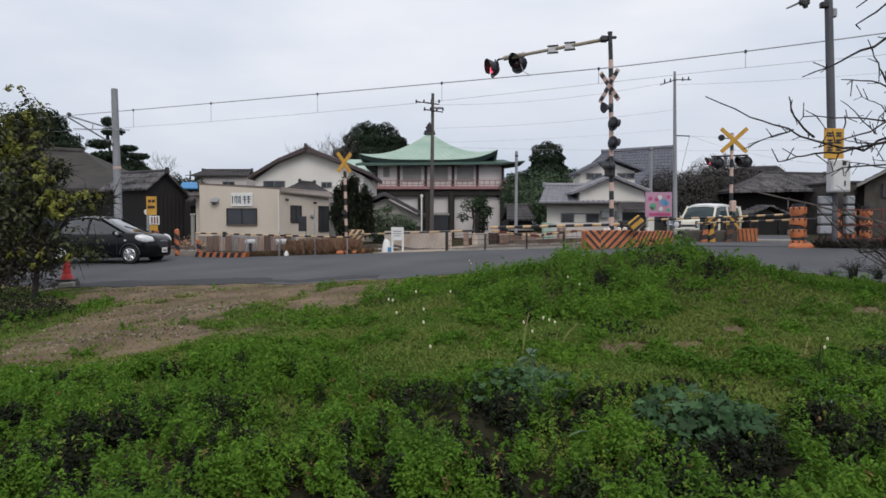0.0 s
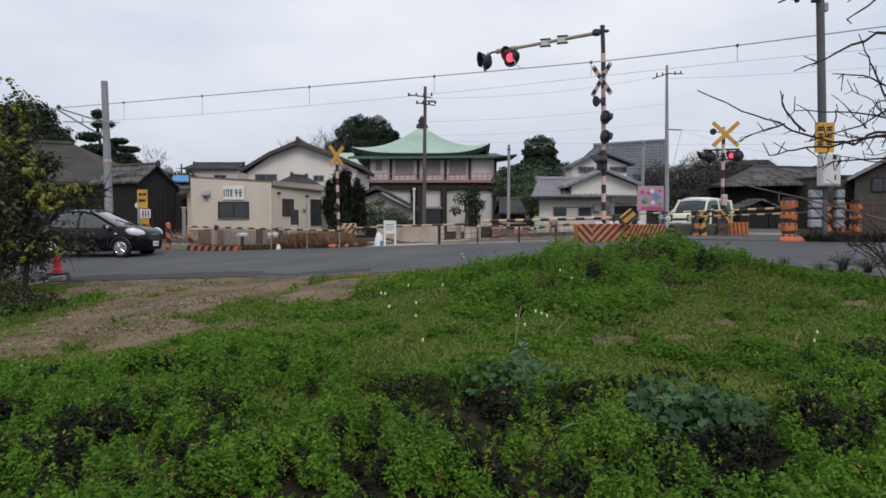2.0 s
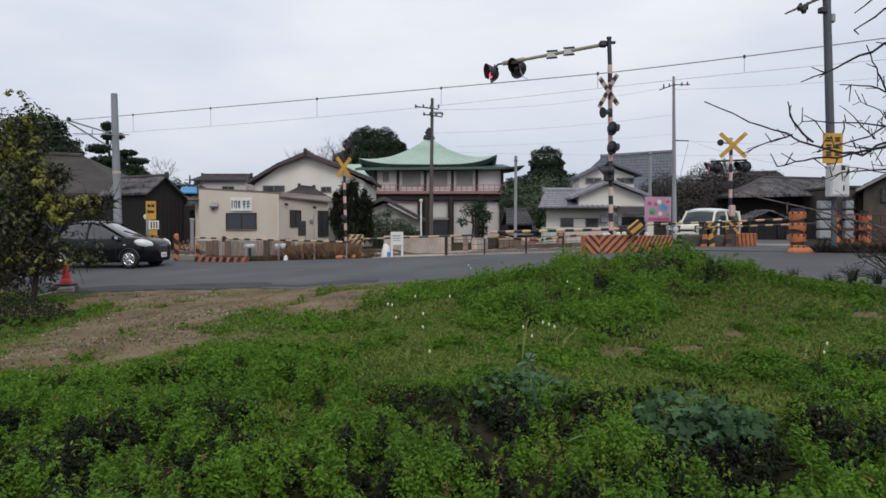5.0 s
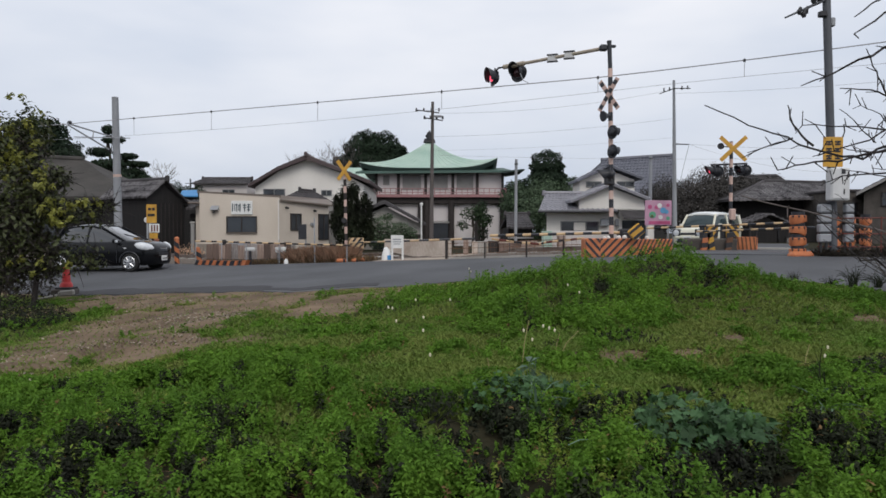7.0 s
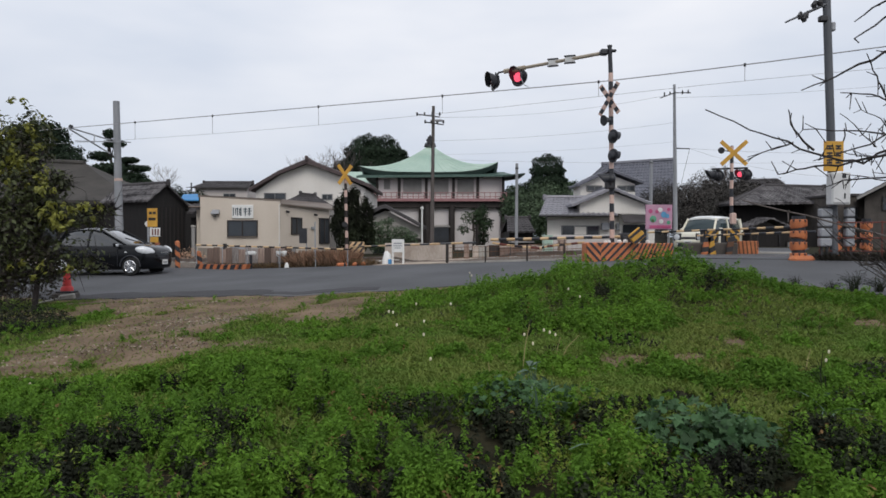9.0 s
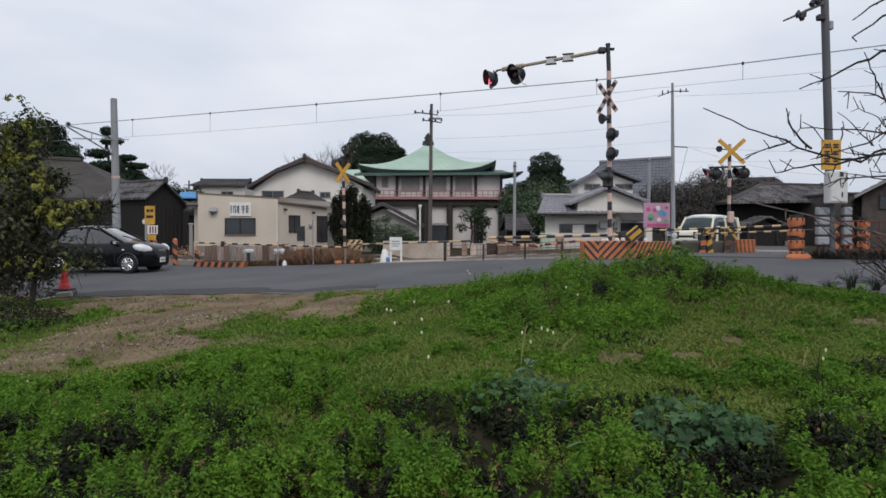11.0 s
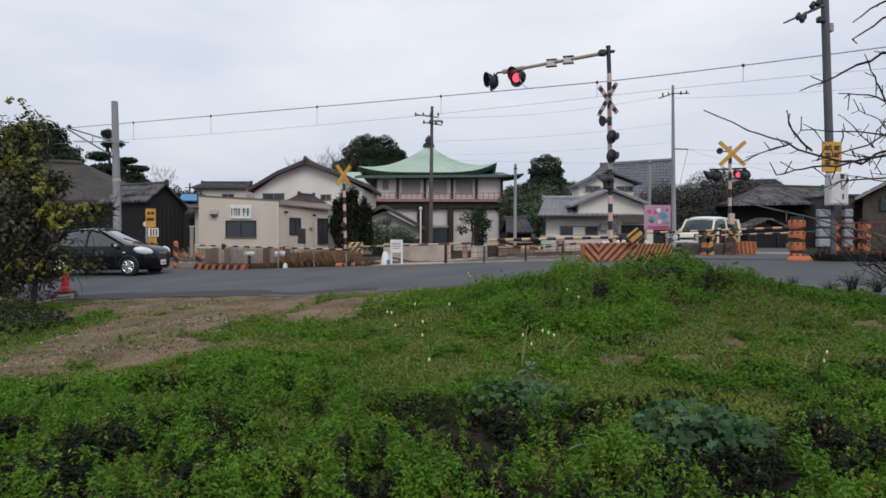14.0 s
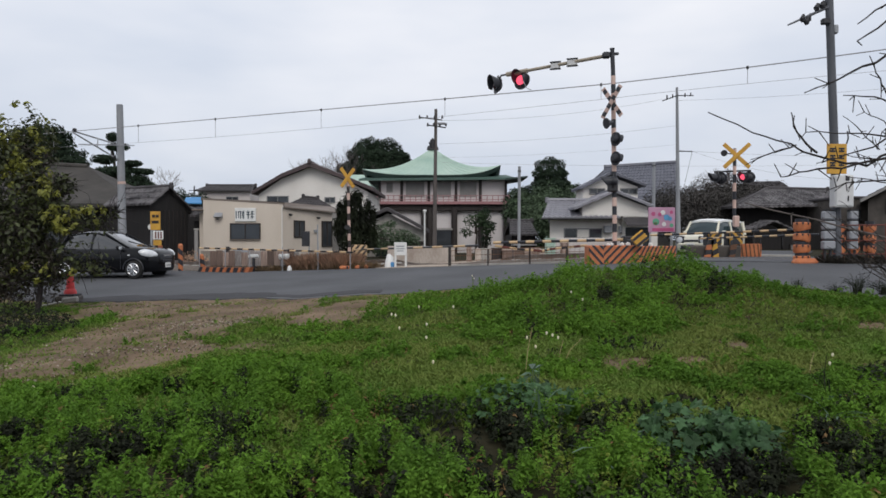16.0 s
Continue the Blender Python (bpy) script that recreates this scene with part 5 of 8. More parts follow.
    roof_plane(h, (6.45, 3.5, 4.22), (6.45, 6.4, 4.22), (4.4, 6.4, 5.0), (4.4, 3.5, 5.0), TILE, 0.28, 0.14)
    roof_plane(h, (2.5, 3.5, 4.05), (2.5, 6.4, 4.05), (4.4, 6.4, 5.0), (4.4, 3.5, 5.0), TILE, 0.28, 0.14)
    ridge(h, (4.4, 3.5, 5.04), (4.4, 6.4, 5.04), TILE, 0.1)
    window(h, 3.6, 3.85, 0.9, 0.3, 4.0)
    window(h, 5.5, 3.85, 1.0, 0.3, 4.0)
    window(h, 2.02, 1.28, 2.05, 0.5, 0.3, GLASS_DARK, 3)
    part("shutter_band", box((2.02, 0.265, 1.28), (0.62, 0.04, 0.5)), WALL_WHITE, h)
    part("awning", Shape().add([(4.1, -1.0, 1.75), (5.6, -1.0, 1.75), (5.6, -0.1, 2.15), (4.1, -0.1, 2.15), (4.1, -1.0, 1.67), (5.6, -1.0, 1.67)], [(0, 1, 2, 3), (0, 4, 5, 1)]), TILE_OLD, h)
    # flat dark panel stands in for the shade under the awning
    part("porch_shade", box((4.9, -0.12, 0.75), (1.3, 0.06, 1.7)), GLASS_DARK, h)
    for x in (3.35, 4.15):
        part("air_conditioner", box((x, 0.13, 1.5), (0.42, 0.28, 0.4), 0.03), CABINET, h)
    # its low neighbours
    n = thing("low_house", pose(4.7, 44, -0.3), "low dark house with an old tiled roof beside the temple", "house")
    part("wall", box((0.3, 2, 0.9), (1.5, 4, 1.9)), BOARD_DARK, n)
    roof_plane(n, (-0.6, -0.4, 1.85), (1.15, -0.4, 1.85), (1.0, 2, 2.75), (-0.4, 2, 2.75), TILE_OLD, 0.3)
    roof_plane(n, (-0.6, 4.4, 1.85), (1.15, 4.4, 1.85), (1.0, 2, 2.75), (-0.4, 2, 2.75), TILE_OLD, 0.3)
    ridge(n, (-0.4, 2, 2.8), (1.0, 2, 2.8), TILE_OLD, 0.1)
    part("eave_board", box((0.3, -0.2, 1.2), (1.6, 0.4, 0.12), 0.02), WALL_GREY, n)
    # large grey roof behind
    g = thing("large_house", pose(10.4, 50, 0.3), "large house under a broad grey tiled roof", "house")
    part("wall", box((3.1, 3.6, 1.9), (5.8, 6.0, 3.8)), WALL_GREY, g)
    roof_plane(g, (-0.6, -0.4, 3.75), (6.3, -0.4, 3.75), (7.3, 3.4, 6.8), (2.0, 3.4, 6.45), TILE, 0.3, 0.16)
    roof_plane(g, (-0.6, 7.2, 3.75), (7.6, 7.2, 3.75), (7.3, 3.4, 6.8), (2.0, 3.4, 6.45), TILE, 0.3, 0.16)
    ridge(g, (2.0, 3.4, 6.5), (7.3, 3.4, 6.85), TILE, 0.16)
    w = thing("far_roof_house", pose(10.7, 56, 0.3), "far house with a small tiled roof", "house")
    part("wall", box((1.8, 2, 2.0), (4, 4, 4)), WALL_GREY, w)
    roof_plane(w, (-0.5, -0.3, 3.9), (4.4, -0.3, 3.9), (4.2, 2, 4.95), (0.0, 2, 4.85), TILE, 0.3)
    roof_plane(w, (-0.5, 4.3, 3.9), (4.4, 4.3, 3.9), (4.2, 2, 4.95), (0.0, 2, 4.85), TILE, 0.3)
    # dark house behind the van
    r = thing("dark_house", pose(18.0, 43, 0.55), "dark wooden house with weathered grey tiled roofs", "house")
    part("wall", box((3.6, 3.6, 1.4), (6.6, 6, 2.9)), BOARD_DARK, r)
    roof_plane(r, (-0.3, -0.6, 2.72), (7.1, -0.6, 2.85), (7.2, 3.0, 3.95), (3.3, 3.0, 4.05), TILE_FLECK, 0.28, 0.16)
    roof_plane(r, (-0.3, -0.6, 2.72), (-0.3, 7.0, 2.72), (3.3, 3.2, 4.05), (3.3, 3.0, 4.05), TILE_OLD, 0.28, 0.16)
    roof_plane(r, (-0.3, 7.0, 2.72), (7.1, 7.0, 2.85), (7.2, 3.0, 3.95), (3.3, 3.0, 4.05), TILE_OLD, 0.28, 0.16)
    ridge(r, (3.3, 3.0, 4.1), (7.2, 3.0, 4.0), TILE_OLD, 0.11)
    ridge(r, (-0.2, -0.5, 2.82), (3.3, 3.0, 4.1), TILE_OLD, 0.09)
    part("porch_wall", box((1.4, -1.2, 0.3), (2.2, 1.0, 1.5)), BOARD_DARK, r)
    roof_plane(r, (0.1, -2.0, 1.25), (1.45, -2.0, 1.8), (1.45, -0.3, 1.9), (0.1, -0.3, 1.35), TILE_FLECK, 0.25, 0.1, "porch_roof")
    roof_plane(r, (2.8, -2.0, 1.2), (1.45, -2.0, 1.8), (1.45, -0.3, 1.9), (2.8, -0.3, 1.3), TILE_FLECK, 0.25, 0.1, "porch_roof")
    for x in (0.3, 2.6):
        part("porch_post", box((x, -1.8, 0.3), (0.12, 0.12, 1.8), 0.01), TIMBER, r)
    window(r, 5.2, 1.75, 1.5, 0.8, 0.6, GLASS_DARK, 2, TIMBER)
    # pale lattice window low in the dark wall
    lat = window(r, 2.85, -0.05, 0.9, 0.9, -1.9, SHUTTER, 2, TIMBER)
    part("glazing_bar", box((2.85, -1.94, -0.05), (0.9, 0.05, 0.06)), TIMBER, lat)
    part("lower_wall", box((3.7, -1.5, 0.25), (3.4, 0.7, 1.5)), BOARD_DARK, r)
    # dark ridge behind it
    q3 = thing("rear_house", pose(20.6, 49, 0.6), "rear house under a dark tiled ridge", "house")
    part("wall", box((2.1, 3, 1.8), (5, 5, 3.7)), BOARD_DARK, q3)
    roof_plane(q3, (-0.6, 0, 3.5), (4.9, 0, 3.5), (4.15, 2.5, 4.95), (1.6, 2.5, 4.9), TILE_OLD, 0.3)
    roof_plane(q3, (-0.6, 5.5, 3.5), (4.9, 5.5, 3.5), (4.15, 2.5, 4.95), (1.6, 2.5, 4.9), TILE_OLD, 0.3)
    roof_plane(q3, (4.9, 0, 3.5), (4.9, 5.5, 3.5), (4.15, 2.6, 4.95), (4.15, 2.5, 4.95), TILE_OLD, 0.3)
    # houses at the far right
    q = thing("gable_house", pose(22.5, 37, 0.25, 0, 0, -31), "dark gabled house with grey tiled eave", "house")
    part("wall", Shape().prism([(0, 0), (6.6, 0), (6.6, 3.1), (3.3, 4.95), (0, 3.1)], 7.0), STAINED, q)
    roof_plane(q, (-0.35, -0.5, 3.08), (-0.35, 7.5, 3.08), (3.3, 7.5, 5.15), (3.3, -0.5, 5.15), TILE_OLD, 0.3, 0.12)
    roof_plane(q, (6.95, -0.5, 3.08), (6.95, 7.5, 3.08), (3.3, 7.5, 5.15), (3.3, -0.5, 5.15), TILE_OLD, 0.3, 0.12)
    part("barge_board", Shape().prism([(-0.35, 2.95), (3.3, 5.02), (3.3, 5.16), (-0.35, 3.1)], 0.08, pose(0, -0.56, 0)), WALL_GREY, q)
    window(q, 1.3, 2.75, 1.0, 0.7, 0.0, None, 2, TIMBER)
    q2 = thing("grey_house", pose(23.3, 40, 0.6), "grey plastered house with a flat roof", "house")
    part("wall", box((0.7, 2.5, 1.5), (2.6, 5, 3.0)), STAINED, q2)
    part("roof", box((0.7, 2.5, 3.06), (2.8, 5.2, 0.14), 0.02), TILE_OLD, q2)
    window(q2, 0.3, 2.0, 0.6, 0.7, 0.0, None, 2, TIMBER)


build_clinic()
build_temple()
build_houses()


# ---- crossing gear ----
def facing(dx, dy):
    """Turn about z that points a thing's front (-y) along (dx, dy)."""
    return math.degrees(math.atan2(dx, -dy))


def on_land(s, n, lift=0.0):
    x, y = along_track(s, n)
    return Vector((x, y, float(land(x, y)) + lift))


def banded_pole(parent, base, top, r, bands, colours):
    """A round post painted in bands; each band is a piece."""
    base, top = Vector(base), Vector(top)
    for i in range(bands):
        a, b = base.lerp(top, i / bands), base.lerp(top, (i + 1) / bands)
        part("band", tube([a, b], r if i % 2 else r * 1.012, 12), colours[i % 2], parent)


def striped_bar(parent, a, b, r, pieces, colours, name="bar"):
    a, b = Vector(a), Vector(b)
    for i in range(pieces):
        part(name, tube([a.lerp(b, i / pieces), a.lerp(b, (i + 1) / pieces)], r if i % 2 else r * 1.02, 8), colours[i % 2], parent)


def cross_boards(parent, m, length, width, angle, base, stripe, stripes=5):
    """Two crossed boards, facing -y."""
    for k, sign in enumerate((1, -1)):
        mm = m @ pose(0, -0.02 - 0.03 * k, 0, 0, sign * angle, 0)
        bd = part("crossed_board", box((0, 0, 0), (length, 0.025, width), 0.006), base, parent, "", mm)
        for j in range(stripes):
            x = -length / 2 + length * (j + 0.5) / stripes
            part("stripe", box((x, -0.014, 0), (length / stripes * 0.5, 0.006, width - 0.01)), stripe, bd)


LAMP_CORES = []


def signal_head(parent, m, r=0.2, core=True, phase=0, deep=1.0, wrap=35, flare=0.0, inset=0.0):
    """A crossing lamp facing -y: back plate, housing, hood, and a red ball, half lit and half unlit, turned on its beat
    to imitate blinking.
    """
    head = part("lamp_head", tube([(0, 0.16, 0), (0, 0.12, 0), (0, -0.02, 0), (0, -0.03, 0)], [r * 0.35, r * 0.62, r * 0.68, r * 0.62], 16), BLACK, parent, "black lamp head with hood", m)
    plate = Shape().tube([(0, 0.03, 0), (0, 0.05, 0)], r, 20)
    part("back_plate", plate, BLACK, head)
    hood = Shape()
    rows = []
    for i in range(4):
        y = -0.02 - i * r * 0.5 * deep
        rows.append([(math.cos(w) * r * (0.66 + flare + 0.02 * i), y + 0.2 * i * (1 - math.sin(w)) * r * deep, math.sin(w) * r * (0.66 + flare + 0.02 * i)) for w in np.linspace(radians(-wrap), radians(180 + wrap), 15)])
    hood.sheet(rows, 0.012)
    part("hood", hood, BLACK, head)
    if core:
        bm = bmesh.new()
        bmesh.ops.create_uvsphere(bm, u_segments=20, v_segments=12, radius=r * 0.56)
        for f in bm.faces:
            f.smooth = True
            f.material_index = 1 if f.calc_center_median().y < 0 else 0
        me = bpy.data.meshes.new("lamp_core")
        bm.to_mesh(me)
        bm.free()
        me.materials.append(RED_OFF)
        me.materials.append(RED_LIT)
        c = part("lamp_core", me, RED_OFF, head, "red lamp ball with a lit and an unlit half", pose(0, -0.015 + inset, 0))
        LAMP_CORES.append((c, phase))
    return head


def slanted_stripes(parent, x0, x1, y, z0, z1, pitch, width, lean, material):
    """Slanted painted stripes on a face that looks along -y, clipped to the face."""
    h = z1 - z0
    x = x0 - abs(lean) * h
    while x < x1 + abs(lean) * h:
        poly = [(x, z0), (x + width, z0), (x + width + lean * h, z1), (x + lean * h, z1)]
        # clip to x0..x1
        for lim, keep in ((x0, 1), (x1, -1)):
            res = []
            for i in range(len(poly)):
                p, q = poly[i], poly[(i + 1) % len(poly)]
                ip, iq = (p[0] - lim) * keep >= 0, (q[0] - lim) * keep >= 0
                if ip:
                    res.append(p)
                if ip != iq:
                    f = (lim - p[0]) / (q[0] - p[0])
                    res.append((lim, p[1] + (q[1] - p[1]) * f))
            poly = res
            if len(poly) < 3:
                break
        if len(poly) >= 3:
            part("stripe", Shape().prism(poly, 0.006, pose(0, y - 0.005, 0)), material, parent)
        x += pitch


def build_main_mast():
    t = thing("crossing_mast", pose(4.66, 19, 0.6), "tall black-and-pale banded crossing mast with overhead lamps", "crossing signal")
    banded_pole(t, (0, 0, -0.1), (-0.07, 0, 5.1), 0.062, 22, (BLACK, PALE))
    part("mast_head", tube([(-0.07, 0, 5.1), (-0.1, 0, 5.82)], 0.058, 12), BLACK, t)
    part("cap", tube([(-0.1, 0, 5.80), (-0.1, 0, 5.85)], 0.066, 12), BLACK, t)
    part("bracket", box((-0.25, 0.04, 5.67), (0.22, 0.18, 0.17), 0.04), BLACK, t)
    part("bracket_tail", box((0.0, 0, 5.7), (0.16, 0.1, 0.07), 0.02), BLACK, t)
    # overhead arm
    a, b = Vector((-0.3, 0.1, 5.66)), Vector((-2.75, 2.33, 5.69))
    part("arm", tube([a, b], [0.05, 0.045], 10), ARM, t, "cream overhead arm")
    d = (b - a).normalized()
    part("arm_clamp", tube([b - d * 0.75, b], 0.075, 8), ARM, t)
    part("arm_tail", tube([b, b + d * 0.22, b + d * 0.34 + Vector((0, 0, -0.12))], 0.03, 8), DARK, t)
    for k in (0.30, 0.47):
        p = a.lerp(b, k)
        part("plate", box((0, -0.05, 0), (0.27, 0.05, 0.17), 0.01), BOX_GREY, t, "grey plate", Matrix.Translation(p) @ pose(0, 0, -0.02, 0, 0, -20))
        for dz in (0.08, -0.12):
            part("plate_rim", box((0, -0.055, dz), (0.31, 0.08, 0.03)), DARK, t, "", Matrix.Translation(p) @ pose(0, 0, 0, 0, 0, -20))
    part("cable_loop", tube([b - d * 0.55, b - d * 0.6 + Vector((0, 0, -0.25)), b - d * 0.72 + Vector((0.0, 0, -0.5)), b - d * 0.9 + Vector((0, 0, -0.6))], 0.012, 6), GALV, t)
    signal_head(t, pose(-3.05, 2.55, 5.40, -16, 0, facing(-0.94, -0.34)), 0.25, True, 1, 0.85, 30, 0.22, 0.035)
    signal_head(t, pose(-2.33, 2.15, 5.46, -14, 0, facing(-0.62, -0.78)), 0.27, True, 0)
    for p in ((-3.0, 2.6), (-2.3, 2.0)):
        part("hanger", tube([(p[0], p[1], 5.5), (p[0], p[1], 5.72)], 0.025, 6), DARK, t)
    cross_boards(t, pose(-0.11, -0.1, 4.37, 0, 0, facing(-0.75, -0.66)), 1.0, 0.13, 54, PALE, BLACK, 4)
    horn = tube([(0.0, 0, 0), (0.0, -0.1, 0), (0, -0.22, -0.02)], [0.05, 0.07, 0.15], 12)
    part("horn", horn, BLACK, t, "dark warning horn", pose(-0.1, -0.1, 3.8, 0, 0, facing(-0.9, -0.4)))
    part("horn_arm", tube([(-0.05, 0, 3.95), (-0.1, -0.1, 3.84)], 0.02, 6), DARK, t)
    signal_head(t, pose(0.0, -0.14, 3.36, 0, 0, facing(0.85, 0.5)), 0.19, False, 0, 0.5)
    signal_head(t, pose(0.0, -0.14, 2.84, 0, 0, facing(0.85, 0.5)), 0.19, False, 0, 0.5)
    signal_head(t, pose(-0.12, -0.12, 2.22, 0, 0, facing(-0.98, 0.2)), 0.2, False)
    part("control_box", box((-0.1, -0.1, 2.14), (0.26, 0.2, 0.4), 0.03), DARK, t)


def build_crash_block():
    """Striped concrete block round the mast's foot."""
    t = thing("crash_block", pose(3.85, 18.55, 0.35), "concrete crash block with orange and black chevrons", "crash barrier")
    part("block", box((0.69, 0.3, 0.37), (1.38, 0.6, 0.74), 0.03), ORANGE, t)
    slanted_stripes(t, 0.0, 0.40, -0.003, 0.0, 0.74, 0.2, 0.085, -0.9, BLACK)
    slanted_stripes(t, 0.40, 1.38, -0.003, 0.0, 0.74, 0.2, 0.08, 0.95, BLACK)
    w = thing("crash_wall", pose(5.25, 18.62, 0.35, 0, 0, 18), "low concrete wall striped orange and black", "crash barrier")
    part("block", box((0.56, 0.12, 0.36), (1.14, 0.24, 0.72), 0.02), ORANGE, w)
    slanted_stripes(w, 0.0, 1.12, -0.003, 0.0, 0.72, 0.125, 0.05, 0.55, BLACK)
    # white stones on top of the block
    for x, r in ((4.42, 0.05), (4.52, 0.055), (4.8, 0.065), (4.96, 0.07), (5.6, 0.06)):
        c = thing("white_stone", pose(x, 18.8 + 0.3 * max(0, x - 5.2), 1.07), "small round white marker stone on the block", "marker", "white marker stones")
        part("stone", tube([(0, 0, 0), (0, 0, r * 0.5), (0, 0, r * 1.2), (0, 0, r * 1.5)], [r * 0.8, r, r * 0.85, r * 0.3], 10), WHITE, c)
    g = thing("barrier_machine", pose(5.05, 18.45, 1.0), "barrier machine with yellow and black striped counterweight", "crossing barrier")
    part("cabinet", box((0.2, 1.3, -0.1), (0.4, 0.4, 0.9), 0.03), DARK, g)
    part("arm", box((0.1, 0.6, 0.2), (0.1, 1.3, 0.1), 0.02), DARK, g)
    p = part("counterweight", box((0, -0.1, 0), (0.38, 0.07, 0.31), 0.02), YELLOW, g, "yellow and black striped counterweight", pose(0.10, 0, 0.27, 0, -40, 0))
    for z in (-0.1, 0.08):
        part("stripe", box((0, -0.138, z), (0.37, 0.006, 0.07)), BLACK, p)


def build_far_masts():
    t = thing("crossing_mast", pose(10.82, 26, 0.62), "banded crossing mast with yellow crossed boards and red lamps", "crossing signal")
    banded_pole(t, (0, 0, -0.1), (0.0, 0, 4.0), 0.064, 13, (PALE, BLACK))
    part("cap", tube([(0, 0, 3.9), (0, 0, 4.02)], 0.06, 10), DARK, t)
    cross_boards(t, pose(0.03, -0.09, 3.74, 0, 0, -4), 1.28, 0.15, 43, YELLOW, YELLOW, 1)
    part("horn", tube([(-0.42, 0, 3.84), (-0.44, -0.12, 3.84), (-0.48, -0.22, 3.82)], [0.05, 0.07, 0.12], 12), DARK, t, "dark warning horn")
    part("horn_arm", tube([(-0.42, 0, 3.84), (0, 0, 3.82)], 0.02, 6), DARK, t)
    part("lamp_bar", tube([(-0.75, 0, 3.15), (0.6, 0, 3.2)], 0.035, 8), DARK, t)
    signal_head(t, pose(-0.72, -0.06, 2.92, -10, 0, facing(-0.99, -0.06)), 0.2, True, 1, 1.0, 68)
    signal_head(t, pose(-0.45, 0.1, 2.92, 0, 0, facing(0.6, 0.8)), 0.22, False)
    signal_head(t, pose(0.30, -0.08, 2.95, -8, 0, facing(-0.78, -0.62)), 0.19, True, 0)
    signal_head(t, pose(0.58, 0.08, 2.95, 0, 0, facing(0.5, 0.85)), 0.22, False)
    for x in (-0.7, -0.45, 0.3, 0.58):
        part("hanger", tube([(x, 0, 2.95), (x, 0, 3.18)], 0.02, 6), DARK, t)
    part("control_box", box((0.02, -0.12, 1.3), (0.2, 0.16, 0.42), 0.03), PALE, t, "faded pink control box")
    # barrier machines beside it
    for x, y, lean in ((-1.25, -1.2, 30), (-0.42, -1.0, -24)):
        g = thing("barrier_machine", pose(10.82 + x, 26 + y, 0.62), "barrier machine with yellow and black striped counterweight", "crossing barrier")
        part("cabinet", box((0, 0.1, 0.45), (0.5, 0.45, 0.9), 0.03), DARK, g)
        p = part("counterweight", box((0, -0.18, 0.66), (0.46, 0.06, 0.42), 0.02), YELLOW, g)
        slanted_stripes(p, -0.22, 0.22, -0.213, 0.46, 0.86, 0.28, 0.16, 0.8 if lean > 0 else -0.8, BLACK)
        part("leg", box((0.0, -0.1, 0.2), (0.2, 0.1, 0.4), 0.02), YELLOW, g)
    r = thing("crash_fence", pose(9.55, 22.4, 0.5, 0, 0, -18), "orange corrugated panel with dark stripes beside the lane", "crash barrier")
    part("panel", box((0.29, 0.05, 0.31), (0.62, 0.1, 0.60), 0.015), ORANGE, r)
    slanted_stripes(r, 0.0, 0.58, -0.003, 0.02, 0.60, 0.12, 0.045, -0.12, RUST)
    k = thing("crash_block", pose(7.75, 22.0, 0.35), "dark stained concrete block beside the lane", "crash barrier")
    part("block", box((0.82, 0.2, 0.33), (1.64, 0.4, 0.76), 0.04), STAINED, k)
    structure("kerb", box((0, 0, 0.0), (1.9, 0.3, 0.1), 0.02), CONCRETE, "pale worn concrete kerb beside the lane", "kerb", pose(10.55, 22.75, float(land(10.55, 22.75)) + 0.06, 0, 0, -22))
    for x, lean, paint, tone in ((8.2, 12, ORANGE, "orange"), (8.56, -9, YELLOW, "yellow"), (8.98, 9, RUST, "rusty")):
        e = thing("barrier_stand", pose(x, 21.85, 0.45, 0, lean, 0), "dirty " + tone + " and black striped barrier stand", "barrier stand", "barrier stands")
        for j in range(5):
            band = Shape().prism([(-0.09, 0), (0.09, 0.06), (0.09, 0.22), (-0.09, 0.16)], 0.08, pose(0, -0.04, j * 0.16 - 0.02))
            part("band", band, paint if j % 2 else DARK, e)
    l = thing("crossing_mast", pose(-4.36, 32, 0.05), "slim banded crossing mast with yellow crossed boards", "crossing signal")
    banded_pole(l, (0, 0, -0.1), (-0.08, 0, 4.25), 0.07, 14, (PALE, TIMBER))
    cross_boards(l, pose(-0.1, -0.1, 4.02, 0, 0, facing(0.55, -0.83)), 1.08, 0.17, 53, YELLOW, YELLOW, 1)
    part("lamp", tube([(-0.08, -0.12, 1.75), (-0.08, -0.25, 1.75)], 0.12, 12), DARK, l)
    g = thing("barrier_machine", pose(-3.85, 31.6, 0.05), "barrier machine with pale striped counterweight", "crossing barrier")
    part("cabinet", box((0, 0.15, 0.45), (0.5, 0.4, 0.9), 0.03), DARK, g)
    p = part("counterweight", box((0, -0.1, 0.70), (0.68, 0.07, 0.50), 0.02), CREAM_BAND, g)
    slanted_stripes(p, -0.33, 0.33, -0.138, 0.46, 0.94, 0.26, 0.12, 0.8, DARK)
    part("leg", tube([(-0.3, 0, 0.05), (0.05, 0, 0.6)], 0.03, 6), RUST, g)
    part("leg", tube([(0.3, 0, 0.05), (0.05, 0, 0.6)], 0.03, 6), RUST, g)
    for x, w in ((-3.3, 0.34), (-2.84, 0.24), (-2.54, 0.24)):
        c = thing("kerb_stone", pose(x, 23.0, float(land(x, 23.0)) + 0.02), "rounded orange kerb stone", "kerb stone", "orange kerb stones")
        part("stone", box((0, 0, 0.04), (w, 0.3, 0.14), 0.05), ORANGE, c)
        part("band", box((w * 0.3, -0.13, 0.05), (0.07, 0.06, 0.11), 0.02), BLACK, c)


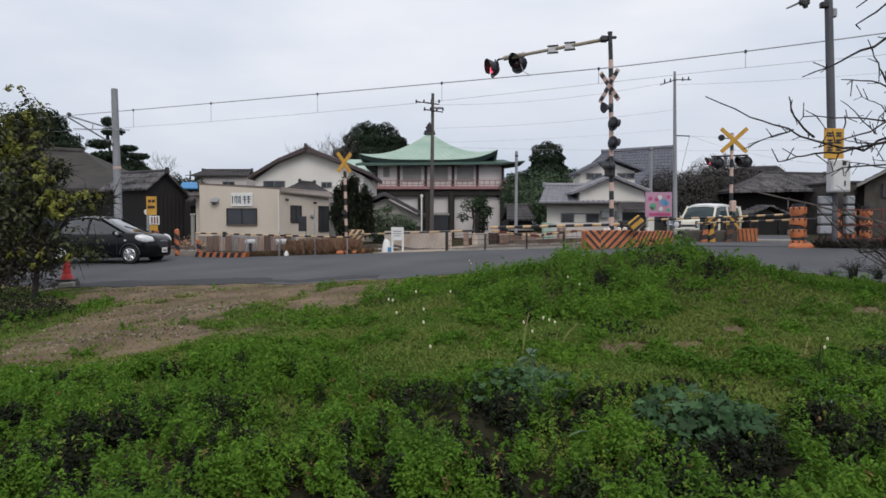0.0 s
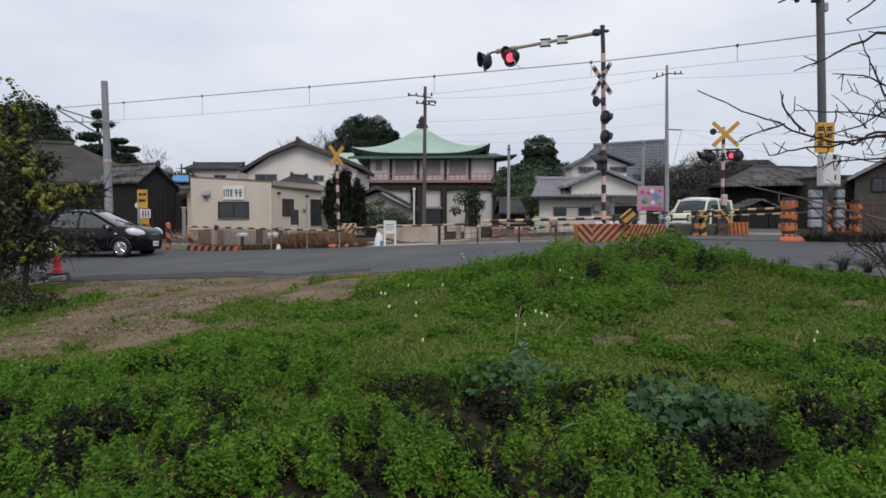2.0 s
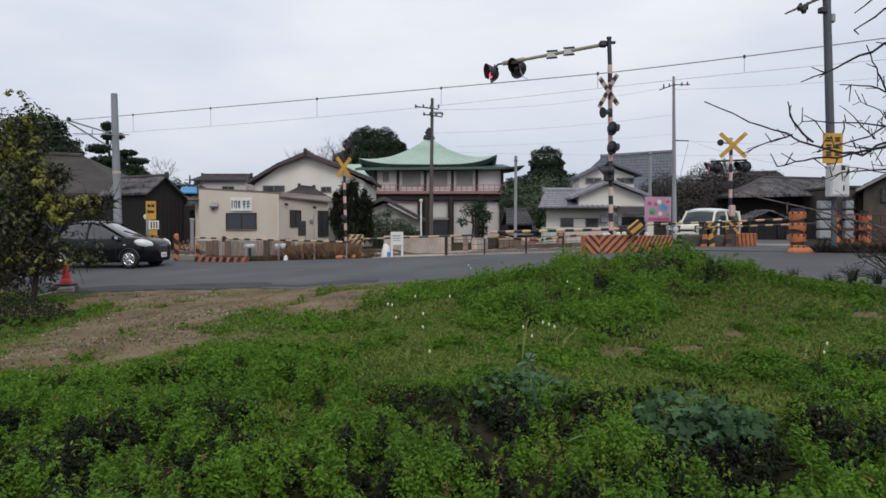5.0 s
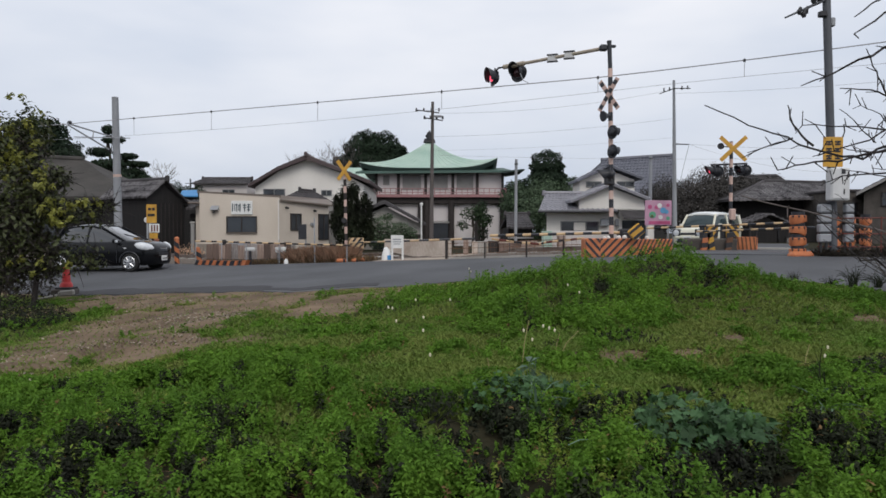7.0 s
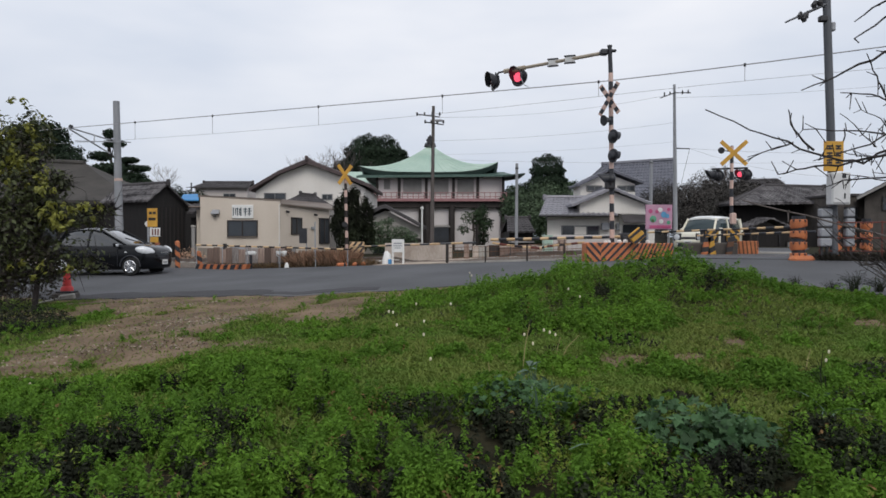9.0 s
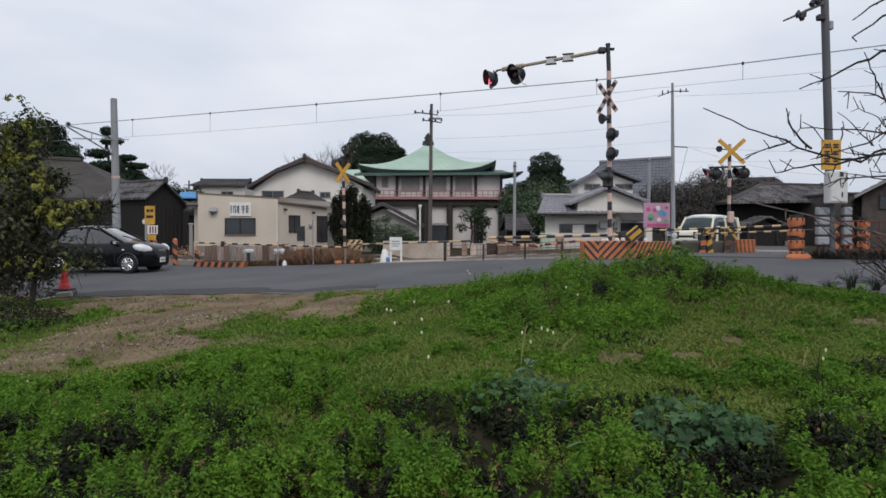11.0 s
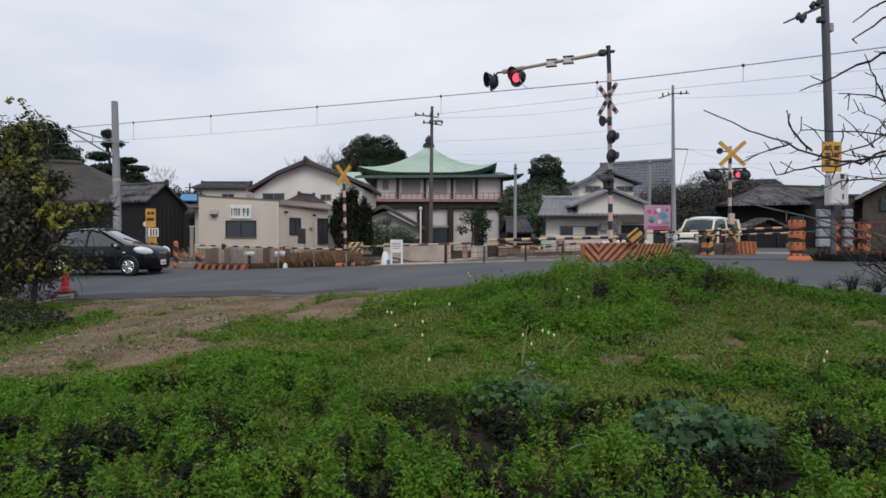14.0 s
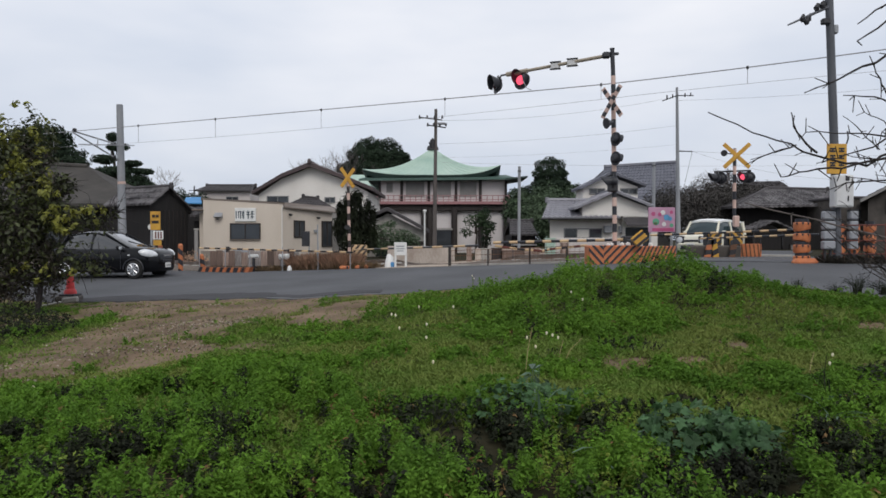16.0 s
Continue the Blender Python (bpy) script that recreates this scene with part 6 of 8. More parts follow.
def build_barriers():
    for a, b, r, k in (((-4.05, 31.4, 0.78), (1.05, 21.4, 1.06), 0.035, 14), ((1.5, 21.3, 1.15), (5.3, 19.6, 1.25), 0.042, 16),
                       ((7.4, 25, 1.40), (11.1, 22, 1.56), 0.035, 18), ((8.6, 23.4, 1.28), (10.75, 20.0, 1.40), 0.03, 16)):
        t = thing("crossing_gate", Matrix(), "lowered yellow and black striped barrier arm", "crossing barrier", "barrier arms")
        striped_bar(t, a, b, r, k, (CREAM_BAND, BLACK), "segment")
        for q in (0.15, 0.55, 0.92):
            p = Vector(a).lerp(Vector(b), q)
            if 1.5 < p.x < 5 or p.x > 8:
                part("hanging_rod", tube([p, p + Vector((0, 0, -0.5))], 0.012, 5), DARK, t)
    # slack guard rope below the middle arm
    t = thing("guard_rope", Matrix(), "sagging striped guard rope below the barrier arm", "rope")
    pts = [Vector(p) for p in ((1.55, 21.3, 1.05), (2.2, 21.0, 0.96), (2.9, 20.6, 0.90), (3.1, 20.5, 0.96), (3.6, 20.3, 1.02), (4.1, 20.0, 1.08))]
    i = 0
    for p, q in zip(pts, pts[1:]):
        for h in range(3):
            part("segment", tube([p.lerp(q, h / 3), p.lerp(q, (h + 1) / 3)], 0.035, 6), (CREAM_BAND, RAIL_RED, CREAM_BAND, BLACK)[i % 4], t)
            i += 1


def build_fences():
    # striped pipe rail beside the road
    t = thing("pipe_fence", Matrix(), "low fence with yellow and black pipe rail on thin posts", "fence")
    striped_bar(t, on_land(-14.4, -2.6, 0.86), on_land(-7.9, -2.6, 0.56), 0.028, 26, (CREAM_BAND, TIMBER), "rail")
    for s, h in ((-14.4, 0.86), (-13.2, 0.8), (-12.1, 0.75), (-10.7, 0.85), (-9.25, 0.95), (-8.0, 0.6)):
        part("post", tube([on_land(s, -2.6, -0.1), on_land(s, -2.6, h)], 0.017, 8), GALV, t)
    tall_post = thing("thin_post", Matrix(), "thin grey steel post behind the fence", "post")
    part("post", tube([on_land(-9.4, -2.4, -0.1), on_land(-9.4, -2.4, 1.55)], 0.02, 8), GALV, tall_post)
    # mirror or notice board behind the rail
    n = thing("notice_board", Matrix.Translation(on_land(-13.2, 2.6)), "dark notice board on a thin post", "sign")
    part("post", tube([(0, 0, 0), (0, 0, 0.9)], 0.03, 8), GALV, n)
    part("board", box((-0.12, -0.06, 1.19), (0.31, 0.06, 0.6), 0.01), BLACK, n)
    part("frame", box((-0.14, -0.02, 1.2), (0.34, 0.05, 0.64), 0.01), DARK, n)
    # striped kerb in front of it
    k = thing("striped_kerb", Matrix(), "row of orange and black striped kerb blocks", "kerb")
    for i in range(14):
        a, b = on_land(-14.15 + i * 0.155, -2.95), on_land(-14.15 + (i + 1) * 0.16, -2.95)
        sh = Shape()
        up = Vector((0.08, -0.03, 0.2))
        back = Vector((NX, NY, 0)) * 0.22
        sh.add([a, b, b + up, a + up, a + back, b + back, b + back + up, a + back + up], [(0, 1, 2, 3), (5, 4, 7, 6), (3, 2, 6, 7), (0, 3, 7, 4), (1, 5, 6, 2)])
        part("block", sh, ORANGE if i % 2 else BLACK, k)
    # orange and black bollards at the road bend
    for s, n, h, lean in ((-15.2, -2.7, 1.0, 0), (-16.5, -2.4, 0.95, 0), (-14.55, -2.2, 0.62, -10)):
        b = thing("striped_bollard", Matrix.Translation(on_land(s, n)) @ pose(0, 0, 0, 0, lean, 0), "orange and black striped bollard beside the road", "bollard", "striped bollards")
        part("core", tube([(0, 0, -0.05), (0, 0, h - 0.06)], 0.085, 18), BLACK, b)
        rows = [[(math.cos(a) * 0.089, math.sin(a) * 0.089, z) for a in np.linspace(-z * 17, math.pi * 0.95 - z * 17, 9)] for z in np.linspace(0, h - 0.07, 30)]
        part("stripe", Shape().sheet(rows), ORANGE, b, "orange spiral stripe")
        part("cap", tube([(0, 0, h - 0.06), (0, 0, h - 0.02), (0, 0, h + 0.02)], [0.09, 0.078, 0.03], 12), ORANGE, b)
    g = thing("gate_post", pose(-12.5, 35.0, 0.1), "pale weathered gate post beside the clinic", "post")
    part("post", box((0, 0, 0.8), (0.16, 0.16, 1.6), 0.03), WALL_GREY, g)
    part("cap", box((0, 0, 1.64), (0.22, 0.22, 0.1), 0.03), CONCRETE, g)
    # weathered plank fence behind the pipe rail
    pf = thing("plank_fence", Matrix(), "low fence of peeling weathered planks before the clinic", "fence")
    turn = math.degrees(math.atan2(TY, TX))
    for i in range(13):
        m = (PLANK_BROWN, PLANK_BROWN, PLANK_PINK, PLANK_BROWN, PLANK_PALE, PLANK_PINK, PLANK_PALE, PLANK_PALE, PLANK_PINK, PLANK_BROWN, PLANK_PINK, PLANK_PINK, PLANK_BROWN)[i]
        h = 0.74 + 0.04 * math.sin(i * 2.3)
        part("plank", box((0, 0, h / 2), (0.285, 0.03, h), 0.006), m, pf, "", Matrix.Translation(on_land(-14.2 + i * 0.29, -2.1)) @ pose(0, 0.012 * (i % 3), 0, 0, 0, turn))
        part("footboard", box((0, -0.05, 0.1), (0.285, 0.03, 0.2), 0.006), STAINED, pf, "", Matrix.Translation(on_land(-14.2 + i * 0.29, -2.1)) @ pose(0, 0, 0, 0, 0, turn))
    st = thing("marker_post", Matrix.Translation(on_land(-12.1, -2.4)), "short black marker post with a white cap", "post")
    part("post", tube([(0, 0, -0.05), (0, 0, 0.5)], 0.05, 10), BLACK, st)
    part("cap", box((0, 0, 0.56), (0.36, 0.12, 0.14), 0.04), WHITE, st, "white cap")
    for sx in (-10.98, -10.74):
        fp = thing("flower_pot", Matrix.Translation(on_land(sx, -2.3)), "white flower pot on a thin stake", "flower pot", "white flower pots on stakes")
        part("stake", tube([(0, 0, -0.05), (0, 0, 0.42)], 0.015, 6), GALV, fp)
        part("pot", tube([(0, 0, 0.40), (0, 0, 0.44), (0, 0, 0.56), (0, 0, 0.6)], [0.05, 0.085, 0.1, 0.08], 12), WHITE, fp)
    mk = thing("lane_marker", Matrix.Translation(on_land(-10.3, -2.75)), "small white lane marker beside the fence", "marker")
    part("marker", tube([(0, 0, 0), (0, 0, 0.12), (0, 0, 0.2)], [0.08, 0.07, 0.03], 10), WHITE, mk)
    # dark wire fence towards the block
    f = thing("wire_fence", Matrix(), "low wire fence with dark posts on a concrete kerb", "fence")
    for s, h in ((-4.45, 0.62), (-3.2, 0.5), (-1.9, 0.5), (-0.8, 0.5)):
        part("post", box((0, 0, h / 2), (0.09 if s < -4 else 0.045, 0.07, h), 0.01), TIMBER, f, "", Matrix.Translation(on_land(s, -2.6)))
    for h in (0.18, 0.34, 0.5):
        part("wire", tube([on_land(-4.45, -2.6, h), on_land(-0.3, -2.6, h)], 0.008, 5), RUST, f)
    for k in range(30):
        s0 = -4.38 + k * 0.136
        part("wire", tube([on_land(s0, -2.6, 0.06), on_land(s0, -2.6, 0.5)], 0.004, 4), RUST, f)
    a, b = on_land(-4.4, -2.62, 0.0), on_land(-0.2, -2.62, 0.0)
    kb = Shape()
    back = Vector((NX, NY, 0)) * 0.25
    lift = Vector((0, 0, 0.07))
    kb.add([a, b, b + lift, a + lift, a + back, b + back, b + back + lift, a + back + lift],
           [(0, 1, 2, 3), (5, 4, 7, 6), (3, 2, 6, 7), (0, 3, 7, 4), (1, 5, 6, 2)])
    structure("kerb_wall", kb, CONCRETE, "low stained concrete kerb under the wire fence", "kerb")
    # white board on two legs by the footpath
    w = thing("white_board_sign", Matrix.Translation(on_land(-6.3, -2.3)) @ pose(0, 0, 0, 0, 0, -6), "white notice board on two white legs", "sign")
    for x in (-0.17, 0.17):
        part("leg", box((x, 0, 0.4), (0.06, 0.06, 0.84), 0.008), WHITE, w)
    part("board", box((0, -0.03, 0.62), (0.40, 0.05, 0.42), 0.01), WHITE, w)
    part("writing", Shape().box((0, -0.06, 0.70), (0.26, 0.01, 0.035)).box((0, -0.06, 0.62), (0.28, 0.01, 0.025)).box((0, -0.06, 0.55), (0.22, 0.01, 0.025)), CABINET, w)
    # white shape of unknown kind, given a plain drum's form
    d = thing("white_shape", Matrix.Translation(on_land(-6.75, -2.2)), "small unidentified white shape with a blue foot, built as a drum", "drum")
    part("drum", tube([(0, 0, 0.0), (0, 0, 0.22), (0.0, 0, 0.34), (-0.04, 0, 0.46)], [0.16, 0.15, 0.12, 0.05], 12), WHITE, d)
    part("foot", box((0.1, -0.12, 0.1), (0.12, 0.1, 0.2), 0.02), BLUE, d)
    # walls and beds beyond the rails
    for s0, s1, n, h, m, label in ((-19.5, -15.0, 4.2, 0.62, WALL_GREY, "stained low concrete wall before the clinic"), (-10.4, -7.3, 4.4, 0.8, TAN_WALL, "stained pale low wall beside the footpath"),
                                   (-6.4, -3.3, 4.6, 0.55, TAN_WALL, "stained pinkish low garden wall"), (-3.3, 0.3, 4.6, 0.85, WALL_PINK, "pale plastered garden wall")):
        a, b = on_land(s0, n), on_land(s1, n)
        ang = math.degrees(math.atan2((b - a).y, (b - a).x))
        ln = (b - a).length
        structure("garden_wall", box((ln / 2, 0.1, h / 2 - 0.1), (ln, 0.2, h + 0.2), 0.02), m, label, "wall", Matrix.Translation(a) @ pose(0, 0, 0, 0, 0, ang))
    for s, n, c, sz, m in ((-2.9, 3.4, "teal plastic bin", (0.36, 0.36, 0.8), COPPER), (-4.1, 2.9, "brown clay planter", (1.0, 0.4, 0.4), PLANK_BROWN), (-4.85, 2.9, "dark wooden planter", (0.4, 0.4, 0.5), TIMBER), (-5.3, 2.9, "pale garden bench", (0.34, 0.4, 0.5), CONCRETE), (-5.95, 2.8, "rusty gas bottle", (0.2, 0.2, 0.6), PLANK_PINK), (-2.3, 3.2, "pinkish stone block", (0.3, 0.3, 0.6), PLANK_PINK), (-3.5, 3.0, "stained wooden crate", (0.6, 0.4, 0.45), PLANK_PINK),
                           (-4.6, 3.5, "pale stone trough", (0.9, 0.5, 0.4), CONCRETE), (-16.9, 3.4, "white flower pots", (0.22, 0.22, 0.3), WHITE),
                           (-16.3, 3.4, "white flower pots", (0.22, 0.22, 0.3), WHITE), (-18.2, 3.3, "dark iron pump", (0.16, 0.16, 0.8), DARK), (-17.6, 3.5, "grey steel cabinet", (0.7, 0.3, 0.7), CABINET)):
        b = thing(c.replace(" ", "_"), Matrix.Translation(on_land(s, n)), c + " beside the railway", c.split()[-1])
        part("body", box((0, 0, sz[2] / 2), sz, 0.04), m, b)
        part("rim", box((0, 0, sz[2] + 0.012), (sz[0] * 1.06, sz[1] * 1.06, 0.05), 0.015), m, b)


def drum_stack(x, y, z, tiers, r=0.3, tier=0.3, seed=0):
    """Stacked orange cushion drums with black arrow marks."""
    rr = random.Random(seed)
    t = thing("cushion_drum", pose(x, y, z), "stacked faded orange cushion drum with black marks", "crash cushion", "cushion drums")
    for k in range(tiers):
        z0 = k * tier
        part("drum", tube([(rr.uniform(-.03, .03), 0, z0), (0, 0, z0 + 0.03), (0, 0, z0 + tier * 0.62), (0, 0, z0 + tier * 0.7)], [r * 0.92, r, r, r * 0.9], 14), ORANGE, t)
        part("gap_ring", tube([(0, 0, z0 + tier * 0.68), (0, 0, z0 + tier * 1.01)], r * 0.8, 12), BLACK, t)
        for j in range(4):
            a = radians(-150 + j * 40)
            part("arrow", Shape().prism([(-0.032, 0.07), (0.0, 0.0), (0.032, 0.07)], 0.012, Matrix.Translation((math.cos(a) * (r + 0.006), math.sin(a) * (r + 0.006), z0 + tier * 0.42)) @ pose(0, 0, 0, 0, 0, math.degrees(a) + 90)), BLACK, t)
    return t


def build_right_fence():
    drum_stack(8.98, 17.5, 0.645, 4, 0.2, 0.28, 3)
    foot = thing("kerb_stone", pose(8.78, 17.3, 0.62), "rounded orange kerb stone", "kerb stone", "orange kerb stones")
    part("stone", box((0.18, 0, 0.06), (0.6, 0.3, 0.2), 0.08), ORANGE, foot)
    for x, y, sd in ((9.78, 17.25, 5), (10.25, 17.45, 8), (10.72, 17.55, 9)):
        drum_stack(x, y, 0.645, 4, 0.14, 0.265, sd)
    f = thing("guard_fence", Matrix(), "rusty red tubular guard fence with grey panels", "fence")
    for z in (0.90, 1.22, 1.60):
        part("rail", tube([(9.35, 17.28, z), (13.6, 15.4, z)], 0.015, 8), RAIL_RED, f)
    for x in (9.4, 10.6, 11.8, 13.0):
        part("post", tube([(x, 17.28 - (x - 9.35) * 0.442, 0.4), (x, 17.28 - (x - 9.35) * 0.442, 1.64)], 0.02, 8), RAIL_RED, f)
    for x, y in ((9.45, 17.15), (10.02, 17.1)):
        c = thing("grey_cabinet", pose(x, y, 0.47) @ Matrix.Scale(1.106, 4), "grey steel relay cabinet in four tiers", "cabinet", "relay cabinets")
        for k in range(4):
            part("tier", box((0, 0, 0.58 + k * 0.22), (0.27 if x < 9.7 else 0.19, 0.16, 0.185), 0.025), CABINET, c)
            part("joint", box((0, 0.0, 0.69 + k * 0.22), (0.2, 0.1, 0.05)), DARK, c)
        for lx in (-0.06, 0.06):
            part("leg", box((lx, 0.02, 0.2), (0.05, 0.05, 0.56), 0.008), DARK, c)


def build_poles():
    # steel power pole by the field, with yellow sign and meter box
    t = thing("power_pole", pose(9.73, 17.2, 0.444) @ Matrix.Scale(1.075, 4), "dark steel power pole with yellow warning sign and grey box", "utility pole")
    part("pole", tube([(0.02, 0, -0.3), (-0.25, 0, 6.1), (-0.36, 0, 9.0)], [0.096, 0.086, 0.076], 14), STEEL_POLE, t)
    sg = part("sign", box((-0.15, -0.17, 2.58), (0.45, 0.03, 0.68), 0.008), YELLOW, t, "yellow warning sign")
    for cx in (-0.25, -0.05):
        for cz in (2.78, 2.62, 2.46):
            ink = Shape().box((cx, -0.19, cz + 0.03), (0.13, 0.008, 0.04)).box((cx, -0.19, cz - 0.03), (0.12, 0.008, 0.04)).box((cx, -0.191, cz), (0.03, 0.008, 0.1))
            part("character", ink, DARK, sg)
    bx = part("box", box((-0.05, -0.2, 1.84), (0.43, 0.24, 0.73), 0.02), BOX_GREY, t, "light grey meter box")
    part("lid", box((-0.05, -0.33, 1.84), (0.38, 0.02, 0.65), 0.008), BOX_GREY, bx)
    part("lock", box((0.0, -0.345, 2.12), (0.09, 0.02, 0.1), 0.01), DARK, bx)
    part("lock", box((0.02, -0.345, 1.67), (0.03, 0.02, 0.12), 0.005), DARK, bx)
    arm = part("arm", tube([(-0.3, -0.05, 6.05), (-0.75, -0.05, 5.85), (-1.22, -0.05, 5.64)], [0.035, 0.03, 0.018], 8), STEEL_POLE, t)
    for x, z, r in ((-0.88, 5.8, 0.06), (-0.78, 5.74, 0.07), (-0.72, 5.82, 0.05), (-0.55, 6.05, 0.07), (-0.42, 6.1, 0.08)):
        part("insulator", tube([(x, -0.05, z - 0.09), (x - 0.02, -0.05, z - 0.02), (x + 0.02, -0.05, z + 0.08)], [r * 0.6, r, r * 0.5], 8), DARK, arm)
    part("cross_arm", tube([(-0.75, 0, 6.28), (0.1, 0, 6.34)], 0.04, 8), STEEL_POLE, t)
    part("clamp", box((-0.36, -0.05, 5.72), (0.18, 0.14, 0.13), 0.02), DARK, t)
    part("clamp", box((-0.12, -0.02, 5.55), (0.1, 0.12, 0.2), 0.02), CABINET, t)
    part("fork", tube([(0.1, -0.1, 2.9), (0.15, -0.1, 3.05), (0.13, -0.1, 3.22)], 0.016, 6), DARK, t)
    # catenary mast
    c = thing("catenary_mast", pose(-15.3, 33, 0.0), "round concrete catenary mast with bracket arm", "utility pole")
    part("mast", tube([(0.03, 0, -0.2), (-0.09, 0, 7.62)], [0.20, 0.145], 16), POLE, c)
    part("band", tube([(-0.02, 0, 3.86), (-0.025, 0, 3.98)], 0.182, 16), PALE, c, "faded pink band")
    part("bracket_tube", tube([(-0.08, 0, 5.7), (-1.0, -2.5, 6.0)], 0.035, 8), GALV, c)
    part("bracket_stay", tube([(-0.05, 0, 4.95), (-1.0, -2.5, 5.94)], 0.035, 8), GALV, c)
    part("bracket_link", tube([(-0.5, -1.25, 5.84), (-0.52, -1.3, 5.44)], 0.025, 8), GALV, c)
    part("steady_arm", tube([(0.5, 0.2, 5.72), (-0.9, -2.2, 5.45)], 0.022, 8), GALV, c)
    for p in ((-0.97, -2.4, 6.05), (-0.2, -0.3, 5.73), (-0.2, -0.35, 5.1)):
        part("insulator", tube([(p[0] - 0.08, p[1], p[2] - 0.05), (p[0], p[1], p[2]), (p[0] + 0.08, p[1], p[2] + 0.03)], [0.05, 0.1, 0.05], 8), DARK, c)
    # brown telephone pole before the temple
    u = thing("telephone_pole", pose(-0.42, 30, 0.2), "brown telephone pole with cross arms and insulators", "utility pole")
    part("pole", tube([(-0.02, 0, -0.3), (0.05, 0, 6.65)], [0.10, 0.065], 12), WOOD_POLE, u)
    for z, x0, x1 in ((6.25, -0.65, 0.32), (5.92, -0.3, 0.48)):
        part("cross_arm", tube([(x0, -0.3, z), (x1, 0.1, z - 0.05)], 0.025, 6), DARK, u)
        for x in np.linspace(x0, x1, 4):
            part("insulator", tube([(x, -0.1, z - 0.02), (x, -0.1, z + 0.12)], [0.045, 0.03], 8), DARK, u)
    # added dark can for an unclear dark cluster, not a known fitting
    part("dark_can", tube([(-0.1, -0.1, 5.0), (-0.1, -0.1, 5.32)], 0.10, 12), DARK, u)
    part("street_lamp", box((0.28, -0.2, 6.0), (0.35, 0.14, 0.09), 0.03), CABINET, u)
    # grey poles across the railway
    for x, y, h, r, label in ((3.42, 32, 4.4, 0.065, "plain grey concrete pole beside the railway"), (12.0, 40, 5.5, 0.09, "slim grey pole behind the billboard")):
        g = thing("concrete_pole", pose(x, y, 0.2), label, "utility pole")
        part("pole", tube([(0, 0, -0.3), (0.02, 0, h)], [r * 1.15, r], 12), POLE, g)
        part("clamp", tube([(0.02, 0, h - 0.25), (0.02, 0, h - 0.19)], r * 1.25, 12), DARK, g)
    g = thing("power_pole", pose(10.4, 31, 0.4), "tall grey concrete power pole with cross arms", "utility pole")
    part("pole", tube([(0.03, 0, -0.3), (-0.08, 0, 7.6)], [0.115, 0.055], 14), POLE, g)
    part("cross_arm", tube([(-0.75, -0.1, 6.98), (-0.1, -0.1, 7.22), (0.62, -0.1, 7.22)], 0.022, 6), DARK, g)
    for x in (-0.55, -0.3, 0.25, 0.5):
        part("insulator", tube([(x, -0.1, 7.14 + x * 0.1), (x, -0.1, 7.30 + x * 0.1)], [0.038, 0.026], 8), DARK, g)
    part("side_arm", tube([(-0.05, 0, 4.78), (0.62, 0, 4.76)], 0.025, 6), DARK, g)
    part("stay", tube([(0.62, 0, 4.76), (0.25, 0.2, 2.9)], 0.008, 5), DARK, g)
    wp = thing("white_post", pose(-1.14, 40, 0.3), "thin white post with a round top in the garden", "post")
    part("post", tube([(0, 0, -0.1), (0, 0, 2.5)], 0.045, 10), WHITE, wp)
    part("top", tube([(0, 0, 2.48), (0, 0, 2.54), (0, 0, 2.62), (0, 0, 2.66)], [0.06, 0.1, 0.1, 0.04], 10), WHITE, wp)
    # far small poles over the roofs
    for x, y, h in ((-22.3, 62, 5.9), (-15.6, 62, 5.8), (-12.0, 60, 6.6), (22.5, 56, 6.0)):
        s = thing("far_pole", pose(x, y, 0.1), "thin far utility pole over the roofs", "utility pole")
        part("pole", tube([(0, 0, 0), (0, 0, h)], 0.07, 8), STEEL_POLE, s)
        part("cross_arm", box((0, 0, h - 0.4), (0.9, 0.06, 0.06)), STEEL_POLE, s)


def wire(name, a, b, sag, r, label, group="overhead wires", k=16):
    a, b = Vector(a), Vector(b)
    pts = [a.lerp(b, i / k) - Vector((0, 0, sag * 4 * (i / k) * (1 - i / k))) for i in range(k + 1)]
    ob = new(name, tube(pts, r * 0.72, 5).mesh(name, CABLE))
    return tagged(ob, label, "cable", group)


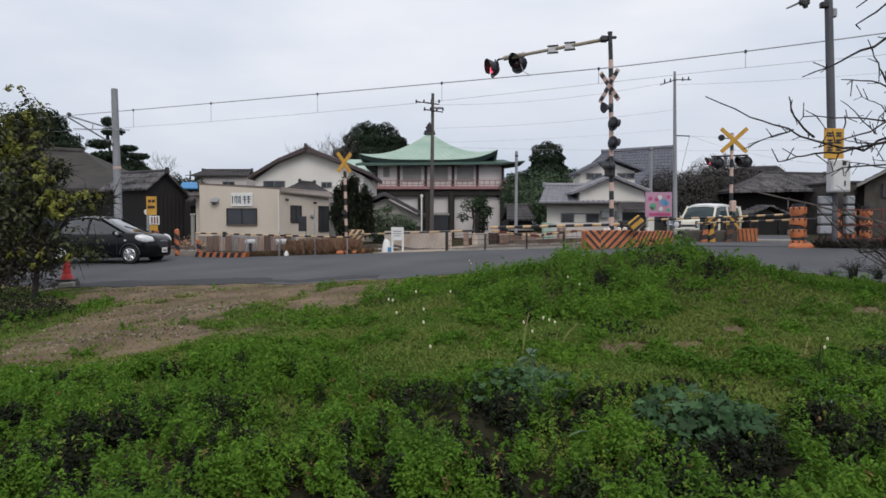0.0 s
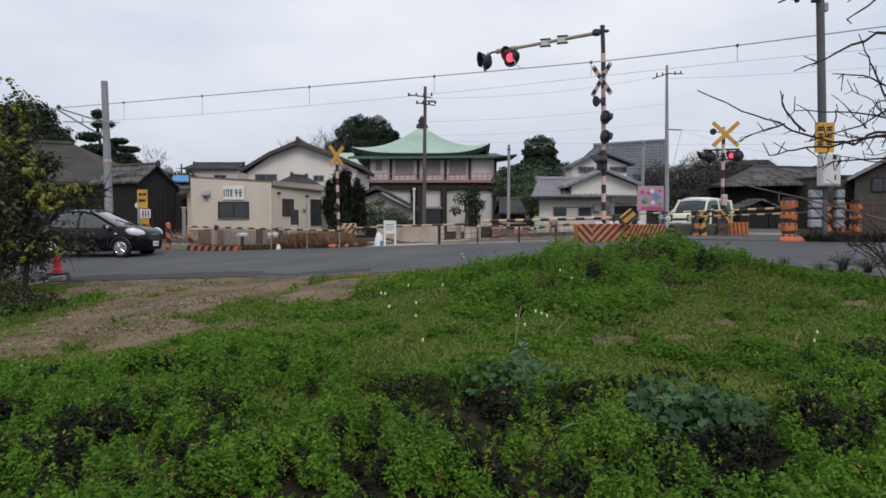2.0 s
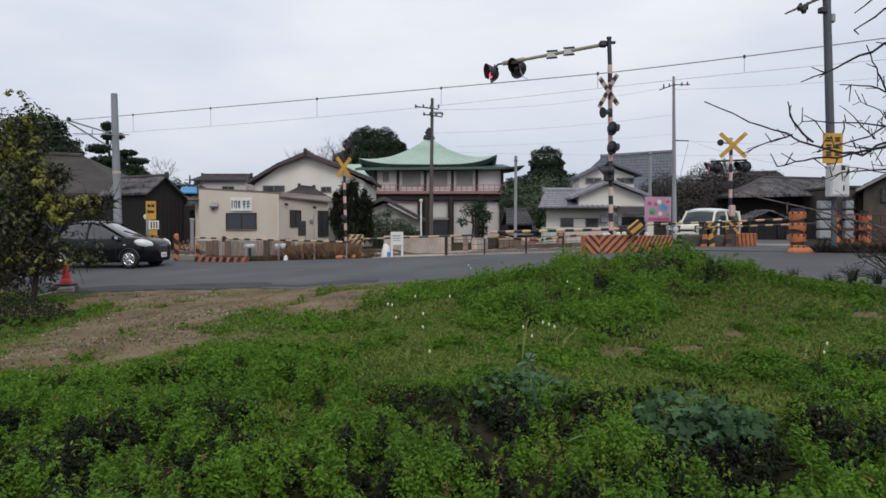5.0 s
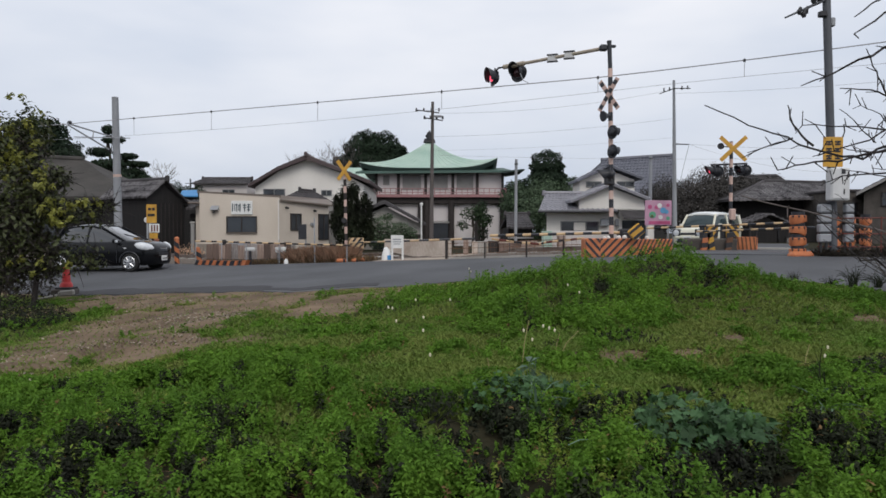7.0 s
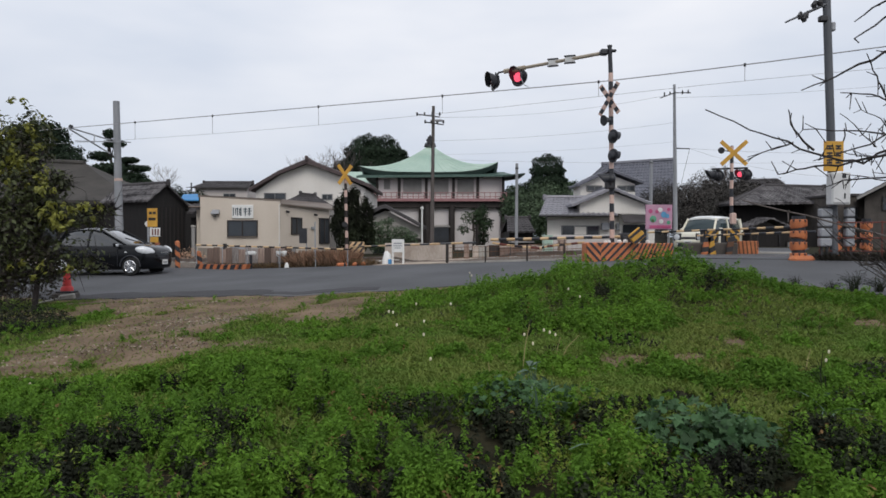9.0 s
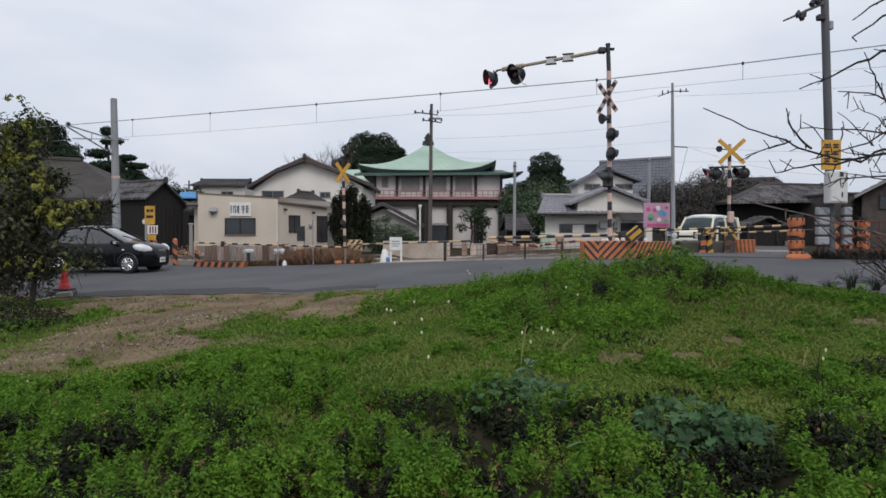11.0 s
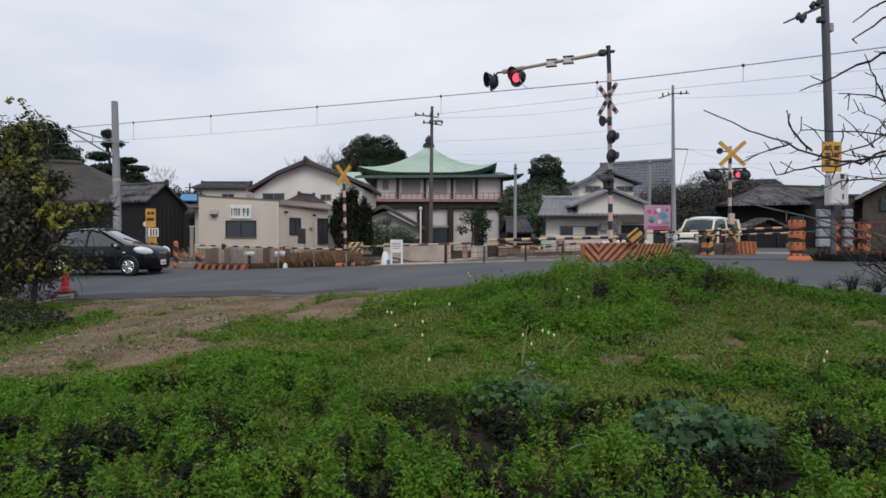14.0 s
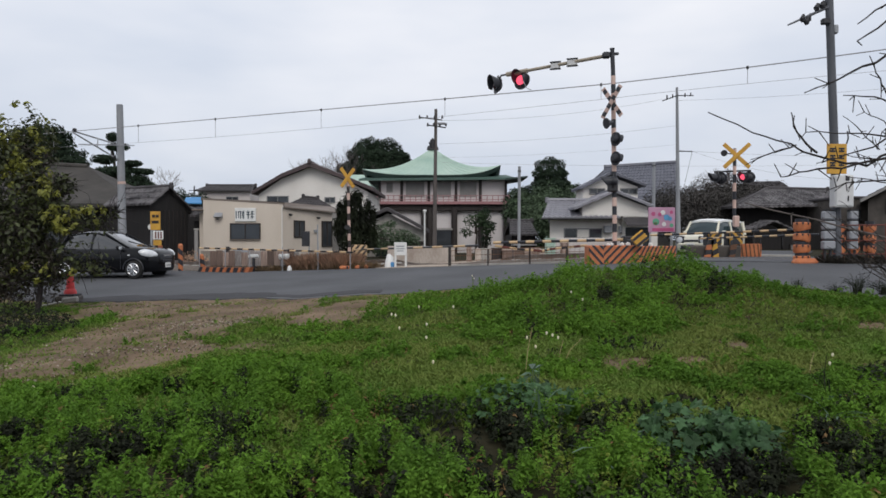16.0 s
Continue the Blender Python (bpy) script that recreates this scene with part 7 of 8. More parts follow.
def build_wires():
    def at(s, z):
        x, y = along_track(s, 0)
        return Vector((x, y, z))

    def top(s):
        return 6.14 + (0.16 if s > -5.5 else 0.02) * ((s + 5.5) / 17.5) ** 2 + 0.019 * max(s, 0) + 0.0011 * max(s, 0) ** 2

    def low(s):
        return 5.49 + 0.01783 * (s + 8) + 0.001043 * (s + 8) ** 2 - 0.003 * max(s, 0) ** 2

    t = thing("catenary_wire", Matrix(), "overhead catenary wire with droppers above the railway", "cable")
    part("messenger", tube([at(s, top(s)) for s in np.arange(-60, 41, 1.5)], 0.016, 6), CABLE, t)
    part("contact_wire", tube([at(s, low(s)) for s in np.arange(-60, 41, 1.5)], 0.006, 5), CABLE, t)
    for s in (-31, -25.5, -20.2, -15.95, -10.85, -5.75, -0.35, 3.9, 9.0, 14.0):
        part("dropper", tube([at(s, low(s)), at(s, top(s))], 0.009, 5), CABLE, t)
        part("clip", tube([at(s, top(s) - 0.05), at(s, top(s) + 0.04)], 0.035, 6), DARK, t)
    wire("overhead_wire", (-0.1, 29.9, 6.35), (9.9, 30.9, 7.5), 0.25, 0.008, "thin grey service cable between poles")
    wire("overhead_wire", (-0.3, 29.9, 4.75), (10.3, 30.9, 5.45), 0.1, 0.005, "thin grey service cable between poles")
    wire("overhead_wire", (-0.3, 29.9, 5.35), (10.3, 30.9, 6.3), 0.15, 0.007, "thin grey service cable between poles")
    wire("overhead_wire", (10.3, 30.9, 5.2), (30.0, 34.0, 5.9), 0.4, 0.008, "thin grey service cable between poles")
    wire("overhead_wire", (10.3, 30.9, 7.4), (30.0, 26.0, 8.6), 0.4, 0.008, "thin grey service cable between poles")
    wire("overhead_wire", (11.0, 30.9, 5.15), (20.0, 31.0, 4.0), 0.5, 0.007, "thin grey service cable between poles")
    wire("overhead_wire", (-0.1, 29.9, 4.55), (30.0, 32.0, 5.1), 0.3, 0.006, "thin grey service cable between poles")


def build_signs():
    b = thing("billboard", pose(9.98, 32, 0.4, 0, 0, 3), "colourful pink billboard with rounded blue, green and yellow shapes", "billboard")
    PINK = mat("pink_print", (0.5, 0.28, 0.36), (0.42, 0.24, 0.36), 0.5, 3, 20, 0)
    MAG = mat("magenta_print", (0.5, 0.09, 0.2), (0.4, 0.08, 0.2), 0.5, 3, 20, 0)
    GRN = mat("green_print", (0.12, 0.36, 0.22), (0.1, 0.3, 0.2), 0.5, 3, 20, 0)
    SKY = mat("sky_blue_print", (0.13, 0.36, 0.6), (0.1, 0.3, 0.5), 0.5, 3, 20, 0)
    for x in (-0.5, 0.5):
        part("post", box((x, 0.08, 0.5), (0.08, 0.08, 1.4), 0.01), GALV, b)
    part("board", box((0, 0, 1.75), (1.24, 0.06, 1.14), 0.01), PINK, b)
    part("caption_band", box((0.05, -0.035, 1.30), (1.0, 0.02, 0.14)), MAG, b)
    for x, z, r, m in ((-0.28, 1.66, 0.16, GRN), (-0.30, 1.58, 0.08, YELLOW), (0.22, 1.86, 0.14, SKY), (0.38, 1.80, 0.1, SKY), (-0.4, 2.02, 0.1, MAG), (0.05, 2.08, 0.11, WHITE), (0.45, 2.1, 0.08, MAG),
                       (-0.1, 2.0, 0.09, MAG), (0.1, 1.55, 0.1, WHITE), (0.45, 1.5, 0.09, GRN)):
        part("printed_shape", tube([(x, -0.045, z), (x, -0.03, z)], r, 14), m, b)
    # yellow crossing sign by the car
    y = thing("yellow_sign", pose(-10.62, 25.6, 0.0), "yellow upright sign with a white panel on a grey post", "sign")
    part("post", tube([(-0.1, 0.04, -0.1), (-0.1, 0.04, 2.2)], 0.05, 8), GALV, y)
    p = part("yellow_panel", box((-0.02, -0.02, 1.93), (0.37, 0.03, 0.68), 0.008), YELLOW, y)
    part("writing", Shape().box((-0.08, -0.04, 2.1), (0.11, 0.008, 0.10)).box((0.06, -0.04, 2.1), (0.11, 0.008, 0.10)).box((-0.02, -0.04, 1.88), (0.26, 0.008, 0.10)), TIMBER, p)
    w = part("white_panel", box((0.08, -0.03, 1.40), (0.38, 0.03, 0.32), 0.008), WHITE, y)
    part("writing", Shape().box((0.0, -0.05, 1.4), (0.05, 0.008, 0.24)).box((0.1, -0.05, 1.4), (0.05, 0.008, 0.24)).box((0.2, -0.05, 1.4), (0.05, 0.008, 0.24)), RAIL_RED, w)
    part("lower_panel", box((0.05, -0.02, 1.12), (0.3, 0.03, 0.2), 0.008), YELLOW, y)
    m = thing("round_sign", pose(-11.24, 26.6, 0.0), "round white road sign on a grey post", "sign")
    part("post", tube([(0, 0.04, -0.1), (0, 0.04, 1.8)], 0.035, 8), GALV, m)
    part("disc", tube([(0, 0, 1.72), (0, -0.02, 1.72)], 0.11, 20), BOX_GREY, m)
    # red cone on a grey stand
    c = thing("traffic_cone", pose(-8.68, 16.1, float(land(-8.68, 16.1)) + 0.19), "faded red plastic traffic cone beside the road", "traffic cone")
    part("cone", tube([(0, 0, 0.02), (0, 0, 0.10), (0, 0, 0.14), (0, 0, 0.50), (0, 0, 0.56)], [0.14, 0.13, 0.095, 0.06, 0.05], 16), CONE_RED, c)
    part("base", box((0, 0, 0.0), (0.36, 0.36, 0.05), 0.015), DARK, c)
    k = thing("broken_kerb", pose(-8.68, 16.0, float(land(-8.68, 16.0)) + 0.02), "broken grey concrete kerb piece in the grass", "kerb stone")
    part("piece", box((0.0, 0.1, 0.07), (0.5, 0.44, 0.16), 0.025), STAINED, k, "", pose(0, 0, 0, 0, 0, 15))
    part("piece", box((0.12, -0.2, 0.06), (0.34, 0.14, 0.14), 0.03), CONCRETE, k, "", pose(0, 0, 0, 0, -6, 10))
    part("piece", box((-0.35, -0.32, 0.06), (0.55, 0.08, 0.05), 0.02), CONCRETE, k, "", pose(0, 0, 0, 0, -12, 20))


build_main_mast()
build_crash_block()
build_far_masts()
build_barriers()
build_fences()
build_right_fence()
build_poles()
build_wires()
build_signs()


# ---- cars ----
def loft(sections):
    """A closed skin through rings of equal length, ends capped."""
    n = len(sections[0])
    sh = Shape()
    vs = [p for ring in sections for p in ring]
    fs = [(i * n + k, i * n + (k + 1) % n, (i + 1) * n + (k + 1) % n, (i + 1) * n + k) for i in range(len(sections) - 1) for k in range(n)]
    fs += [tuple(range(n)), tuple(range((len(sections) - 1) * n, len(sections) * n))[::-1]]
    return sh.add(vs, fs)


def body_ring(x, w, z0, z1, crown=0.03):
    half = [(w * 0.80, z0), (w * 0.97, z0 + 0.10), (w, z0 + 0.22), (w, z1 - 0.22), (w * 0.975, z1 - 0.07), (w * 0.90, z1), (w * 0.45, z1 + crown)]
    return [(x, y, z) for y, z in half] + [(x, -y, z) for y, z in half[::-1]]


def cabin_ring(x, w0, z0, w1, z1):
    half = [(w0, z0), (w0 * 0.6 + w1 * 0.4, z0 * 0.5 + z1 * 0.5), (w1, z1 - 0.05), (w1 * 0.88, z1), (w1 * 0.4, z1 + 0.02)]
    return [(x, y, z) for y, z in half] + [(x, -y, z) for y, z in half[::-1]]


def wheel(parent, x, y, r, width=0.17):
    side = -1 if y < 0 else 1
    t = part("wheel", tube([(x, y - side * width, r), (x, y - side * (width - 0.03), r), (x, y - side * 0.03, r), (x, y, r)], [r * 0.9, r, r, r * 0.92], 22), TYRE, parent)
    part("rim", tube([(x, y - side * 0.05, r), (x, y + side * 0.006, r)], [r * 0.66, r * 0.66], 20), DARK, t)
    for k in range(9):
        a = 2 * math.pi * k / 9
        sp = tube([(x + math.cos(a) * r * 0.12, y + side * 0.018, r + math.sin(a) * r * 0.12), (x + math.cos(a) * r * 0.62, y + side * 0.014, r + math.sin(a) * r * 0.62)], [0.035, 0.028], 6)
        part("spoke", sp, CHROME, t, "silver alloy spoke")
    sp = tube([(x, y + side * 0.0, r), (x, y + side * 0.03, r)], r * 0.18, 10)
    ring = [(x + math.cos(2 * math.pi * k / 24) * r * 0.63, y + side * 0.01, r + math.sin(2 * math.pi * k / 24) * r * 0.63) for k in range(25)]
    sp.tube(ring, 0.018, 5, None, False)
    part("hub", sp, CHROME, t, "silver alloy hub and ring")
    return t


def build_black_car():
    t = thing("black_hatchback", pose(-11.13, 23.45, -0.03, 0, 0, -7), "small black hatchback car waiting on the road", "car")
    st = [(-1.84, 0.60, 0.42, 0.80), (-1.74, 0.76, 0.28, 0.95), (-1.3, 0.82, 0.2, 0.98), (-0.4, 0.83, 0.18, 0.97), (0.5, 0.83, 0.18, 0.97), (0.95, 0.82, 0.19, 1.01), (1.3, 0.81, 0.2, 0.975),
          (1.58, 0.77, 0.2, 0.925), (1.78, 0.66, 0.22, 0.85), (1.88, 0.46, 0.27, 0.74)]
    part("body", loft([body_ring(*s) for s in st]), CAR_BLACK, t, "", None, 50)
    cab = [(-1.62, 0.70, 0.93, 0.60, 1.05), (-1.35, 0.74, 0.95, 0.62, 1.38), (-0.8, 0.76, 0.95, 0.61, 1.50), (-0.3, 0.76, 0.95, 0.61, 1.52), (0.05, 0.76, 0.95, 0.58, 1.46), (0.55, 0.75, 0.96, 0.66, 1.22), (0.98, 0.71, 0.95, 0.68, 1.02)]
    part("glasshouse", loft([cabin_ring(*s) for s in cab]), CAR_GLASS, t, "tinted windows", None, 60)
    roof = Shape().sheet([[(x, y, z + 0.035 - abs(y) ** 3 * 0.25) for y in np.linspace(-0.62, 0.62, 9)] for x, z in ((-1.45, 1.36), (-1.1, 1.46), (-0.6, 1.525), (-0.25, 1.525), (0.02, 1.475))], 0.04)
    part("roof_panel", roof, CAR_BLACK, t, "", None, 60)
    for sy in (-1, 1):
        part("pillar", tube([(0.95, sy * 0.725, 1.0), (0.05, sy * 0.60, 1.47)], 0.032, 6), CAR_BLACK, t)
        part("pillar", tube([(-0.35, sy * 0.765, 0.95), (-0.3, sy * 0.635, 1.48)], 0.035, 6), CAR_BLACK, t)
        part("pillar", tube([(-1.5, sy * 0.74, 0.93), (-1.2, sy * 0.63, 1.43)], 0.06, 6), CAR_BLACK, t)
        rings = []
        for i in range(9):
            q = math.pi * i / 8
            rings.append([(1.60 + math.cos(q) * 0.24 - 0.06 * math.sin(q) * math.cos(w), sy * (0.70 - math.cos(q) * 0.12 + math.sin(q) * 0.13 * math.cos(w)), 0.82 - math.cos(q) * 0.05 + math.sin(q) * 0.13 * math.sin(w))
                          for w in np.linspace(0, 2 * math.pi, 13)[:-1]])
        part("headlight", loft(rings), LAMP_GLASS, t, "clear headlight", None, 60)
        mir = part("mirror", box((0.72, sy * 0.93, 1.0), (0.12, 0.2, 0.14), 0.04), CAR_BLACK, t)
        part("mirror_trim", box((0.785, sy * 0.94, 0.99), (0.02, 0.15, 0.08), 0.008), LAMP_GLASS, mir)
        part("fog_trim", box((1.73, sy * 0.5, 0.44), (0.05, 0.26, 0.035), 0.012), CHROME, t)
        part("indicator", box((1.0, sy * 0.822, 0.76), (0.08, 0.02, 0.045), 0.008), LAMP_GLASS, t)
        for x in (1.16, -1.24):
            wheel(t, x, sy * 0.835, 0.30)
            part("wheel_arch", tube([(x + math.cos(a) * 0.35, sy * 0.828, 0.30 + math.sin(a) * 0.35) for a in np.linspace(0.0, math.pi, 12)], 0.022, 5), BLACK, t)
        part("door_seam", box((0.72, sy * 0.831, 0.6), (0.012, 0.006, 0.6)), BLACK, t)
        part("door_handle", box((-0.05, sy * 0.84, 0.84), (0.16, 0.03, 0.03), 0.01), CAR_BLACK, t)
    part("grille", box((1.865, 0, 0.56), (0.05, 0.6, 0.12), 0.02), BLACK, t)
    part("grille_bar", box((1.86, 0, 0.74), (0.05, 0.44, 0.05), 0.012), CHROME, t)
    pl = part("number_plate", box((1.905, 0, 0.43), (0.02, 0.33, 0.165), 0.005), ROOF_WHITE, t, "white number plate")
    part("plate_bar", box((1.917, 0, 0.42), (0.006, 0.24, 0.03)), COPPER_DARK, pl)
    part("wiper", tube([(0.98, 0.3, 1.04), (0.62, -0.2, 1.22)], 0.012, 5), BLACK, t)


def build_white_car():
    t = thing("ivory_kei_car", pose(11.95, 31.2, 0.44, 0, 0, 223) @ Matrix.Scale(1.07, 4), "small ivory car with white roof waiting behind the barrier", "car")
    st = [(-1.7, 0.62, 0.36, 0.92), (-1.6, 0.72, 0.25, 1.0), (-1.0, 0.74, 0.2, 1.02), (0.4, 0.74, 0.2, 1.0), (0.85, 0.735, 0.2, 0.98), (1.45, 0.71, 0.22, 0.93), (1.62, 0.66, 0.25, 0.88), (1.7, 0.56, 0.3, 0.80)]
    part("body", loft([body_ring(*s) for s in st]), CAR_WHITE, t, "", None, 50)
    cab = [(-1.62, 0.68, 0.98, 0.58, 1.2), (-1.52, 0.70, 0.99, 0.6, 1.52), (-0.6, 0.71, 0.99, 0.61, 1.56), (0.3, 0.71, 0.99, 0.61, 1.55), (0.56, 0.70, 0.98, 0.61, 1.47), (0.92, 0.69, 0.97, 0.66, 1.03)]
    part("glasshouse", loft([cabin_ring(*s) for s in cab]), VAN_GLASS, t, "greenish tinted windows", None, 60)
    part("roof_panel", Shape().sheet([[(x, y, z + 0.05 - abs(y) ** 3 * 0.3) for y in np.linspace(-0.64, 0.64, 9)] for x, z in ((-1.62, 1.48), (-1.4, 1.55), (-0.5, 1.58), (0.3, 1.57), (0.58, 1.5))], 0.07), ROOF_WHITE, t, "white roof panel", None, 60)
    for sy in (-1, 1):
        for a, b, r in (((0.92, 0.69, 0.98), (0.56, 0.61, 1.5), 0.045), ((-0.35, 0.715, 0.98), (-0.32, 0.62, 1.53), 0.05), ((-1.58, 0.68, 0.95), (-1.5, 0.6, 1.5), 0.1)):
            part("pillar", tube([(a[0], sy * a[1], a[2]), (b[0], sy * b[1], b[2])], r, 6), CAR_WHITE, t)
        part("headlight_surround", box((1.68, sy * 0.47, 0.74), (0.06, 0.36, 0.3), 0.03), BLACK, t)
        part("headlight", tube([(1.60, sy * 0.50, 0.74), (1.72, sy * 0.49, 0.74), (1.735, sy * 0.49, 0.74)], [0.13, 0.125, 0.07], 16), LAMP_GLASS, t, "round headlight")
        part("fog_lamp", tube([(1.66, sy * 0.42, 0.47), (1.71, sy * 0.42, 0.47)], 0.07, 12), LAMP_GLASS, t)
        part("mirror", box((0.62, sy * 0.84, 1.05), (0.1, 0.18, 0.13), 0.04), CAR_WHITE, t)
        for x in (1.12, -1.15):
            wheel(t, x, sy * 0.745, 0.28)
    part("grille", box((1.69, 0, 0.70), (0.05, 0.62, 0.1), 0.02), BLACK, t)
    part("lower_grille", box((1.70, 0, 0.42), (0.05, 0.9, 0.16), 0.02), BLACK, t)
    part("bumper_bar", box((1.71, 0, 0.56), (0.06, 1.1, 0.1), 0.03), CAR_WHITE, t)
    pl = part("number_plate", box((1.745, 0, 0.52), (0.02, 0.33, 0.165), 0.005), WHITE, t, "white number plate")
    part("plate_bar", box((1.757, 0, 0.52), (0.006, 0.24, 0.05)), COPPER_DARK, pl)


build_black_car()
build_white_car()


# ---- leafless tree at the field's edge, and a lower bare shrub behind it ----
def twig(shape, rr, pts, r0, r1, spurs=6):
    """A bending branch with short side spurs and buds."""
    fine = []
    for p, q in zip(pts, pts[1:]):
        p, q = Vector(p), Vector(q)
        for h in range(3):
            fine.append(p.lerp(q, h / 3) + Vector((rr.uniform(-1, 1), rr.uniform(-1, 1), rr.uniform(-1, 1))) * 0.012)
    fine.append(Vector(pts[-1]))
    n = len(fine)
    shape.tube(fine, [r0 + (r1 - r0) * i / (n - 1) for i in range(n)], 6)
    for _ in range(spurs):
        i = rr.randrange(1, n)
        d = Vector((rr.uniform(-0.8, 0.3), rr.uniform(-0.6, 0.6), rr.uniform(-1, 1))).normalized()
        ln = rr.uniform(0.03, 0.16)
        shape.tube([fine[i], fine[i] + d * ln], [r1 * 0.9 + 0.002, r1 * 0.5 + 0.001], 4)
        shape.tube([fine[i] + d * ln * 0.9, fine[i] + d * (ln + 0.012)], [r1 * 0.9 + 0.002, 0.002], 4)


def build_bare_branches():
    rr = random.Random(4)
    z = float(field(5.6, 6.4))
    t = thing("leafless_tree", pose(5.6, 6.4, z), "leafless fruit tree with dark spurred branches", "tree")
    o = Vector((5.6, 6.4, z))

    def loc(*pts):
        return [Vector(p) - o for p in pts]

    trunk = Shape().tube(loc((5.6, 6.4, z - 0.1), (5.55, 6.35, 0.8), (5.4, 6.3, 1.6), (5.3, 6.2, 2.6)), [0.09, 0.075, 0.06, 0.045], 10)
    part("trunk", trunk, BARK_DARK, t)
    main = (((5.42, 6.3, 1.5), (4.6, 6.2, 1.98), (3.94, 6.2, 2.02), (3.75, 6.2, 1.91), (3.47, 6.2, 1.94), (3.2, 6.2, 2.04), (3.07, 6.2, 2.1), (2.74, 6.2, 2.21), (2.34, 6.2, 2.38)), 0.018, 0.006, 12), \
           (((3.3, 6.2, 2.01), (3.16, 6.2, 2.16), (3.1, 6.2, 2.26), (3.08, 6.2, 2.38)), 0.013, 0.006, 3), \
           (((3.12, 6.2, 2.08), (2.95, 6.22, 2.03), (2.7, 6.25, 1.92)), 0.010, 0.005, 4), \
           (((4.3, 6.2, 2.0), (3.9, 6.15, 1.98), (3.5, 6.15, 1.88), (3.2, 6.15, 1.86), (2.97, 6.15, 1.8)), 0.018, 0.006, 8), \
           (((5.35, 6.25, 2.2), (4.6, 6.3, 2.95), (3.93, 6.2, 2.88), (3.6, 6.2, 2.72), (3.31, 6.2, 2.6)), 0.026, 0.007, 8), \
           (((5.3, 6.2, 2.6), (4.6, 6.2, 3.4), (3.93, 6.2, 3.2), (3.66, 6.2, 3.01)), 0.022, 0.007, 6), \
           (((5.3, 6.2, 2.5), (4.5, 6.3, 3.6), (3.97, 6.3, 3.37), (3.72, 6.3, 3.19)), 0.02, 0.006, 5), \
           (((4.4, 6.2, 2.1), (4.0, 6.2, 2.36), (3.9, 6.2, 2.6), (3.83, 6.2, 2.72), (3.77, 6.2, 2.88)), 0.014, 0.005, 7), \
           (((4.05, 6.2, 2.42), (3.8, 6.2, 2.52), (3.54, 6.2, 2.53)), 0.011, 0.005, 5), \
           (((4.5, 6.2, 2.0), (3.94, 6.2, 2.17), (3.6, 6.2, 2.2), (3.2, 6.18, 2.2)), 0.012, 0.005, 7), \
           (((4.6, 6.1, 1.9), (3.95, 6.1, 1.78), (3.6, 6.1, 1.76), (3.35, 6.1, 1.68)), 0.013, 0.005, 7), \
           (((4.7, 6.1, 1.95), (4.0, 6.1, 2.22), (3.75, 6.1, 2.06), (3.5, 6.1, 1.98), (3.3, 6.1, 1.92)), 0.013, 0.005, 7), \
           (((4.2, 6.2, 2.25), (4.0, 6.2, 2.3), (3.88, 6.2, 2.2), (3.85, 6.2, 2.05)), 0.008, 0.004, 4)
    for pts, r0, r1, spurs in main:
        sh = Shape()
        twig(sh, rr, loc(*pts), r0 * 0.8, r1 * 0.8, spurs + 2)
        part("branch", sh, BARK_DARK, t)
    # finer side twigs in the thick of the crown
    for k in range(14):
        sh = Shape()
        a0 = Vector((rr.uniform(3.9, 4.9), 6.2 + rr.uniform(-0.3, 0.3), rr.uniform(1.7, 2.2)))
        ang = rr.uniform(0.55, 1.45) * math.pi
        d = Vector((math.cos(ang), rr.uniform(-0.3, 0.3), math.sin(ang) * 0.6)) * rr.uniform(0.25, 0.65)
        twig(sh, rr, [a0 - o, a0 + d * 0.5 + Vector((0, 0, rr.uniform(-0.06, 0.06))) - o, a0 + d - o], 0.006, 0.003, 5)
        part("twig", sh, BARK_DARK, t)
    # lower, thicker shrub nearer the road
    z2 = float(field(6.6, 9.6))
    s = thing("leafless_shrub", pose(6.6, 9.6, z2), "tangled leafless shrub beside the power pole", "shrub")
    o = Vector((6.6, 9.6, z2))
    for k in range(22):
        sh = Shape()
        a0 = Vector((6.6 + rr.uniform(-0.1, 0.2), 9.6 + rr.uniform(-0.2, 0.2), z2 - 0.05))
        end = Vector((rr.uniform(5.1, 6.5), 9.5 + rr.uniform(-0.4, 0.4), rr.uniform(0.75, 1.75)))
        mid = a0.lerp(end, 0.45) + Vector((0.1, 0, rr.uniform(0.0, 0.35)))
        twig(sh, rr, [a0 - o, mid - o, end - o], 0.009, 0.003, 9)
        part("branch", sh, BARK if k % 2 else BARK_DARK, s)
    sh = Shape()
    twig(sh, rr, [Vector((6.75, 9.6, z2)) - o, Vector((6.3, 9.5, 1.2)) - o, Vector((5.06, 9.5, 1.52)) - o, Vector((4.1, 9.5, 1.75)) - o], 0.016, 0.009, 2)
    part("branch", sh, TWIG_GREY, s)
    sh = Shape()
    twig(sh, rr, [Vector((6.7, 9.6, z2)) - o, Vector((5.95, 9.5, 0.88)) - o, Vector((5.76, 9.5, 0.87)) - o, Vector((5.5, 9.5, 1.1)) - o, Vector((5.1, 9.5, 1.5)) - o], 0.016, 0.006, 4)
    part("branch", sh, BARK_DARK, s)


build_bare_branches()


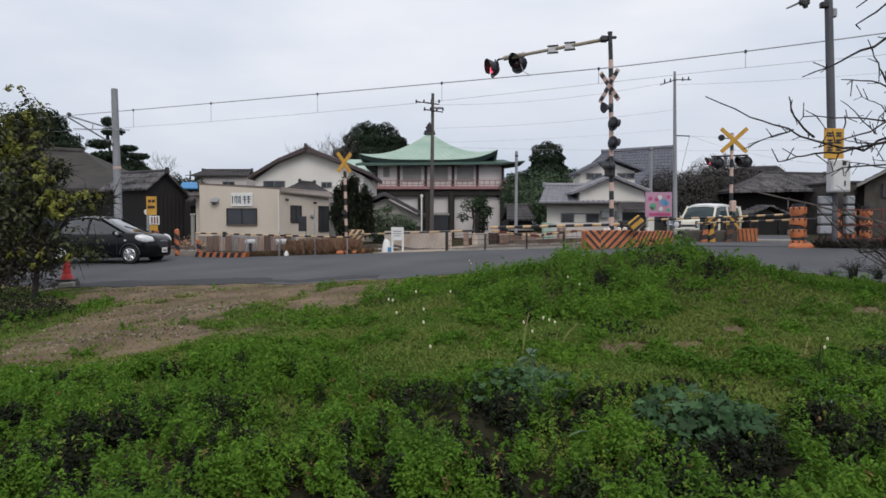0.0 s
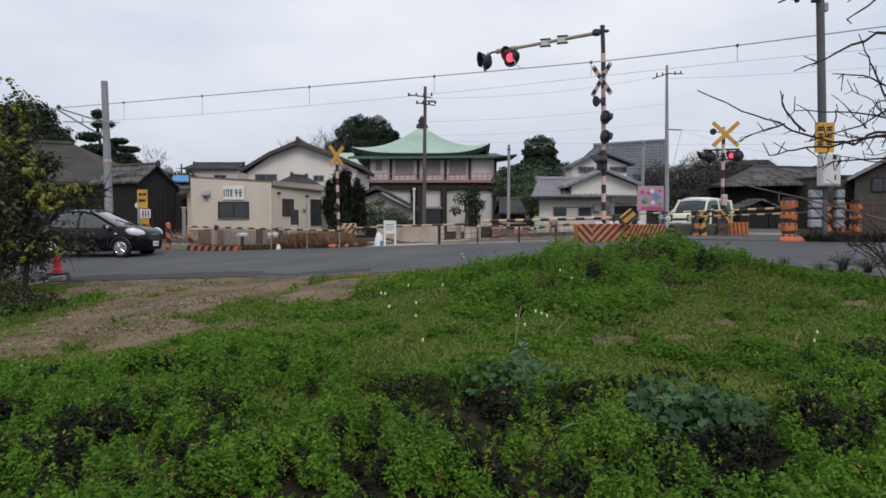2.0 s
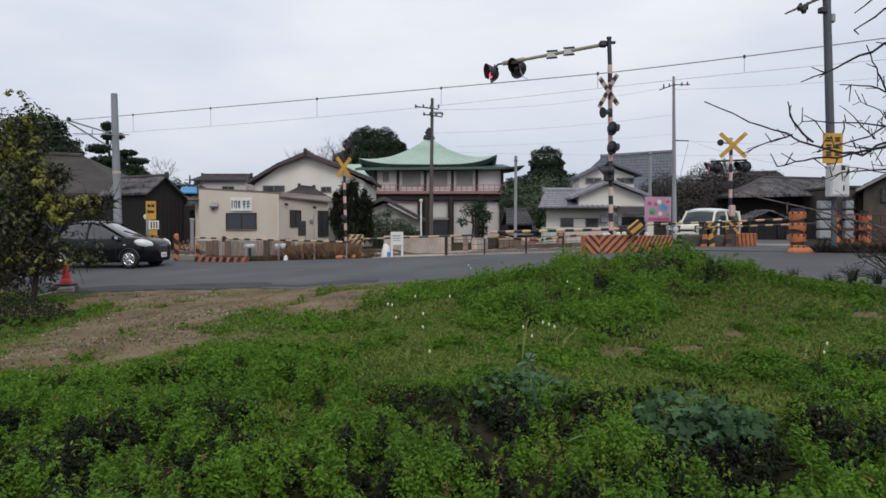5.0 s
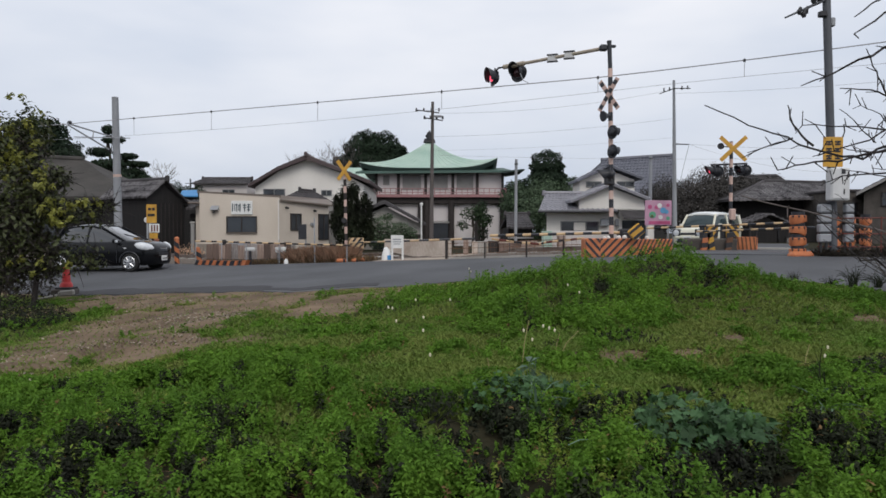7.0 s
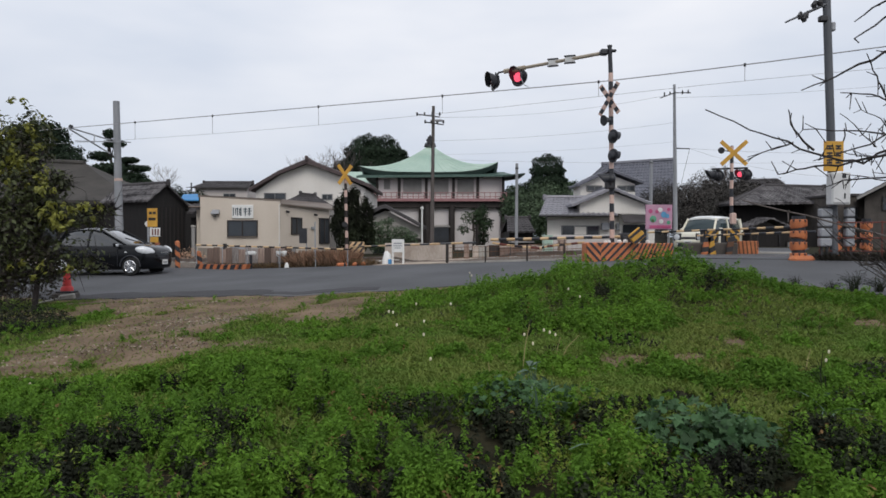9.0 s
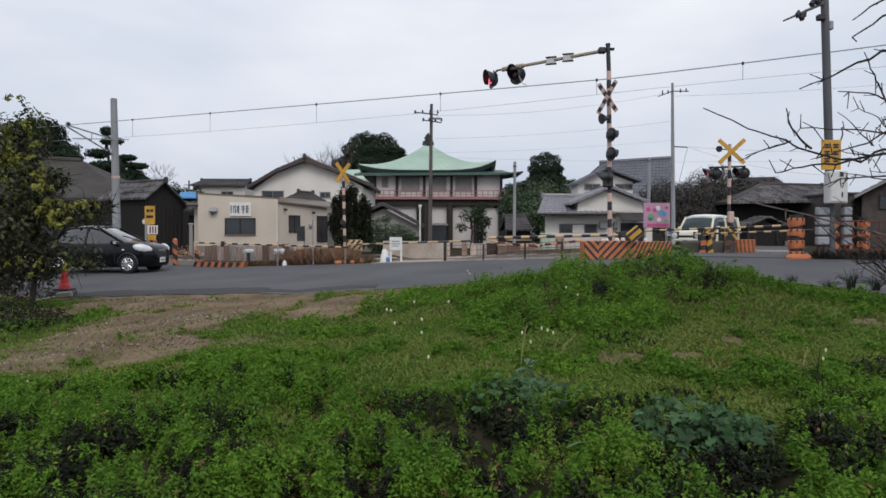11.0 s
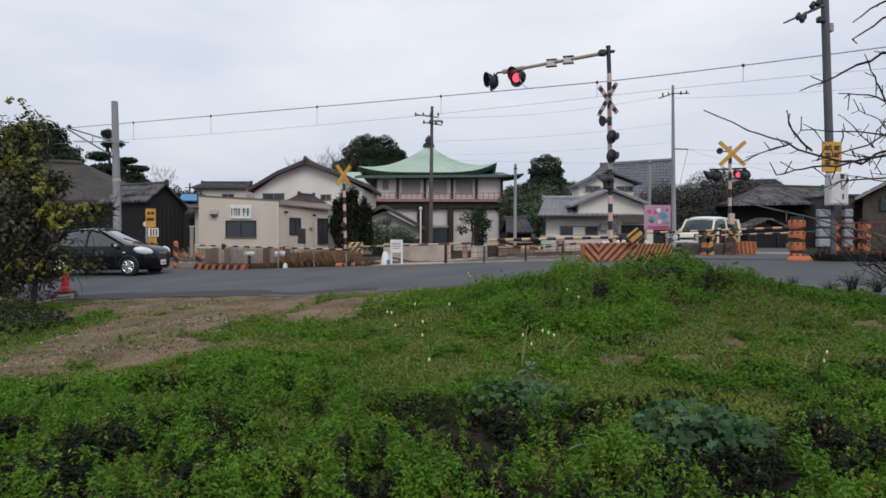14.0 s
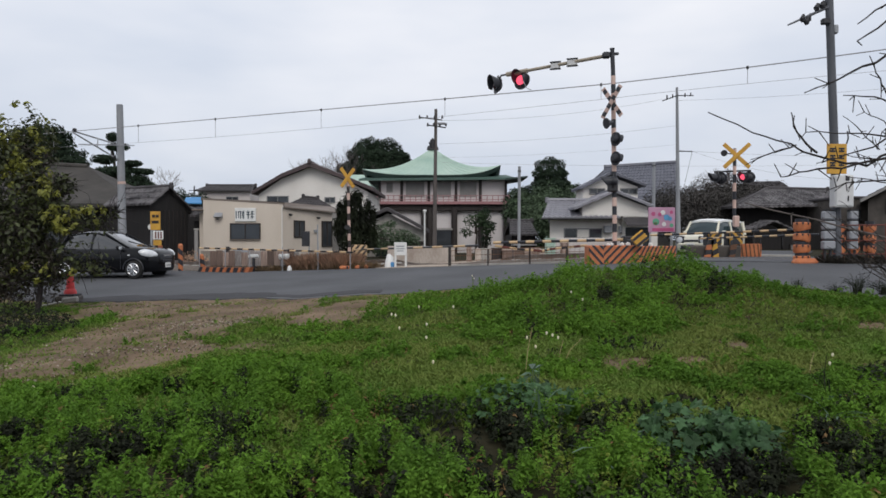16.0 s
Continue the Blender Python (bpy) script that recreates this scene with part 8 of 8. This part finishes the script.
# ---- single plants of the field ----
def lobed(name, centre, normal, along, length, width, material):
    """Broad five-lobed leaves as one mesh, each cupped a little; arrays as for kites()."""
    centre, normal, along = (np.asarray(a, float) for a in (centre, normal, along))
    n = len(centre)
    normal /= np.linalg.norm(normal, axis=1, keepdims=True) + 1e-9
    along = along - normal * (along * normal).sum(1, keepdims=True)
    along /= np.linalg.norm(along, axis=1, keepdims=True) + 1e-9
    side = np.cross(normal, along)
    # outline from stalk to tip and back: along, across
    rim = [(-0.5, 0.0), (-0.32, 0.34), (-0.16, 0.22), (0.06, 0.5), (0.14, 0.24), (0.5, 0.0), (0.14, -0.24), (0.06, -0.5), (-0.16, -0.22), (-0.32, -0.34)]
    L, W = length[:, None], (length * width)[:, None]
    sag = rnd.uniform(0.05, 0.3, (n, 1))
    v = [centre] + [centre + along * L * u + side * W * w - normal * L * sag * (u * u + w * w) + normal * L * 0.05 * rnd.normal(size=(n, 1)) for u, w in rim]
    v = np.stack(v, 1)
    faces = [(0, 1 + i, 1 + (i + 1) % 10) for i in range(10)]
    me = bpy.data.meshes.new(name)
    me.from_pydata(v.reshape(-1, 3).tolist(), [], [tuple(k * 11 + i for i in f) for k in range(n) for f in faces])
    me.update()
    me.materials.append(material)
    return me


def leaf_patch(name, x, y, rx, ry, h, count, size, width, material, label, category="plant"):
    n = count
    rho, ang = np.sqrt(rnd.uniform(0, 1, n)), rnd.uniform(0, 6.2832, n)
    px, py = rx * rho * np.cos(ang), ry * rho * np.sin(ang)
    z0 = float(field(x, y))
    pz = field(x + px, y + py) - z0 + h * np.sqrt(1.05 - rho ** 2) * rnd.uniform(0.2, 1, n) ** 0.6
    out = np.stack([np.cos(ang) * rho, np.sin(ang) * rho, np.zeros(n)], 1)
    t = thing(name, pose(x, y, z0), label, category)
    nrm = out * 0.7 + np.array([0, -0.15, 1.0]) + rnd.normal(size=(n, 3)) * 0.65
    grow = out + rnd.normal(size=(n, 3)) * 0.45
    ln = size * rnd.uniform(0.6, 1.3, n)
    at = np.stack([px, py, pz], 1)
    part("leaves", lobed("leaves", at, nrm, grow, ln, width, material) if width > 0.6 else kites("leaves", at, nrm, grow, ln, ln * width, material), material, t)
    sh = Shape()
    for k in range(0, n, max(1, n // 22)):
        sh.tube([(px[k] * 0.3, py[k] * 0.3, -0.02), (px[k], py[k], pz[k])], [0.006, 0.003], 4)
    tagged(part("stem", sh, material, t), kind="stuff")
    return t


def long_blades(name, x, y, count, height, width, spread, material, label, seed):
    """A tuft of long arching blades."""
    rr = random.Random(seed)
    z0 = float(field(x, y))
    t = thing(name, pose(x, y, z0), label, "grass")
    for k in range(count):
        a = rr.uniform(0, 6.28)
        h, s = height * rr.uniform(0.6, 1.1), spread * rr.uniform(0.3, 1.2)
        d = Vector((math.cos(a), math.sin(a), 0))
        side = Vector((-math.sin(a), math.cos(a), 0)) * width
        base = Vector((rr.uniform(-0.06, 0.06), rr.uniform(-0.06, 0.06), 0))
        rows = []
        for i in range(6):
            q = i / 5
            p = base + d * (s * q ** 1.6) + Vector((0, 0, h * (q - 0.45 * q ** 3 * (s / spread))))
            wv = side * (0.35 + 0.65 * math.sin(math.pi * min(1, 0.25 + q * 0.75)))
            rows.append([tuple(p - wv), tuple(p + Vector((0, 0, -0.004))), tuple(p + wv)])
        part("blade", Shape().sheet(rows), material, t, "", None, 80)
    return t


def flower_stalk(x, y, z, seed):
    rr = random.Random(seed)
    z0 = float(field(x, y))
    t = thing("flower_stalk", pose(x, y, z0), "thin wild flower stalk with pale seed head", "wild flower", "flower stalks")
    h = z - z0
    top = Vector((0, 0, h))
    base = Vector((rr.uniform(-0.08, 0.08), rr.uniform(-0.05, 0.05), -0.02))
    part("stalk", tube([base, base.lerp(top, 0.5) + Vector((rr.uniform(-0.02, 0.02), 0, 0)), top], [0.005, 0.004, 0.003], 5), LEAF_TURF, t)
    part("head", tube([top - Vector((0, 0, 0.012)), top, top + Vector((0, 0, 0.014)), top + Vector((0, 0, 0.022))], [0.005, 0.011, 0.010, 0.004], 8), PETAL, t)
    k = int(h / 0.07)
    for i in range(k):
        q = base.lerp(top, (i + 0.6) / (k + 1))
        d = Vector((rr.uniform(-1, 1), rr.uniform(-1, 1), 0.4)).normalized() * rr.uniform(0.03, 0.06)
        s = d.cross(Vector((0, 0, 1))).normalized() * 0.007
        part("leaf", Shape().add([q, q + d * 0.5 + s, q + d, q + d * 0.5 - s], [(0, 1, 2, 3)]), LEAF_TURF, t)


def build_plants():
    # dark broad-leaved plants close to the eye
    leaf_patch("broadleaf_weed", 1.5, 4.12, 0.42, 0.36, 0.32, 240, 0.085, 1.0, LEAF_BLUE, "large blue-green lobed weed with broad leaves")
    leaf_patch("broadleaf_weed", 1.83, 4.25, 0.26, 0.26, 0.24, 110, 0.08, 1.0, LEAF_BLUE, "lower blue-green broad-leaved weed among clumps")
    leaf_patch("dark_weed", 0.55, 4.85, 0.45, 0.34, 0.3, 200, 0.07, 0.9, LEAF_BLUE, "dark green bushy weed with small leaves")
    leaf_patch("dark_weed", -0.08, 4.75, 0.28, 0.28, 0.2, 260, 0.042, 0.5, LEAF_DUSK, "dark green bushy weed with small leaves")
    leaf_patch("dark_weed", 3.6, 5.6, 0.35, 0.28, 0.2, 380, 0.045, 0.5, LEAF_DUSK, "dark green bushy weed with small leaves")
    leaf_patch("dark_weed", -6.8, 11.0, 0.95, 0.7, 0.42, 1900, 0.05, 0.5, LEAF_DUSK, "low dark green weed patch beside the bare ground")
    for k, (x, y, n, h, w) in enumerate(((6.7, 11.3, 80, 0.46, 0.2), (7.0, 11.1, 80, 0.36, 0.26), (6.45, 11.5, 40, 0.24, 0.2), (6.1, 12.0, 40, 0.27, 0.13))):
        long_blades("dark_weed_tuft", x, y, n, h, 0.0035, w, LEAF_DUSK, "feathery dark weed tuft at the road's edge", 11 + k)
    long_blades("silver_grass", 0.6, 4.62, 9, 0.42, 0.010, 0.26, LEAF_SILVER, "tuft of silvery long-bladed grass", 3)
    long_blades("silver_grass", 0.9, 4.0, 7, 0.28, 0.012, 0.35, LEAF_SILVER, "tuft of silvery long-bladed grass", 5)
    long_blades("silver_grass", 2.72, 4.85, 9, 0.2, 0.006, 0.4, LEAF_SILVER, "tuft of long arching pale green grass", 6)
    # leaning dead stalks above the turf
    for foot, lean, h in (((0.72, 6.2), (0.07, 0.05), 0.42), ((1.08, 6.6), (0.05, 0.0), 0.24), ((1.12, 6.62), (0.2, 0.05), 0.25), ((0.42, 6.0), (-0.02, 0), 0.14), ((3.2, 6.1), (0.1, 0.1), 0.2)):
        z0 = float(field(*foot))
        st = thing("dead_stalk", pose(foot[0], foot[1], z0), "leaning straw-coloured dead stalk", "grass", "dead stalks")
        part("stalk", tube([(0, 0, -0.03), (lean[0] * 0.4, lean[1] * 0.4, h * 0.55), (lean[0], lean[1], h)], [0.0045, 0.004, 0.003], 5), STRAW, st)
    leaf_patch("sage_weed", 0.72, 5.45, 0.12, 0.1, 0.26, 14, 0.12, 0.4, LEAF_SILVER, "sage-green weed with broad smooth leaves")
    leaf_patch("sage_weed", 0.98, 5.05, 0.3, 0.16, 0.2, 46, 0.085, 0.5, LEAF_BLUE, "blue-green weed with broad smooth leaves")
    leaf_patch("sage_weed", 2.95, 5.05, 0.28, 0.14, 0.14, 40, 0.06, 0.5, LEAF_BLUE, "blue-green weed with broad smooth leaves")
    long_blades("dark_stalks", 2.95, 5.3, 12, 0.46, 0.004, 0.14, LEAF_DUSK, "upright dark weed with thin stems", 29)
    for k, p in enumerate(((-0.61, 8, 0.38), (-0.57, 8.1, 0.36), (-0.31, 8.4, 0.43), (-0.48, 7.4, 0.3), (-0.19, 7.4, 0.34), (-0.18, 6.9, 0.27), (-0.1, 6.2, 0.15), (0.11, 8.6, 0.41), (1.75, 9.6, 0.52), (1.83, 9.2, 0.45),
                           (1.03, 7, 0.3), (1.09, 7, 0.28), (1.13, 6.9, 0.27), (0.82, 6.9, 0.27), (0.88, 6.7, 0.21), (3.52, 6.3, 0.2), (3.44, 6.2, 0.14), (0.54, 13.5, 0.54), (0.58, 13.6, 0.48), (-3.68, 6.2, -0.08))):
        flower_stalk(*p, k)
    # rusty dry grass behind the pipe rail
    p = np.array([along_track(s, n) for s, n in zip(rnd.uniform(-10.6, -8.3, 4600), rnd.uniform(-2.4, -1.3, 4600))])
    blades("dry_reeds", p, 0.55, 0.007, 0.55, REED, "rusty brown dry grass beside the railway")
    # dark weedy bank under the relay cabinets
    p = np.array([along_track(s, n) for s, n in zip(rnd.uniform(5.6, 13, 8000), rnd.uniform(-2.9, -2.3, 8000))])
    blades("bank_weeds", p, 0.24, 0.010, 0.7, LEAF_BROWN, "dark dead weeds on the bank under the fence")
    p = np.array([along_track(s, n) for s, n in zip(rnd.uniform(-14.5, -7.3, 3600), rnd.uniform(-2.45, -1.6, 3600))])
    blades("verge_grass", p, 0.24, 0.012, 0.6, DRY, "short dead grass along the fence")


build_plants()


# ---- what moves: half-lit red balls in the crossing lamps turn to imitate blinking ----
def motions():
    beat, first = 0.6, 0.37
    for core, phase in LAMP_CORES:
        base = core.matrix_basis.copy()
        turn = 0 if phase else 180
        rows = [(0.0, base @ pose(0, 0, 0, 0, 0, turn))]
        t = first
        while t < 15.99:
            rows.append((t - 0.07, base @ pose(0, 0, 0, 0, 0, turn)))
            rows.append((t - 0.045, base @ pose(0, 0, 0, 0, 0, turn + 60)))
            rows.append((t - 0.02, base @ pose(0, 0, 0, 0, 0, turn + 120)))
            rows.append((t + 0.005, base @ pose(0, 0, 0, 0, 0, turn + 180)))
            turn += 180
            t += beat
        rows.append((16.0, base @ pose(0, 0, 0, 0, 0, turn)))
        walk(core, rows)


motions()
